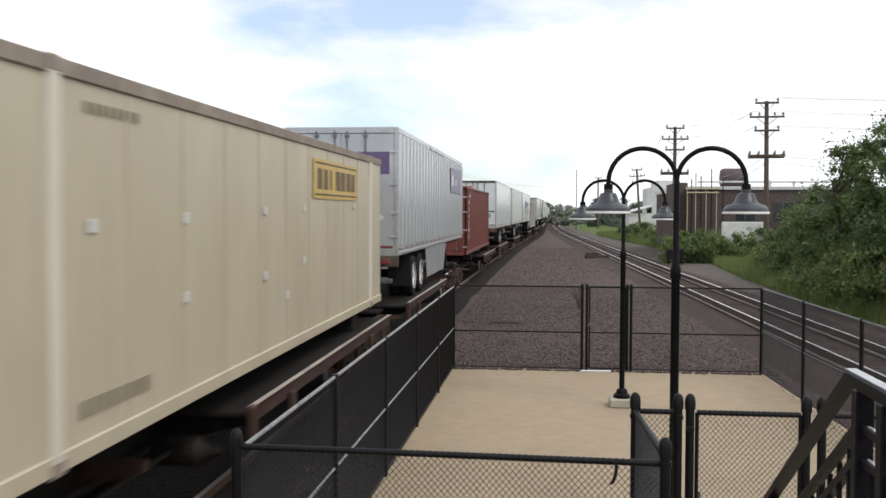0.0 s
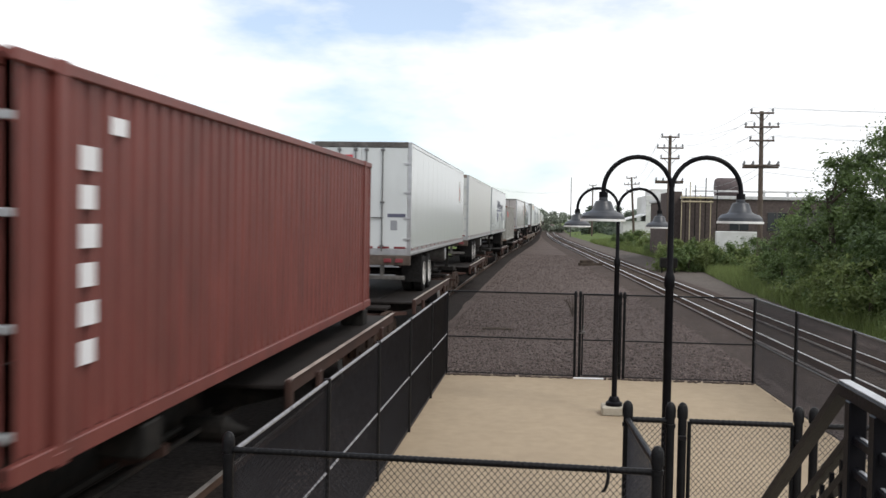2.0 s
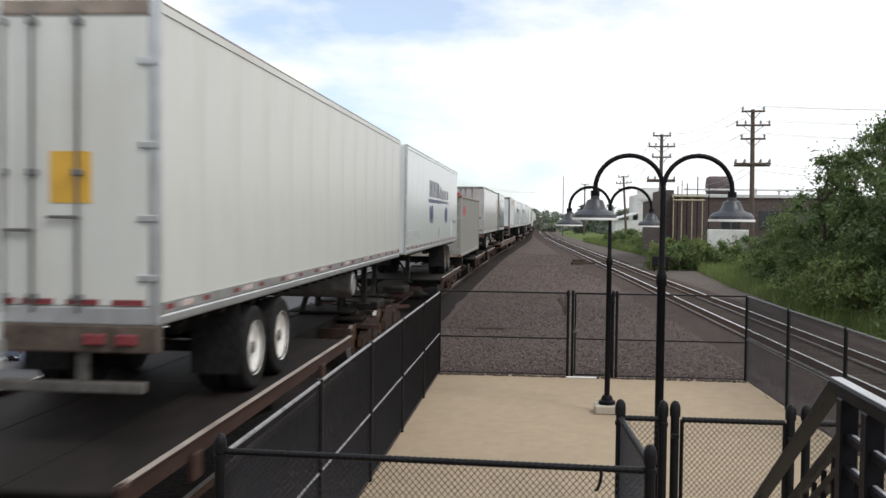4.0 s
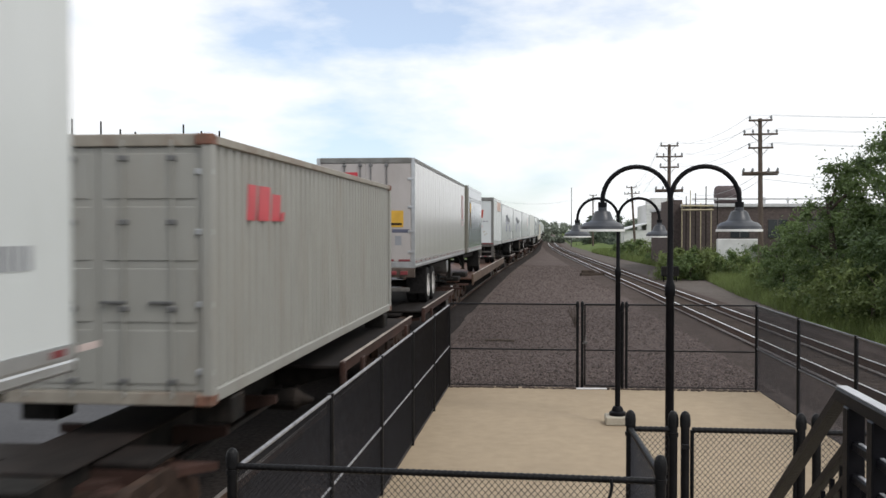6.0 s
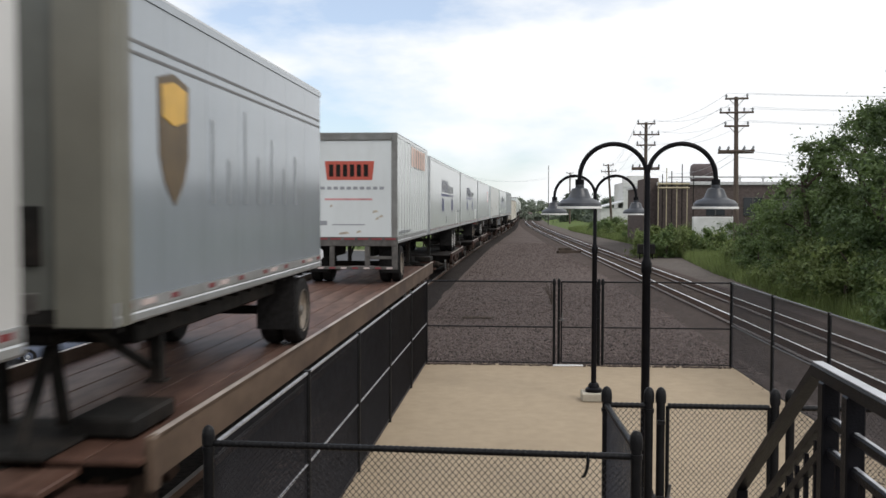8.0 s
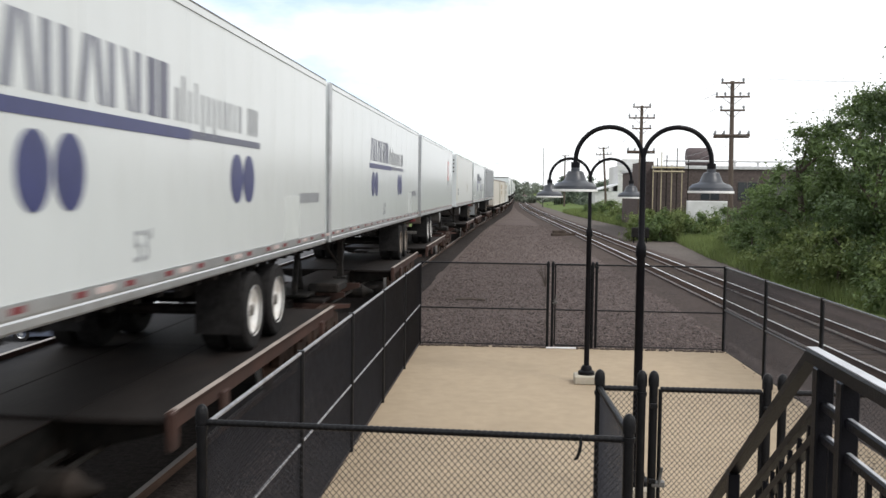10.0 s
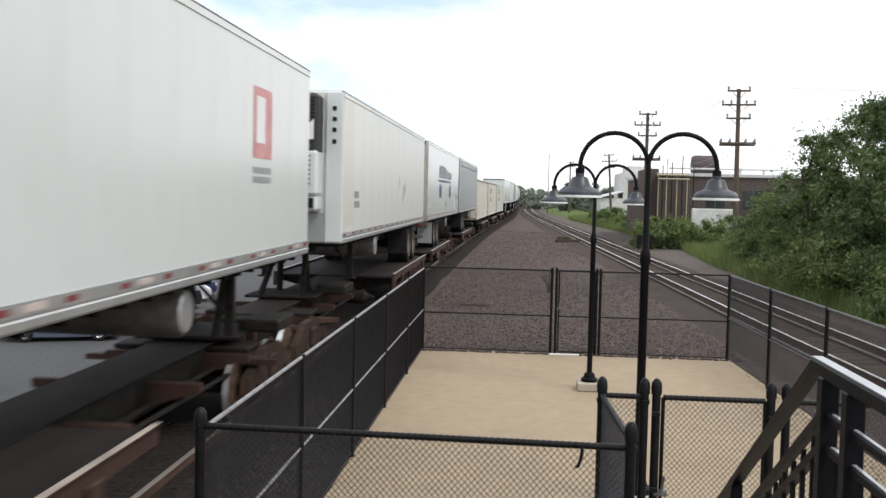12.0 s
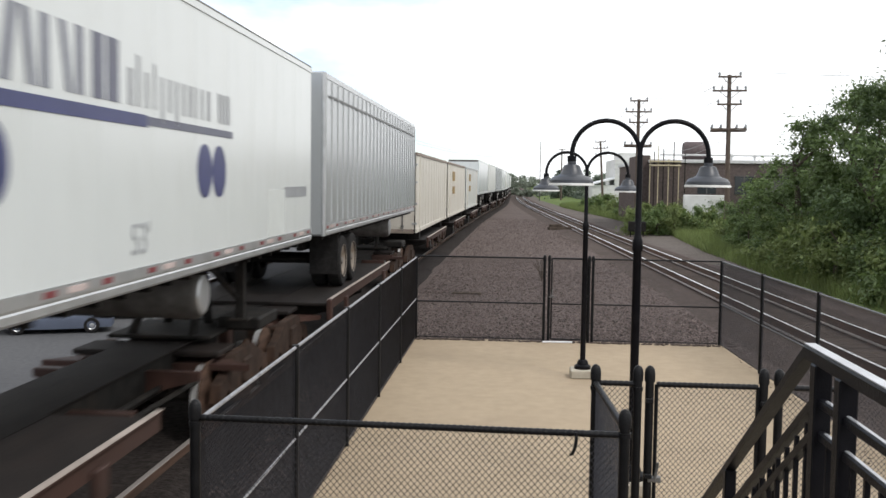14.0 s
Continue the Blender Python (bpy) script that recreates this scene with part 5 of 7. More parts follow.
# B: silver ribbed trailer
b = trailer("silver ribbed semi-trailer with a purple panel", 21.75, 16.15, "ribbed", SILVER, wheels=(2.8, 4.15), edge=ALU)
decal(b, "purple_panel", 1.318, 11.55, 15.4, 2.78, 3.62, PURPLE_FADED)
for k, (w, h_) in enumerate(((.20, .46), (.22, .34), (.10, .46))):
    decal(b, "letter_bar", 1.323, 11.8 + k * .30, 11.8 + k * .30 + w, 3.0, 3.0 + h_, WHITE_VINYL)
bars(b, 12.85, 13.75, 3.02, 3.24, 5, FADED, x=1.323)
decal(b, "repair_sheet", 1.3175, 5.9, 9.6, 3.86, 3.93, ALU)
door_decal(b, "purple_panel", -1.0, 1.1, 2.95, 3.45, PURPLE)
part("hazard_diamond", Geo().prism([(.70, 1.72), (.98, 1.98), (.70, 2.24), (.42, 1.98)], 'y', -.020, -.014), WHITE_OLD, b, "worn white hazard diamond")
part("hazard_mark", Geo().prism([(.70, 1.78), (.86, 1.94), (.54, 1.94)], 'y', -.026, -.021), RED_FADED, b)
door_decal(b, "yellow_label", .58, .86, 1.34, 1.62, YELLOW)
part("side_skirt", Geo().prism([(5.4, .30), (9.6, .30), (10.4, 1.12), (5.0, 1.12)], 'x', 1.27, 1.285), SILVER, b, "pale wind skirt")
flat_car("brown articulated flat car with a folding hitch", 19.6, 18.7, DECK_DARK, SILL_BROWN, hitch=16.9, deck=(2.2, 10.4))
# C: oxide red container
c = container("oxide-red corrugated shipping container with closed doors", 40.9, 13.68, RED_BOX, RED_BOX, posts=(.72, 12.9), tall=2.87)
for k in range(6):
    decal(c, "letter_bar", 1.202, 1.02, 1.16 + (.12 if k % 2 else .16), 2.12 - .29 * k, 2.30 - .29 * k, WHITE_VINYL)
decal(c, "mark", 1.202, 1.55, 1.85, 2.42, 2.56, WHITE_VINYL)
for k in range(6):
    for j in range(4):
        door_decal(c, "text_bar", .2 + (.0 if k < 3 else .42), .2 + .3 + (.0 if k < 3 else .42), 1.62 - .14 * j - .0 * k, 1.69 - .14 * j, GREY_LETTER_PALE, y=.016)
    break
flat_car("brown articulated flat car under the red container", 38.4, 18.2, DECK_DARK, SILL_BROWN, pedestals=(4.9, 15.6), deck=(8.5, 17.4))
# D: white trailer with a red square
d = trailer("white smooth semi-trailer with a red square on its closed doors", 60.0, 16.0)
red_square_doors(d)
decal(d, "side_emblem", 1.297, 13.9, 14.75, 2.697, 3.523, WHITE_OLD)
decal(d, "side_emblem", 1.302, 14.05, 14.25, 2.763, 3.286, RED_FADED)
flat_car("brown articulated flat car with low side sills", 56.8, 18.0, DECK_DARK, SILL_BROWN, hitch=17.0, deck=(2.4, 11.4))
# E
e = trailer("aged white semi-trailer with an orange placard on its doors", 78.65, 15.9, skin=WHITE_OLD, edge=ROOF_TAN)
door_decal(e, "orange_placard", .30, .68, 2.2, 2.66, YELLOW)
flat_car("brown articulated flat car", 74.9, 18.6, DECK_DARK, SILL_BROWN, hitch=17.4, deck=(2.4, 12.0))
# F
f_tr = trailer("white semi-trailer with navy ovals and slate lettering", 95.85, 16.15, rim=rim_dirty, edge=ROOF_DARK, near="plain", wheels=(11.4, 12.7), tank=0)
blue_oval_livery(f_tr)
flat_car("brown articulated flat car with rust-edged sills", 94.0, 18.6, DECK_DARK, SILL_BROWN, hitch=2.9, deck=(9.5, 17.6))
# G
g_c = container("warm-grey corrugated shipping container with rusted corners", 115.2, 12.19, GREY_BOX, CONTAINER_RUST)
for k, (y, w, h) in enumerate(((1.3, .35, .42), (1.75, .5, .42), (2.35, .4, .34), (2.8, .14, .12))):
    decal(g_c, "red_mark", 1.202, y, y + w, 1.93, 1.93 + h, RED_VINYL, .06)
flat_car("brown articulated flat car under the grey container", 112.7, 16.5, DECK_DARK, SILL_BROWN, pedestals=(3.4, 14.0), deck=(7.8, 16.1))
# H
h_tr = trailer("white semi-trailer with red square and orange placard on its doors", 131.05, 15.8, tank=5.5, skin=WHITE_DUSTY, end_skin=DOOR_DUSTY, edge=END_FRAME, rail_skin=END_FRAME, gap=.008)
red_square_doors(h_tr, 2.763)
door_decal(h_tr, "orange_placard", .62, 1.0, 2.184, 2.621, YELLOW)
door_decal(h_tr, "placard_band", .66, .96, 2.241, 2.298, DARK_STEEL, y=-.017)
decal(h_tr, "side_emblem", 1.297, 14.25, 15.1, 2.55, 3.50, RED_MUTED)
part("pale_shape", Geo().prism([(14.32, 3.42), (14.62, 3.30), (14.95, 3.36), (14.88, 3.02), (14.66, 2.92), (14.72, 2.66), (14.42, 2.74), (14.46, 3.05)], 'x', 1.302, 1.305), PINK_PALE, h_tr)
for k in range(2):
    decal(h_tr, "text_bar", 1.297, 14.25, 15.08, 2.40 - .12 * k, 2.47 - .12 * k, RED_MUTED)
flat_car("brown articulated flat car with couplings", 129.3, 18.3, DECK_DARK, SILL_BROWN, hitch=16.4, deck=(1.8, 10.2))
# I, J: two short trailers on one long flat car
i_tr = trailer("pale grey short trailer with a dark shield mark", 148.4, 8.53, "smooth", BLUE_GREY_SKIN, near="olive", edge=ALU, wheels=(7.3,), rim=rim_dirty, tank=False, legs=False, top=4.05)
part("shield_mark", Geo().prism([(1.0, 3.30), (1.4, 3.38), (1.85, 3.30), (1.83, 2.6), (1.70, 2.35), (1.42, 2.12), (1.15, 2.35), (1.02, 2.6)], 'x', 1.298, 1.303), BAR_BROWN, i_tr)
part("shield_field", Geo().prism([(1.08, 3.24), (1.42, 3.30), (1.78, 3.24), (1.76, 2.95), (1.42, 2.88), (1.10, 2.95)], 'x', 1.304, 1.308), YELLOW, i_tr)
part("front_wall", Geo().box(-1.26, .80, .03, .08, 1.12, 4.03, .02), OLIVE_SHADED, i_tr, "olive-grey front wall, shade put into its colour")
part("end_post", Geo().prism([(.79, .10), (.79, -.02), (1.22, -.03), (1.29, .01), (1.312, .09), (1.312, .32), (1.2, .32), (1.2, .10)], 'z', 1.12, 4.05), OLIVE_LIT, i_tr, "olive corner panel, coloured as lit")
part("end_post", Geo().prism([(-.79, .10), (-.79, -.02), (-1.22, -.03), (-1.29, .01), (-1.312, .09), (-1.312, .32), (-1.2, .32), (-1.2, .10)], 'z', 1.12, 4.05), OLIVE_LIT, i_tr, "olive corner panel, coloured as lit")
part("window_panel", Geo().box(.12, .66, .005, .031, 1.62, 2.12, .01), DARK_STEEL, i_tr)
part("coupling_box", Geo().box(-.2, .62, .0, .029, 1.22, 1.40, .01), FRAME_GREY, i_tr)
for y in (3.42, 3.52):
    decal(i_tr, "trim_band", 1.297, .35, 8.45, y, y + .03, HARDWARE)
for k, (y, h_) in enumerate(((2.6, .9), (3.2, .5), (3.9, 1.1), (4.5, .6), (5.2, .85), (5.9, .5), (6.6, .7))):
    decal(i_tr, "wash_streak", 1.297, y, y + .09, 2.15, 2.15 + h_, BLUE_GREY_PALE)
for s in (1, -1):
    part("landing_leg", Geo().box(s * .91 - .06, s * .91 + .06, 1.9, 2.02, .35, 1.1, .01).box(s * .91 - .1, s * .91 + .1, 1.86, 2.06, .33, .36), DARK_STEEL, i_tr)
part("frame_apron", Geo().box(-1.0, 1.0, 1.2, 6.6, .82, 1.12, .03), DARK_STEEL, i_tr)
for s in (1, -1):
    part("leg_brace", Geo().tube([(s * .85, 1.9, .5), (s * .7, .6, 1.1)], .05, 6), DARK_STEEL, i_tr)
j_tr = trailer("white ribbed short trailer with an orange badge on its rear door", 167.3, 8.53, "ribbed", WHITE_PANEL, near="badge", wheels=(1.3,), rim=rim_dirty, tank=False, top=4.13, tape=False)
part("rear_frame", Geo().box(-1.31, -1.15, -.02, .08, 1.0, 4.13, .015).box(1.15, 1.31, -.02, .08, 1.0, 4.13, .015).box(-1.15, 1.15, -.03, .08, 3.92, 4.13, .015), END_FRAME, j_tr)
part("roller_door", Geo().box(-1.148, 1.148, .0, .04, 1.30, 3.915, .006), WHITE_PANEL, j_tr)
door_decal(j_tr, "text_plate", -.95, -.62, 1.62, 1.74, GREY_LETTER_PALE, y=0)
door_decal(j_tr, "rule", -.48, .42, 1.62, 1.65, GREY_LETTER_PALE, y=0)
part("badge", Geo().prism([(-.68, 3.36), (.68, 3.36), (.62, 2.85), (-.62, 2.85)], 'y', -.008, -.002), ORANGE, j_tr)
for k in range(6):
    door_decal(j_tr, "letter_bar", -.56 + k * .19, -.44 + k * .19, 2.94, 3.27, DARK_STEEL, y=-.010)
for k in range(11):
    door_decal(j_tr, "text_bar", -.98 + k * .18, -.86 + k * .18, 2.59, 2.67, GREY_LETTER_PALE, y=0)
door_decal(j_tr, "text_bar", -.68, .62, 2.30, 2.35, RED_FADED, y=0)
for x, z, w in ((.62, 1.95, .16), (.80, 1.82, .12), (.70, 1.76, .10), (-.55, 2.1, .08), (.18, 1.40, .14), (-.3, 1.36, .3)):
    part("scuff", Geo().prism([(x, z), (x + w, z + .03), (x + w * .8, z + .09), (x + .02, z + .06)], 'y', -.003, -.001), STAIN_BROWN, j_tr)
part("rear_sill", Geo().box(-1.31, 1.31, -.06, .1, 1.05, 1.295, .015), FRAME_GREY, j_tr)
part("bumper", Geo().box(-1.31, -1.16, -.05, .05, .50, 1.05, .01).box(1.16, 1.31, -.05, .05, .50, 1.05, .01).box(-.55, -.42, -.05, .05, .5, 1.05, .01).box(.42, .55, -.05, .05, .5, 1.05, .01).box(-1.31, 1.31, -.06, .03, .42, .50, .01).box(.55, 1.16, -.04, .04, .70, .78, .01), FRAME_GREY, j_tr)
for k in range(7):
    part("red_reflector", door_red, TAPE_RED, j_tr).location = (-1.12 + k * .373, -.065, 1.25)
for k in range(8):
    part("white_reflector", Geo().box(-.08, .08, -.003, .003, -.026, .026).mesh("white_reflector", TAPE_WHITE if k % 2 else TAPE_RED), TAPE_WHITE, j_tr).location = (-1.1 + k * .314, -.064, .46)
part("shield_plate", Geo().prism([(-1.08, .75), (-1.0, .66), (-.8, .66), (-.72, .75), (-.72, .92), (-.8, 1.0), (-1.0, 1.0), (-1.08, .92)], 'y', -.06, -.05), WHITE_VINYL, j_tr)
bars(j_tr, 3.3, 7.6, 3.35, 3.95, 6, PEACH, x=1.318, fill=.75)
bars(j_tr, .5, 3.2, 1.38, 1.46, 8, GREY_LETTER_PALE, x=1.318)
flat_car("long rusty flat car with yellow-brown side sills, partly empty", 148.0, 28.4, DECK_RUST, SILL_YELLOW, lip=.17, lip_span=(.6, 27.8), inset=.5, hitch=1.35)
rh = thing("trailer_hitch", "orange-red folded trailer hitch lying on the deck", "hitch", at=(train_x(161.8), 161.8, DECK + .006))
for x in (-1.40, -.95):
    part("hitch_arm", Geo().prism([(-.5, 0), (.5, 0), (.5, .07), (.1, .11), (-.2, .30), (-.36, .30), (-.5, .10)], 'x', x, x + .10), HITCH_RED, rh)
part("hitch_plate", Geo().box(-1.42, -.83, -.38, -.18, .30, .35, .015), HITCH_RED, rh)
MOVING.append((rh, 161.8, 1.0))
# K, L: ovals
for y0 in (176.9, 193.55):
    k_tr = trailer("white semi-trailer with navy ovals and slate lettering", y0, 16.15, rim=rim_dirty if y0 > 180 else rim_white, edge=ROOF_DARK, near="plain", wheels=(11.4, 12.7), tank=0)
    blue_oval_livery(k_tr, -.45, -1.1)
    flat_car("brown articulated flat car with rust-edged sills", y0 - .4, 16.7 if y0 < 180 else 14.9, DECK_DARK, SILL_BROWN, hitch=2.2, deck=(7.9, 16.2 if y0 < 180 else 14.4))
# M
m_tr = trailer("clean white semi-trailer with a faded red emblem near its nose", 210.65, 15.85)
decal(m_tr, "side_emblem", 1.297, 12.5, 13.42, 2.507, 3.4, RED_FADED)
decal(m_tr, "side_emblem", 1.302, 12.62, 13.05, 2.697, 3.286, WHITE_VINYL)
for k in range(2):
    decal(m_tr, "text_bar", 1.297, 12.5, 13.4, 2.317 - .12 * k, 2.393 - .12 * k, GREY_LETTER_PALE)
door_decal(m_tr, "orange_placard", .86, 1.17, 2.94, 3.30, YELLOW)
door_decal(m_tr, "placard_band", .89, 1.14, 2.99, 3.06, DARK_STEEL, y=-.017)
for x, z, w in ((.62, 2.62, .18), (.98, 2.48, .14), (.72, 2.40, .10), (.95, 2.16, .12), (.66, 1.98, .2)):
    door_decal(m_tr, "text_bar", x, x + w, z, z + .05, GREY_LETTER_PALE)
flat_car("dark articulated flat car with couplings", 208.4, 18.2, DECK_DARK, SILL_BROWN, hitch=17.0, deck=(2.4, 10.9))
# N: refrigerated trailer, nose first
n_tr = trailer("stained white refrigerated trailer with its cooling unit", 229.55, 15.65, skin=REEFER_WHITE, near="reefer", wheels=(11.6, 12.85), rim=rim_dirty, edge=ROOF_DARK)
part("front_wall", Geo().box(-1.30, 1.30, -.02, .05, 1.12, 3.99, .05), REEFER_WHITE, n_tr)
un = part("cooling_unit", Geo().box(-1.02, .92, -.55, -.021, 2.05, 3.9, .06), UNIT_BLACK, n_tr, "black-grilled cooling unit")
part("unit_cowl", Geo().box(-1.03, .93, -.58, -.02, 2.02, 2.86, .05), WHITE_PANEL, un, "white lower cowl")
for k in range(12):
    part("grille_slat", Geo().box(.05, .86, -.565, -.551, 3.02 + k * .07, 3.05 + k * .07), DARK_STEEL, un)
    if k < 7:
        part("louvre", Geo().box(.45, .80, -.592, -.581, 2.22 + k * .085, 2.255 + k * .085), HARDWARE, un)
part("unit_mark", Geo().prism([(.45, 3.05), (.85, 3.05), (.85, 3.42)], 'y', -.575, -.568), WHITE_VINYL, un)
door_decal(n_tr, "text_bar", -.95, -.25, 2.78, 2.88, GREY_LETTER, y=-.582)
door_decal(n_tr, "text_bar", -.95, -.10, 2.60, 2.70, GREY_LETTER, y=-.582)
part("unit_base", Geo().box(-1.0, .92, -.54, -.021, 1.74, 2.01, .04), WHITE_PANEL, n_tr)
part("corner_column", Geo().box(.97, 1.306, -.06, -.021, 1.14, 3.97, .02), WHITE_PANEL, n_tr)
# Dark raised squares stand for the holes in the corner column
for z in (3.62, 3.42, 3.22, 3.0):
    part("column_hole", Geo().box(1.10, 1.18, -.075, -.061, z, z + .08, .01), DARK_STEEL, n_tr)
part("stained_panel", Geo().box(1.2961, 1.2985, .10, 1.22, 1.45, 3.85), REEFER_STAIN, n_tr, "cream-stained first side panel")
part("front_skirt", Geo().box(-1.2, .95, -.045, -.021, 1.14, 1.70, .01), GREY_SKIN, n_tr)
# Dark block stands for the vent in the unit base
part("dark_vent", Geo().box(.58, .86, -.56, -.541, 1.79, 1.98, .008), DARK_STEEL, n_tr)
part("drain_box", Geo().box(-.3, -.12, -.56, -.541, 1.78, 1.85, .008), DARK_STEEL, n_tr)
bars(n_tr, 1.35, 1.95, 1.98, 2.12, 4, GREY_LETTER_PALE)
bars(n_tr, 1.35, 2.05, 1.78, 1.92, 5, GREY_LETTER_PALE)
for y, z, hh in ((9.6, 2.15, .34), (9.78, 2.3, .4), (9.98, 2.2, .3), (10.15, 2.32, .22), (8.75, 2.42, .28)):
    part("grime_streak", Geo().prism([(y, z), (y + .03, z - hh), (y + .08, z - hh * .6), (y + .12, z + .06), (y + .05, z + .12)], 'x', 1.297, 1.299), STAIN_BROWN, n_tr)
flat_car("dark articulated flat car under the refrigerated trailer", 226.8, 17.8, DECK_DARK, SILL_BROWN, hitch=4.2, deck=(8.9, 17.4))
# O
o_tr = trailer("white semi-trailer with navy ovals and slate lettering", 246.6, 15.95, end_skin=TAN_DOOR, rim=rim_dirty)
blue_oval_livery(o_tr, -.8, -.3)
for s in (1, -1):
    part("mud_guard", Geo().box(s * 1.02 - .27, s * 1.02 + .27, 1.95, 1.975, .22, 1.0, .01), GREY_SKIN, o_tr, "pale grey mud flap")
flat_car("dark articulated flat car with orange-edged sills", 244.7, 16.0, DECK_DARK, SILL_BROWN, hitch=15.2, deck=(1.5, 10.0))
# T: silver ribbed
t_tr = trailer("silver ribbed semi-trailer with a plain near end", 263.8, 16.2, "ribbed", GREY_SKIN, near="plain", rim=rim_dirty, top=4.05, wheels=(2.2, 3.4), edge=ALU)
decal(t_tr, "band", 1.318, .3, 15.7, 3.62, 3.66, HARDWARE)
flat_car("brown articulated flat car with low side sills", 260.9, 18.2, DECK_DARK, SILL_BROWN, hitch=17.0, deck=(2.2, 10.7))
# U, V, W: low cream containers
for k, (y0, sk) in enumerate(((280.9, CREAM_PALE), (296.7, CREAM_PALE), (312.8, WHITE_OLD))):
    u = container("pale cream domestic container low on its car", y0, 14.63, sk, ROOF_TAN if k < 2 else ALU, False, (1.22, 13.41), detail=k == 0)
    if k:
        decal(u, "orange_mark", 1.289, 3.0, 5.0, 1.9, 2.4, OCHRE)
        decal(u, "orange_mark", 1.289, 3.0, 5.0, 1.2, 1.6, OCHRE)
    flat_car("brown articulated flat car under a cream container", y0 - .7, 15.7, DECK_DARK, SILL_BROWN, pedestals=(2.7, 12.9), ped=.29, detail=False)
# the train goes on
y = 329.2
fills = [("smooth", WHITE_PANEL), ("smooth", WHITE_OLD), ("ribbed", GREY_SKIN), ("smooth", WHITE_PANEL), ("smooth", WHITE_OLD)]
for k in range(13):
    st_, sk_ = fills[k % 5]
    trailer("white semi-trailer far along the train" if sk_ is not GREY_SKIN else "grey ribbed semi-trailer far along the train", y, 16.15, st_, sk_, detail=False, tape=False)
    flat_car("brown articulated flat car far along the train", y - .8, 17.4, DECK_DARK, SILL_BROWN, detail=False)
    y += 18.0


def train_rows(ob, y0, length):
    """The train rolls towards the camera at 17.6 m/s; each load follows the bend of the track."""
    z = ob.location.z
    times = [0.0, 0.1] + [0.5 * k for k in range(1, 28)] + [13.9, 14.0]
    rows = []
    for t in times:
        y = y0 - 17.6 * t
        a, b = train_x(y + .15 * length), train_x(y + .85 * length)
        turn = math.atan((b - a) / (.7 * length))
        rows.append((t, pose(a - .15 * length * math.tan(turn), y, z, 0, 0, -math.degrees(turn))))
    return rows


# ---- planting ----
def leaf_cloud(centres, radii, n, lo, hi, flat=.8):
    """n small rhombic leaves scattered in clumps."""
    centres, radii = np.array(centres), np.array(radii)
    w = radii ** 2
    k = rng.choice(len(centres), n, p=w / w.sum())
    d = rng.normal(0, 1, (n, 3))
    d /= np.linalg.norm(d, axis=1)[:, None]
    r = radii[k] * np.abs(rng.normal(0, .62, n))
    pos = centres[k] + d * r[:, None] * np.array([1, 1, flat])
    nrm = d * .6 + rng.normal(0, .6, (n, 3)) + np.array([0, 0, .5])
    nrm /= np.linalg.norm(nrm, axis=1)[:, None]
    a = np.cross(nrm, rng.normal(0, 1, (n, 3)))
    a /= np.linalg.norm(a, axis=1)[:, None]
    b = np.cross(nrm, a)
    s = rng.uniform(lo, hi, n)[:, None]
    v = np.stack([pos - a * s, pos + b * s * .45 + nrm * s * .1, pos + a * s, pos - b * s * .45 + nrm * s * .1], 1).reshape(-1, 3)
    return v, np.arange(n * 4).reshape(-1, 4)


def tree(label, x, y, h, r, leaf, n=5000, low=.3, size=(.07, .15), z0=-.1, name="tree", clumps=26, group=""):
    t = thing(name, label, "tree" if name == "tree" else "shrub", group, at=(x, y, z0))
    cs, rs = [], []
    for k in range(clumps):
        u = rng.uniform(0, 1)
        zz = low * h + (h * (1 - low)) * u * .96
        reach = r * math.sin(math.pi * min(.97, .18 + .75 * u)) * rng.uniform(.25, 1.0)
        an = rng.uniform(0, 2 * math.pi)
        cs.append((reach * math.cos(an), reach * math.sin(an), zz))
        rs.append(rng.uniform(.22, .44) * r * (1.05 - .4 * u))
    g = Geo()
    lean = rng.normal(0, .04, 2)
    top = (lean[0] * h, lean[1] * h, h * .75)
    tr = .022 * h + .02
    g.tube([(0, 0, -.1), (lean[0] * h * .3, lean[1] * h * .3, h * .3), (lean[0] * h * .6, lean[1] * h * .6, h * .55), top], tr, 8, radii=[tr * 1.25, tr, tr * .65, tr * .2])
    part("trunk", g, BARK, t)
    for c in cs[:5 if name == "tree" else 2]:
        f0 = max(.12, min(.7, c[2] / h - .15))
        g = Geo().tube([(lean[0] * h * f0, lean[1] * h * f0, h * f0), (c[0] * .5, c[1] * .5, (h * f0 + c[2]) / 2 + .1), c], tr * .4, 5, radii=[tr * .45, tr * .3, tr * .1])
        part("limb", g, BARK, t)
    v, f = leaf_cloud(cs, rs, n, *size)
    part("crown", soup("crown", v, f, leaf), leaf, t)
    return t


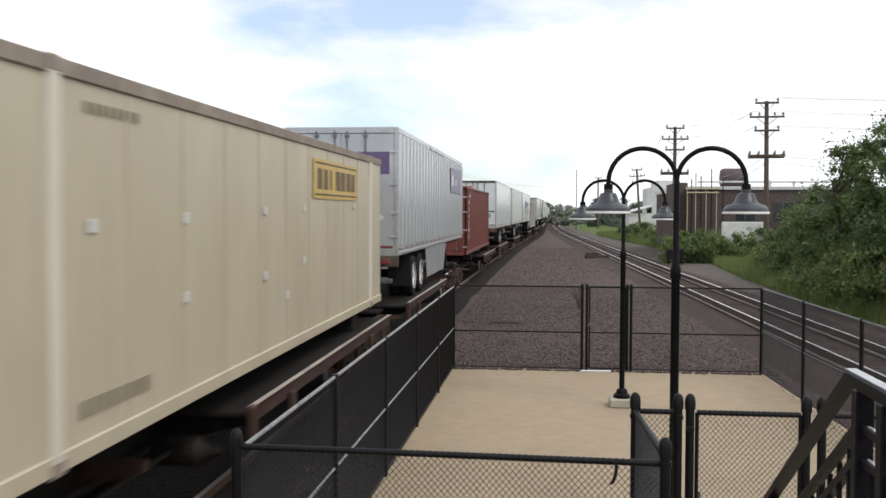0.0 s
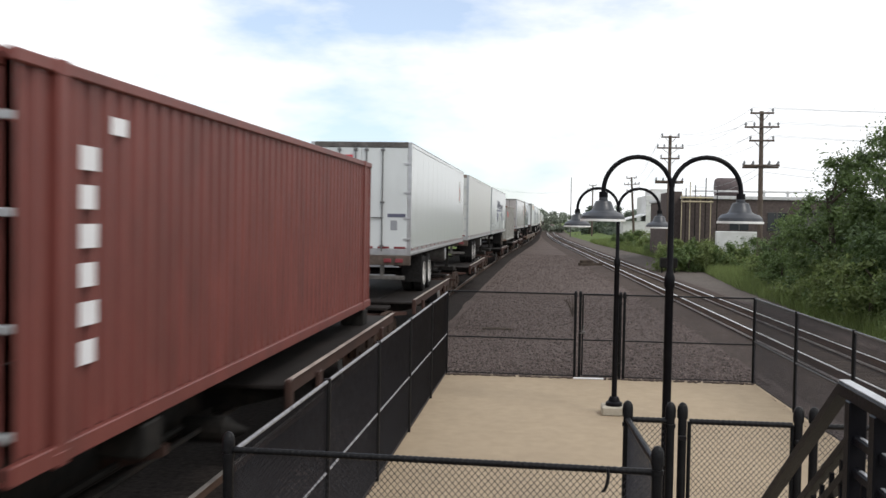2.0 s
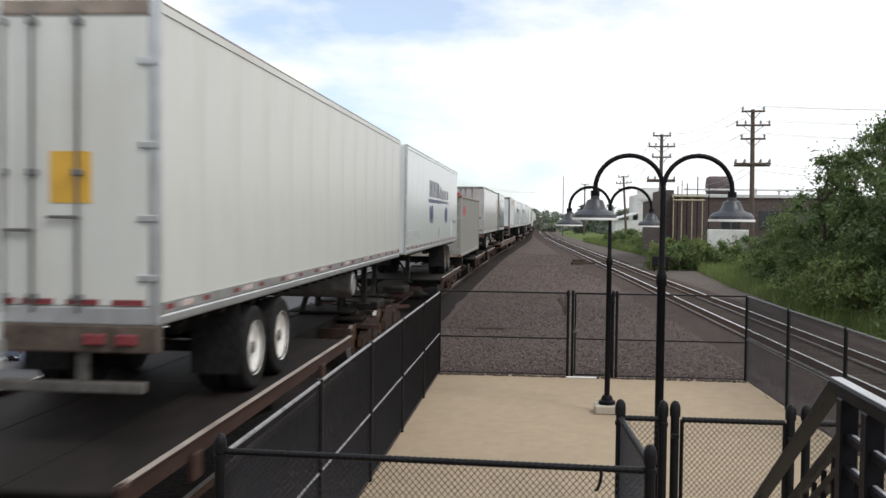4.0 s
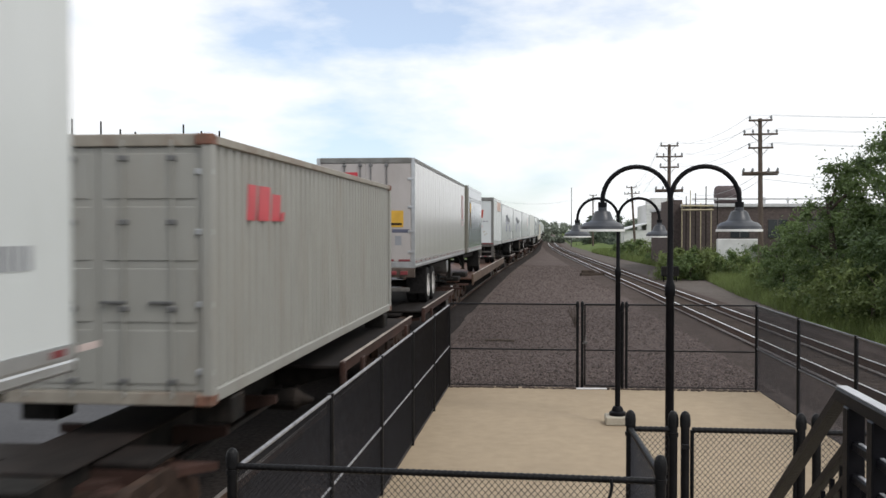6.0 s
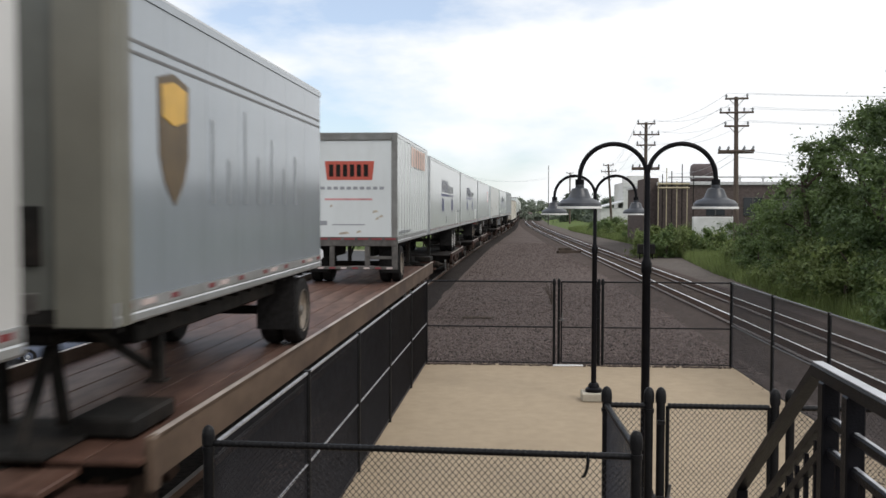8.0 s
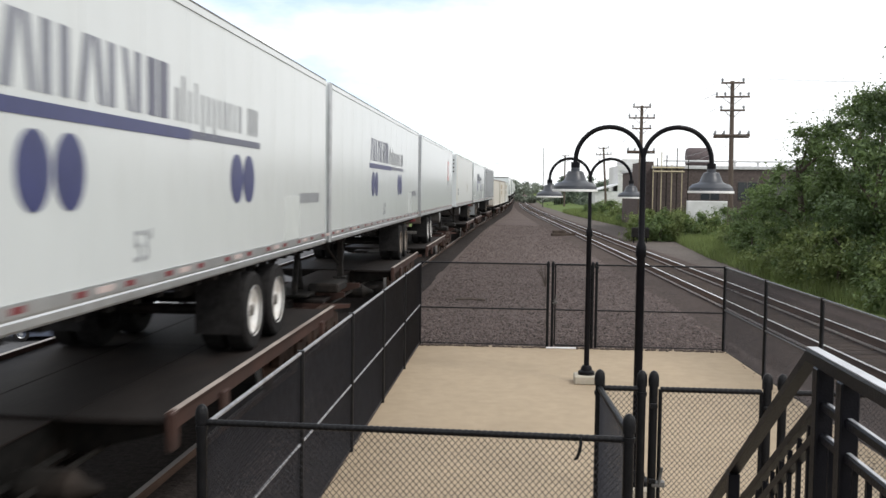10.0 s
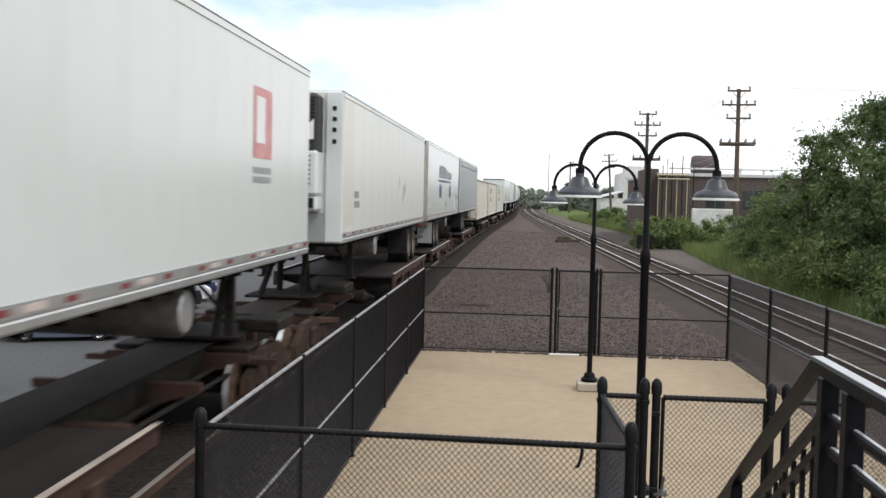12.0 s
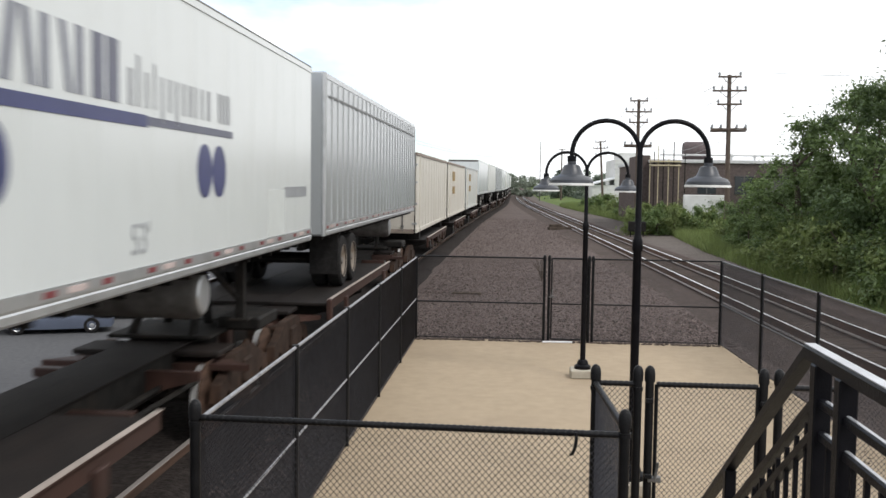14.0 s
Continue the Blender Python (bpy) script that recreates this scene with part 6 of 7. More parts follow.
# the bank by the empty track: tall trees at the back, shrubs before them
for x, y, h, r, m, n in ((11.7, 40.1, 6.1, 1.9, LEAF_A, 9000), (13.1, 38.5, 7.3, 2.1, LEAF_A, 10000), (14.6, 37.6, 9.0, 2.3, LEAF_C, 11000), (14.0, 33.9, 8.8, 2.3, LEAF_A, 10000), (15.8, 34.5, 8.2, 2.6, LEAF_C, 11000), (17.7, 32.8, 9.3, 2.8, LEAF_A, 11000),
                         (14.9, 30.7, 8.0, 2.5, LEAF_A, 10000), (18.5, 40.1, 8.1, 2.8, LEAF_C, 10000), (14.6, 44.8, 7.4, 2.3, LEAF_C, 9000), (16.8, 29.0, 7.9, 2.6, LEAF_C, 10000), (20.8, 35.6, 9.1, 3.0, LEAF_C, 9000), (15.1, 26.7, 6.4, 2.3, LEAF_A, 9000), (13.2, 30.1, 6.9, 2.1, LEAF_A, 9000), (12.5, 34.8, 7.1, 2.0, LEAF_C, 9000)):
    tree("leafy green tree on the railway bank", x, y, h, r, m, int(n * 1.5), low=.12, size=(.05, .11), clumps=52, group="bank trees")
for k in range(34):
    y = 22.5 + k * 1.12
    x = bank_edge(y) + .8 + rng.uniform(-.45, .6)
    h = rng.uniform(1.4, 2.5) if y < 46 else rng.uniform(1.0, 1.8)
    tree("bushy green shrub on the railway bank", x, y, h, h * .66, (LEAF_B, LEAF_B, LEAF_A)[k % 3], 4200, low=.05, size=(.045, .10), name="shrub", clumps=22, group="bank shrubs")
for k in range(18):
    y = 24.5 + k * 1.65
    tree("larger green shrub on the railway bank", 12.6 + rng.uniform(-.5, .7), y, rng.uniform(2.6, 4.0), 1.75, (LEAF_C, LEAF_A)[k % 2], 7000, low=.05, size=(.05, .11), name="shrub", clumps=30, group="bank shrubs")
for k in range(26):
    y = 58 + k * 3.0
    h = rng.uniform(1.2, 1.8) if y < 70 else rng.uniform(1.5, 2.4)
    tree("green hedge shrub before the factory", bank_edge(y) + rng.uniform(.5, 2.6), y, h, max(1.3, h * .75), (LEAF_A, LEAF_B)[k % 2], 3200, low=.04, size=(.06, .13), name="shrub", clumps=20, group="factory shrubs")
for k in range(12):
    tree("green hedge shrub before the factory", 9.9 + k * .4 + rng.uniform(-.25, .25), 72.4 - k * .68, rng.uniform(1.1, 1.8), 1.35, (LEAF_B, LEAF_A)[k % 2], 2600, low=.05, size=(.06, .12), name="shrub", clumps=16, group="factory shrubs")
for k in range(10):
    tree("green hedge shrub before the factory", 8.7 + k * .42 + rng.uniform(-.25, .25), 68 + (k % 3) * 1.7, rng.uniform(1.6, 2.5), 1.4, (LEAF_B, LEAF_A)[k % 2], 3000, low=.04, size=(.06, .12), name="shrub", clumps=18, group="factory shrubs")
for k in range(8):
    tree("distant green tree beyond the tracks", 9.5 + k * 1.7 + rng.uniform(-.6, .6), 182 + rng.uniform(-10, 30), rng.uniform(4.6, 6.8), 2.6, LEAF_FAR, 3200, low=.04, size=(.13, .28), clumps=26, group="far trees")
for k in range(20):
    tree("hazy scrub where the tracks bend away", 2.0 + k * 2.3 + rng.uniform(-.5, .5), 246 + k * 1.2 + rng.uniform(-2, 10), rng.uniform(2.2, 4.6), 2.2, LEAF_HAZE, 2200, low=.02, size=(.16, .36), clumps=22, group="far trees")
for k in range(24):
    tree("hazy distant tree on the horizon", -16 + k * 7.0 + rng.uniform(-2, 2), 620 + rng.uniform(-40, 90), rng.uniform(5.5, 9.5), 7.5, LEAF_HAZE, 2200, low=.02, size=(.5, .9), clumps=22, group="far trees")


def grass_tufts(n, xf, y0, y1, lo, hi):
    y = rng.uniform(y0, y1, n)
    x = xf(y) + np.abs(rng.normal(0, 1.1, n))
    h = rng.uniform(lo, hi, n)
    an = rng.uniform(0, math.pi, n)
    lean = rng.normal(0, .25, (n, 2)) * h[:, None]
    z = np.full(n, -.15) + np.clip((x - xf(y)) * .18, 0, .45)
    w = .012 + .012 * rng.uniform(0, 1, n)
    v = np.stack([np.stack([x - w * np.cos(an), y - w * np.sin(an), z], 1), np.stack([x + w * np.cos(an), y + w * np.sin(an), z], 1),
                  np.stack([x + lean[:, 0], y + lean[:, 1], z + h], 1)], 1).reshape(-1, 3)
    return v, np.arange(n * 3).reshape(-1, 3)


v, f = grass_tufts(36000, lambda y: np.interp(y, (20, 38, 52, 75, 100, 140, 200), (10.6, 9.9, 10.0, 11.2, 9.7, 7.2, 5.4)), 20, 150, .18, .7)
solid("tall_grass", soup("tall_grass", v, f, LEAF_B), LEAF_B, "tall yellow-green grass along the bank", "grass", "stuff")
weed = Geo()
for k in range(14):
    a, r0 = rng.uniform(0, 6.28), rng.uniform(.08, .34)
    weed.tube([(0, 0, 0), (r0 * .4 * math.cos(a), r0 * .4 * math.sin(a), .35), (r0 * math.cos(a), r0 * math.sin(a), rng.uniform(.5, .85))], .012, 4)
wd = solid("dry_weed", weed, BARK, "dry brown weed stalks growing in the gravel", "weed", "stuff")
wd.matrix_basis = pose(1.26, 34.6, -.17)
st = solid("stick", Geo().tube([(-.45, 0, .04), (0, .03, .05), (.45, -.02, .04)], .035, 6), BARK, "weathered stick lying on the gravel", "stick")
st.matrix_basis = pose(-1.14, 29.9, -.17)
wp = solid("white_scrap", Geo().box(-.42, .22, -.03, .03, 0, .035, .012), WHITE_VINYL, "white plastic scrap under the far gate", "scrap")
wp.matrix_basis = pose(1.32, FAR_Y - .12, PATIO, 0, 0, 3)
jk = solid("scrap_timber", Geo().box(-.9, .9, -.2, .2, 0, .22, .03).box(-.8, .2, -.12, .14, .22, .42, .03), TIE, "dark discarded timbers beside the empty track", "timber")
jk.matrix_basis = pose(3.6, 74, -.17, 0, 0, 20)
eq = thing("track_box", "dark trackside equipment box on short legs", "equipment box", at=(8.3, 66, -.17))
part("cabinet", Geo().box(-.55, .55, -.35, .35, .35, 1.0, .04), DARK_STEEL, eq)
part("leg", Geo().box(-.45, -.38, -.05, .05, 0, .35), DARK_STEEL, eq)
part("leg", Geo().box(.38, .45, -.05, .05, 0, .35), DARK_STEEL, eq)

# ---- factory ----
fa = thing("factory", "low dull-brick factory with rooftop tank and pipework", "factory", at=(-.17, .08, -.05))
fa.scale = (.735, .735, .714)
part("wall", Geo().box(14.2, 46, 100, 132, -.2, 6.9), BRICK, fa)
part("end_block", Geo().box(13.2, 14.19, 102, 112, -.2, 7.7), BRICK, fa)
part("coping", Geo().box(14.0, 46.2, 99.8, 132.2, 6.9, 7.25, .04), ROOF_LINE, fa)
for x in (18.6, 22.2, 26.0, 30.0, 34.0):
    w = part("window", Geo().box(x, x + 1.8, 99.93, 99.99, 3.8, 5.6), WINDOW, fa)
    part("frame", Geo().box(x - .08, x + 1.88, 99.90, 99.925, 5.6, 5.7).box(x + .85, x + .95, 99.90, 99.925, 3.8, 5.6), DARK_METAL, w)
tk = part("roof_tank", Geo().lathe([(.05, -1.3), (.9, -1.25), (1.05, -1.0), (1.05, 1.0), (.9, 1.25), (.05, 1.3)], 20, origin=(19.0, 104, 8.2), axis='x'), RUST_TANK, fa, "rusty rooftop tank", smooth=True)
part("tank_leg", Geo().box(17.9, 18.1, 103.6, 104.4, 7.25, 7.7).box(19.8, 20.0, 103.6, 104.4, 7.25, 7.7), DARK_STEEL, fa)
part("roof_pipe", Geo().tube([(15, 101, 7.75), (28, 101, 7.75), (28.4, 101, 8.2), (29.0, 101, 8.25), (29.4, 101, 7.75), (36, 101, 7.75)], .09, 8), ROOF_LINE, fa)
for x, z1 in ((13.8, 7.4), (14.2, 8.0), (14.6, 8.6), (15.1, 8.3), (15.6, 7.3), (16.1, 9.0), (16.6, 6.8), (17.2, 7.9)):
    part("pipe", Geo().tube([(x, 99.2, -.1), (x, 99.2, z1)], .05, 8), PIPE_TAN if x not in (14.2, 15.1, 16.1, 17.2) else DARK_STEEL, fa)
for z in (6.6, 7.0):
    part("pipe", Geo().tube([(13.7, 99.0, z), (16.8, 99.0, z)], .08, 8), PIPE_TAN, fa)
part("shed", Geo().box(24.8, 29, 94, 99.5, -.2, 5.6, .05), DARK_METAL, fa)
part("shed_roof", Geo().box(24.6, 29.2, 93.8, 99.7, 5.61, 5.85, .03), DARK_METAL, fa)
for k in range(6):
    part("roof_vent", Geo().lathe([(.12, 0), (.12, .5), (.25, .55), (.25, .7), (.05, .85)], 10, origin=(20.5 + k * 2.6, 105 + k, 7.25)), ROOF_LINE, fa)
wb = solid("storage_wall", Geo().box(12.0, 14.9, 70.2, 70.6, -.2, 2.6, .04), PALE_WALL, "pale rendered yard wall behind the bushes", "wall")
wh = thing("white_building", "white industrial building beyond the track", "building", at=(-.4, 0, -.04))
wh.scale = (.974, .974, .754)
part("wall", Geo().box(15.4, 20.4, 150, 165, -.2, 9.2, .05), PALE_WALL, wh)
part("upper_storey", Geo().box(16.2, 19.6, 151, 160, 9.21, 10.5, .05), PALE_WALL, wh)
for z in (7.2, 8.2):
    part("band", Geo().box(15.35, 20.45, 149.94, 149.99, z, z + .18), ROOF_LINE, wh)
part("lean_to_roof", Geo().prism([(11.8, 4.2), (15.38, 5.4), (15.38, 5.7), (11.8, 4.45)], 'y', 149, 158), WHITE_VINYL, wh)
part("lean_to_wall", Geo().box(12.1, 15.37, 149.5, 157, -.2, 4.2), PALE_WALL, wh)
part("window", Geo().box(17.4, 18.6, 149.93, 149.985, 4.6, 6.2), WINDOW, wh)


# ---- poles and wires ----
def crossarm(pl, z, w, brace=True, y=-.13):
    a = part("crossarm", Geo().box(-w / 2, w / 2, y - .05, y + .05, z - .055, z + .055, .01), TIMBER, pl)
    if brace:
        part("brace", Geo().tube([(-w * .3, y, z - .04), (0, y + .02, z - .48)], .02, 5).tube([(w * .3, y, z - .04), (0, y + .02, z - .48)], .02, 5), TIMBER, a)
    for x in (-w / 2 + .07, -w * .22, w * .22, w / 2 - .07) if w > 1.7 else (-w / 2 + .07, w / 2 - .07):
        part("insulator", Geo().lathe([(.03, 0), (.04, .05), (.09, .065), (.05, .105), (.08, .13), (.04, .19), (.025, .225)], 8, origin=(x, y, z + .055)), INSULATOR, a)


def utility_pole(x, y, top, arms, low=None, lean=0.0, foot=0.0):
    pl = thing("utility_pole", "weathered wooden utility pole with crossarms", "utility pole", "utility poles", at=(x, y, foot - .3))
    pl.rotation_euler.y = radians(lean)
    H = top - foot + .3
    part("pole", Geo().lathe([(.17, 0), (.14, H * .5), (.11, H)], 10), TIMBER, pl)
    for z, w in arms:
        crossarm(pl, H - z, w)
    if low:
        crossarm(pl, H - low, 2.0, False)
        crossarm(pl, H - low - .1, 2.0, False, .13)
    return pl


def wire(a, b, sag, r=.009):
    a, b = Vector(a), Vector(b)
    pts = [a.lerp(b, k / 14) - Vector((0, 0, 4 * sag * (k / 14) * (1 - k / 14))) for k in range(15)]
    return solid("overhead_wire", Geo().tube(pts, r, 4), WIRE, "thin grey overhead wire between poles", "wire", group="overhead wires")


ARMS = ((.12, 1.3), (.90, 1.9), (1.66, 1.38))
P1, P2, P3 = (12.30, 57.4, 9.5), (9.05, 73.0, 9.4), (11.2, 124.5, 8.6)
utility_pole(*P1, ARMS, 3.05, -.6)
utility_pole(*P2, ARMS, 3.3)
utility_pole(*P3, ARMS, None, -3.6)
utility_pole(8.6, 183, 9.6, ARMS[:2])
mast = solid("signal_mast", Geo().lathe([(.10, -.2), (.06, 11.4)], 8), FRAME_GREY, "tall thin grey mast beside the tracks", "mast")
mast.matrix_basis = pose(5.0, 195, 0)
for px in (-12.0,):
    utility_pole(px, 110, 8.0, ((.2, 1.8),), foot=LOT_Z)
for sx, dz in ((-.58, 0), (.58, 0), (-.88, -.78), (.88, -.78), (-.62, -1.54), (.62, -1.54)):
    wire((P1[0] + sx, P1[1], P1[2] + dz + .2), (P2[0] + sx, P2[1], P2[2] + dz + .2), .7)
    wire((P2[0] + sx, P2[1], P2[2] + dz + .2), (P3[0] + sx, P3[1], P3[2] + dz + .2), .9)
    wire((P1[0] + sx, P1[1], P1[2] + dz + .2), (P1[0] + sx + 26, P1[1] - 18, P1[2] + dz - .6), .7)
for dz in (-3.0, -3.4):
    wire((P1[0], P1[1], P1[2] + dz), (P2[0], P2[1], P2[2] + dz), 1.0, .012)
    wire((P1[0], P1[1], P1[2] + dz), (P1[0] + 26, P1[1] - 18, P1[2] + dz - 1), .9, .012)
for sx in (-.6, .6):
    wire((-12 + sx, 110, 8.0), (5 + sx, 195, 9.0), 1.3, .012)
    wire((-12 + sx, 110, 8.0), (-40 + sx, 96, 7.6), .8, .012)

# ---- car park beyond the train ----
solid("parking_lot", Geo().box(-170, -10.3, -60, 140, LOT_Z - .3, LOT_Z), ASPHALT, "grey asphalt car park beyond the train", "car park", "structure")
solid("lawn", Geo().box(-260, -10.3, 140.01, 330, LOT_Z - .3, LOT_Z + .08), GRASS, "mown green lawn beyond the car park", "lawn", "structure")
kerb = solid("kerb", Geo().box(-170, -10.3, 139.8, 140.0, LOT_Z - .1, LOT_Z + .15, .02), CONCRETE_GREY, "pale concrete kerb round the car park", "kerb", "structure")
stripe = Geo().box(-.06, .06, 0, 5.2, LOT_Z + .001, LOT_Z + .005).mesh("bay_line", WHITE_LINE)
pl_ = thing("bay_markings", "faded white parking bay lines on asphalt", "road marking", kind="structure")
for row_y in (50, 84):
    for k in range(14):
        b_ = part("bay_line", stripe, WHITE_LINE, pl_)
        b_.location = (-12.5 - k * 2.7 - row_y * .12, row_y, 0)
        b_.rotation_euler.z = radians(14)
long_line = part("edge_line", Geo().box(-.07, .07, 0, 50, LOT_Z + .001, LOT_Z + .005), WHITE_LINE, pl_)
long_line.location, long_line.rotation_euler.z = (-38.7, 86.5, 0), radians(5.5)
v, f = leaf_cloud([(-165 + k * 1.2, 141.4, LOT_Z + .5) for k in range(128)], [.8] * 128, 12000, .08, .16, .7)
solid("hedge", soup("hedge", v, f, LEAF_A), LEAF_A, "low clipped green hedge along the car park", "hedge", "stuff")


CAR_PAINTS = {"silver": mat("silver_car_paint", (0.42, 0.43, 0.44), 0.25, 0.4, var=.04), "slate blue": mat("slate_blue_car_paint", (0.12, 0.14, 0.19), 0.22, 0.3, var=.05), "white": mat("white_car_paint", (0.72, 0.73, 0.73), 0.22, var=.03),
              "dark": mat("black_car_paint", (0.02, 0.02, 0.025), 0.2, var=.05), "beige": mat("beige_car_paint", (0.34, 0.31, 0.26), 0.25, 0.3, var=.04), "purple": mat("dark_purple_car_paint", (0.045, 0.03, 0.06), 0.22, 0.2, var=.05), "navy": mat("navy_car_paint", (0.03, 0.035, 0.09), 0.22, 0.2, var=.05)}
car_tyre = Geo().lathe([(.18, -.1), (.29, -.1), (.32, -.06), (.32, .06), (.29, .1), (.18, .1), (.17, 0), (.18, -.1)], 16, axis='x', cap=False).mesh("tyre", RUBBER, True)
car_rim = Geo().lathe([(.02, .09), (.07, .085), (.15, .06), (.2, .095), (.19, 0)], 16, axis='x').mesh("rim", ALU, True)


def loft(sections):
    """sections: (y, half width at the bottom, half width at the top, z bottom, z top)."""
    v, f = [], []
    for y, w0, w1, z0, z1 in sections:
        v += [(-w0, y, z0), (-w0 * 1.02, y, z0 + (z1 - z0) * .5), (-w1, y, z1 - .02), (-w1 * .9, y, z1), (w1 * .9, y, z1), (w1, y, z1 - .02), (w0 * 1.02, y, z0 + (z1 - z0) * .5), (w0, y, z0)]
    n = 8
    for i in range(len(sections) - 1):
        f += [(i * n + k, i * n + (k + 1) % n, (i + 1) * n + (k + 1) % n, (i + 1) * n + k) for k in range(n)]
    f += [tuple(range(n - 1, -1, -1)), tuple(range(len(v) - n, len(v)))]
    return Geo().add(v, f)


def car(kind, paint, x, y, turn):
    c = thing("parked_car", f"{paint} {kind} parked in the car park", "car", "parked cars", at=(x, y, LOT_Z))
    c.rotation_euler.z = radians(turn)
    m = CAR_PAINTS[paint]
    if kind == "sedan":
        body = [(-2.25, .70, .62, .38, .62), (-2.15, .82, .74, .24, .80), (-1.3, .88, .80, .20, .90), (0, .89, .82, .19, .92), (1.35, .88, .80, .20, .95), (2.1, .82, .72, .26, .92), (2.28, .72, .64, .38, .72)]
        cab = [(-1.25, .78, .70, .86, .93), (-.45, .80, .60, .86, 1.40), (.35, .80, .60, .86, 1.43), (.95, .80, .60, .86, 1.36), (1.65, .76, .68, .86, .96)]
        roof = [(-.42, .60, .56, 1.385, 1.415), (.35, .60, .57, 1.415, 1.445), (.93, .60, .55, 1.35, 1.375)]
    else:
        body = [(-2.3, .72, .66, .42, .78), (-2.2, .86, .78, .28, .98), (-1.3, .92, .86, .24, 1.06), (1.9, .92, .86, .24, 1.08), (2.25, .88, .80, .3, 1.06), (2.33, .8, .72, .42, .9)]
        cab = [(-1.35, .84, .76, 1.02, 1.08), (-.55, .86, .68, 1.02, 1.68), (1.7, .86, .70, 1.02, 1.70), (2.18, .84, .74, 1.02, 1.12)]
        roof = [(-.55, .67, .62, 1.665, 1.70), (.5, .68, .64, 1.69, 1.74), (1.72, .69, .62, 1.685, 1.72)]
    part("body", loft(body), m, c, smooth=True)
    part("glazing", loft(cab), GLASS_DARK, c, "dark glazing", smooth=True)
    part("roof", loft(roof), m, c, smooth=True)
    for sy in (-1.38, 1.38):
        for s in (1, -1):
            w = part("wheel", car_tyre, RUBBER, c)
            w.location, w.rotation_euler.z = (s * .80, sy, .32), (0 if s > 0 else math.pi)
            part("rim", car_rim, ALU, w)
    for s in (1, -1):
        part("headlight", Geo().box(s * .62 - .16, s * .62 + .16, -2.24, -2.12, .60, .74, .03), LAMP_LENS, c)
        part("tail_light", Geo().box(s * .66 - .12, s * .66 + .12, 2.16, 2.27, .66, .84, .03), TAPE_RED, c)
        part("door_mirror", Geo().box(s * .98 - .09, s * .98 + .09, -.72, -.58, .95, 1.08, .03), m, c)
    return c


for spec in (("sedan", "slate blue", -18.2, 38.6, 112), ("suv", "slate blue", -20.4, 40.6, 114), ("suv", "white", -18.0, 42.8, 114), ("sedan", "silver", -18.3, 46.1, 114), ("suv", "dark", -18.5, 49.4, 116), ("sedan", "white", -19.0, 52.7, 116), ("sedan", "navy", -19.7, 55.9, 116),
             ("sedan", "purple", -30.6, 59.0, 116), ("sedan", "beige", -32.7, 66.8, 116), ("suv", "dark", -33.8, 63.1, 116), ("sedan", "slate blue", -43.1, 98.0, 116), ("sedan", "dark", -56.4, 110.4, 120), ("suv", "dark", -57.4, 133.1, 110), ("sedan", "silver", -49.7, 131.4, 110)):
    car(*spec)
lp = thing("car_park_lamp", "dark steel car park lamp with several heads", "lamp", at=(-51.0, 139.0, LOT_Z))
part("pole", Geo().lathe([(.12, 0), (.08, 8.9)], 10), DARK_STEEL, lp)
part("footing", Geo().lathe([(.3, -.02), (.3, .5)], 12), CONCRETE_GREY, lp)
for s in (-1, 1):
    part("lamp_arm", Geo().tube([(0, 0, 8.8), (s * 1.0, 0, 8.85)], .04, 6), DARK_STEEL, lp)
    part("lamp_head", Geo().box(s * .95 - .3, s * .95 + .3, -.2, .2, 8.78, 8.96, .04), DARK_STEEL, lp)
tree("small round-headed tree on the lawn", -77, 143.5, 8.2, 3.4, LEAF_A, 5200, low=.25, size=(.16, .32), z0=LOT_Z)
for k in range(22):
    tree("tall dark tree in the wood behind the houses", -150 + k * 4.6 + rng.uniform(-1, 1), 200 + rng.uniform(-8, 10), rng.uniform(18.0, 21.0), 8.0, LEAF_C, 9500, low=.02, size=(.45, .85), z0=LOT_Z, clumps=40, group="wood")
for k in range(7):
    tree("rounded shrub near the houses", -68 + k * 3.3 + rng.uniform(-.6, .6), 143 + rng.uniform(-2, 2), rng.uniform(2.8, 5.2), 2.6, (LEAF_C, LEAF_B)[k % 2], 1500, low=.04, size=(.14, .28), z0=LOT_Z, name="shrub", clumps=16, group="garden shrubs")


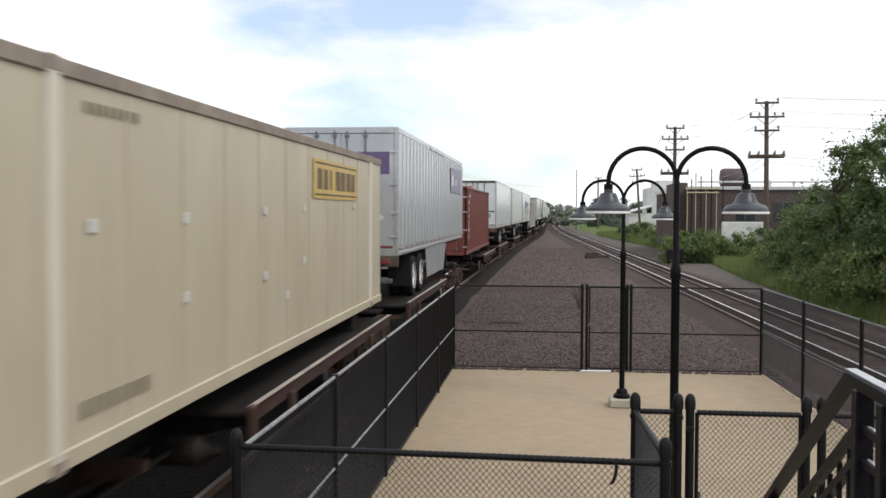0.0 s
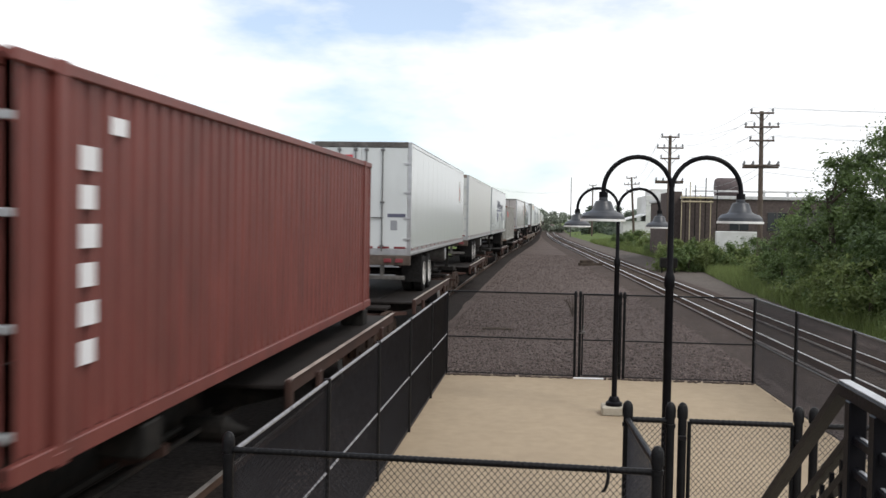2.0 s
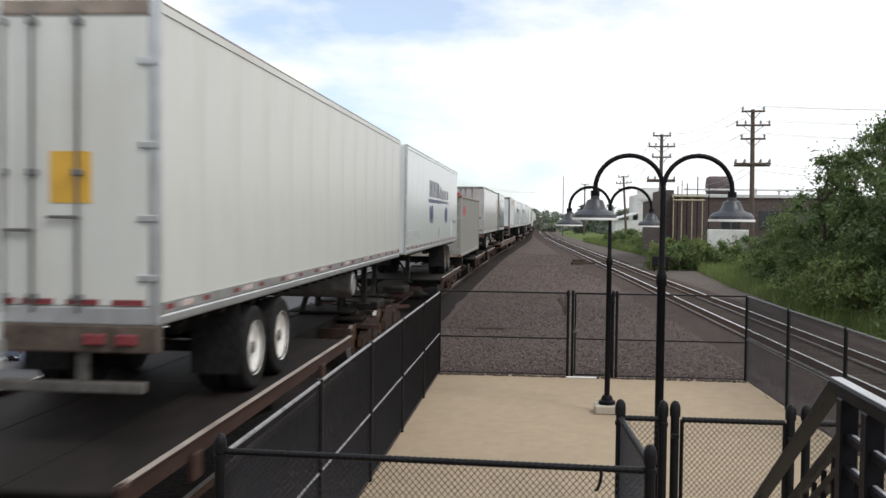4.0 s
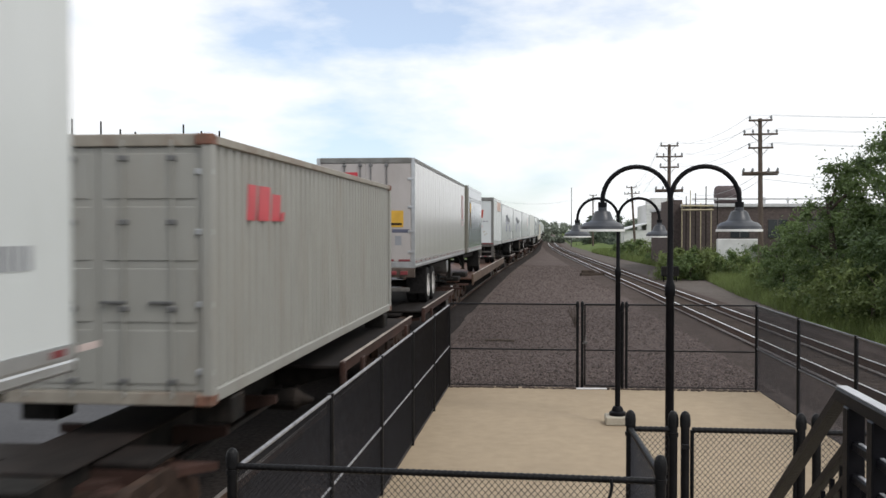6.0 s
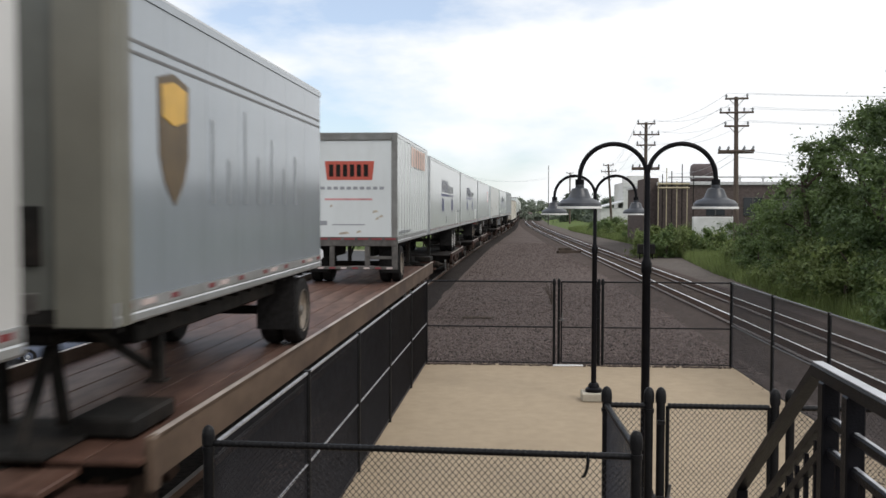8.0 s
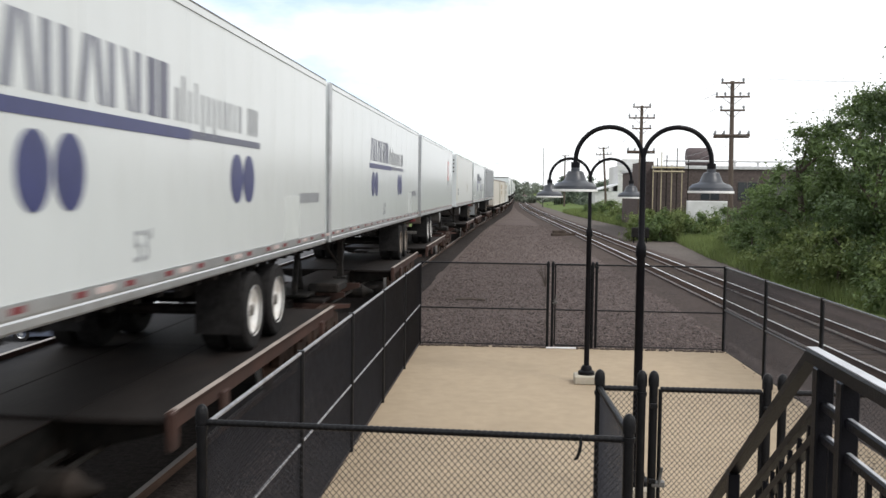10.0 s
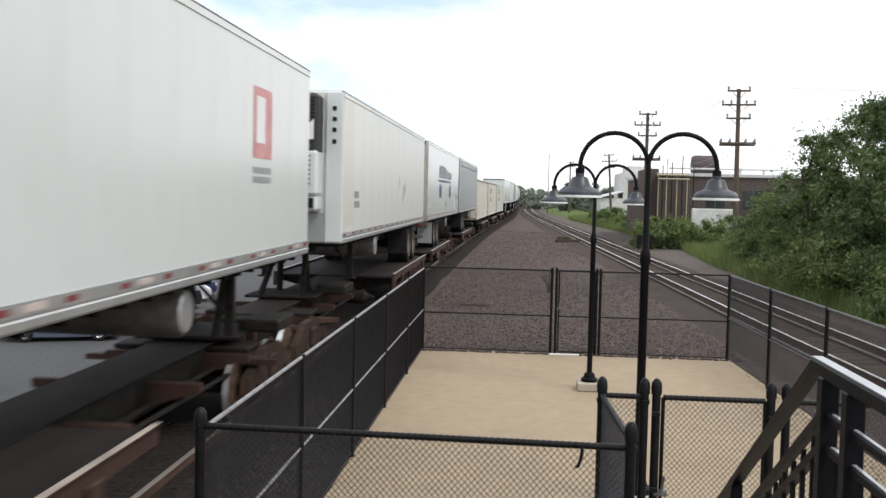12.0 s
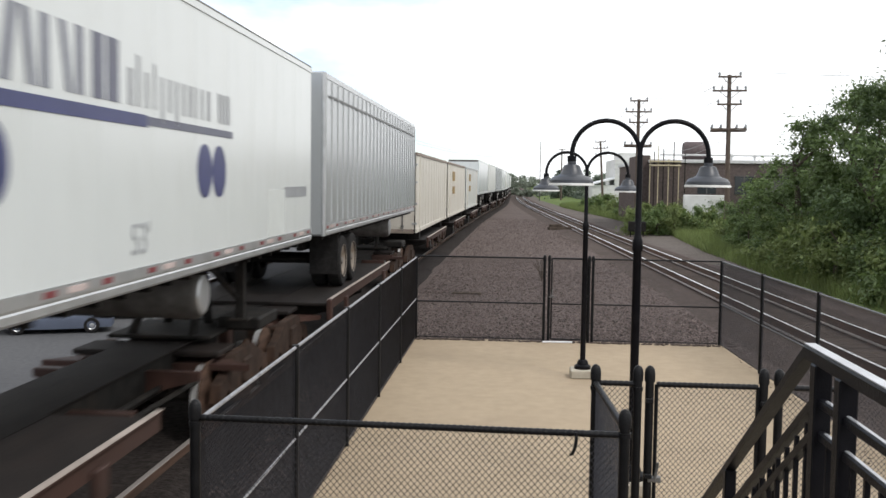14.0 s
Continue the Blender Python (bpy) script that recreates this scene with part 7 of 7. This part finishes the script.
def house(x0, x1, y0, y1, h, rise, label):
    ho = thing("house", label, "house", "houses", at=(x0, y0, LOT_Z + .05))
    W_, D_ = x1 - x0, y1 - y0
    part("wall", Geo().box(0, W_, 0, D_, -.1, h), SIDING, ho)
    part("gable", Geo().prism([(0, h), (D_, h), (D_ / 2, h + rise)], 'x', .05, W_ - .05), SIDING, ho)
    part("roof", Geo().prism([(-.5, h - .25), (D_ / 2, h + rise + .05), (D_ + .5, h - .25), (D_ + .5, h - .02), (D_ / 2, h + rise + .32), (-.5, h - .02)], 'x', -.4, W_ + .4), ROOF_SHINGLE, ho)
    for x in np.arange(1.2, W_ - 1.2, 2.4):
        for z in (1.0, 3.9, 6.6) if h > 8 else (1.0, 3.6):
            w = part("window", Geo().box(x, x + 1.0, -.06, -.01, z, z + 1.45), WINDOW, ho)
            part("frame", Geo().box(x - .1, x + 1.1, -.09, -.062, z + 1.45, z + 1.58).box(x - .1, x + 1.1, -.09, -.062, z - .12, z), WHITE_VINYL, w)
    for cx in (W_ * .38, W_ * .62):
        part("chimney", Geo().box(cx - .5, cx + .5, D_ / 2 - .4, D_ / 2 + .4, h + rise * .6, h + rise + 2.0, .04), SIDING, ho)
    return ho


tree("round tree standing beyond the train", -17.0, 205, 9.4, 2.4, LEAF_C, 3500, low=.2, size=(.2, .4), z0=LOT_Z, clumps=24)
tree("slender tree standing beyond the train", -22.0, 190, 9.8, 1.8, LEAF_C, 2200, low=.3, size=(.2, .4), z0=LOT_Z, clumps=16)
for k in range(9):
    tree("leafy tree before the houses", -122 + k * 5.8 + rng.uniform(-1, 1), 157 + rng.uniform(-4, 5), rng.uniform(8.0, 11.8), 4.2, (LEAF_C, LEAF_A)[k % 2], 2600, low=.1, size=(.2, .4), z0=LOT_Z, clumps=24, group="garden trees")
tree("rounded dark-green tree before the house", -56.8, 143.8, 6.2, 4.3, LEAF_C, 6500, low=.03, size=(.14, .3), z0=LOT_Z, clumps=40)
tree("yellow-green shrub before the house", -61.6, 142.6, 3.2, 2.0, LEAF_B, 2600, low=.03, size=(.12, .24), z0=LOT_Z, name="shrub", clumps=20)
house(-67.2, -58.0, 150, 160, 7.6, 3.9, "three-storey beige house with a grey shingle roof")
house(-106, -87, 173, 181, 6.8, 2.5, "pale row house behind the trees")
house(-57.4, -47.0, 163, 172, 8.2, 3.4, "three-storey beige house with a grey shingle roof")
house(-46.4, -34.0, 166, 175, 8.2, 3.4, "three-storey beige house with a grey shingle roof")
net = Geo().lathe([(.38, -.2), (.24, 36)], 8).mesh("net_pole", DARK_STEEL)
for ang, hh in ((-.516, 1.0), (-.483, .98), (-.461, .92), (-.444, .90), (-.449, .80), (-.427, .86), (-.531, .76), (-.555, 1.05), (-.39, .95), (-.37, .9), (-.35, .9)):
    p = solid("net_pole", net, DARK_STEEL, "tall dark net pole standing behind the wood", "pole", group="net poles")
    p.matrix_basis = pose(ang * 240, 250, -3)
    p.scale.z = hh * .98


def motions():
    for ob, y0, length in MOVING:
        walk(ob, train_rows(ob, y0, length))


motions()
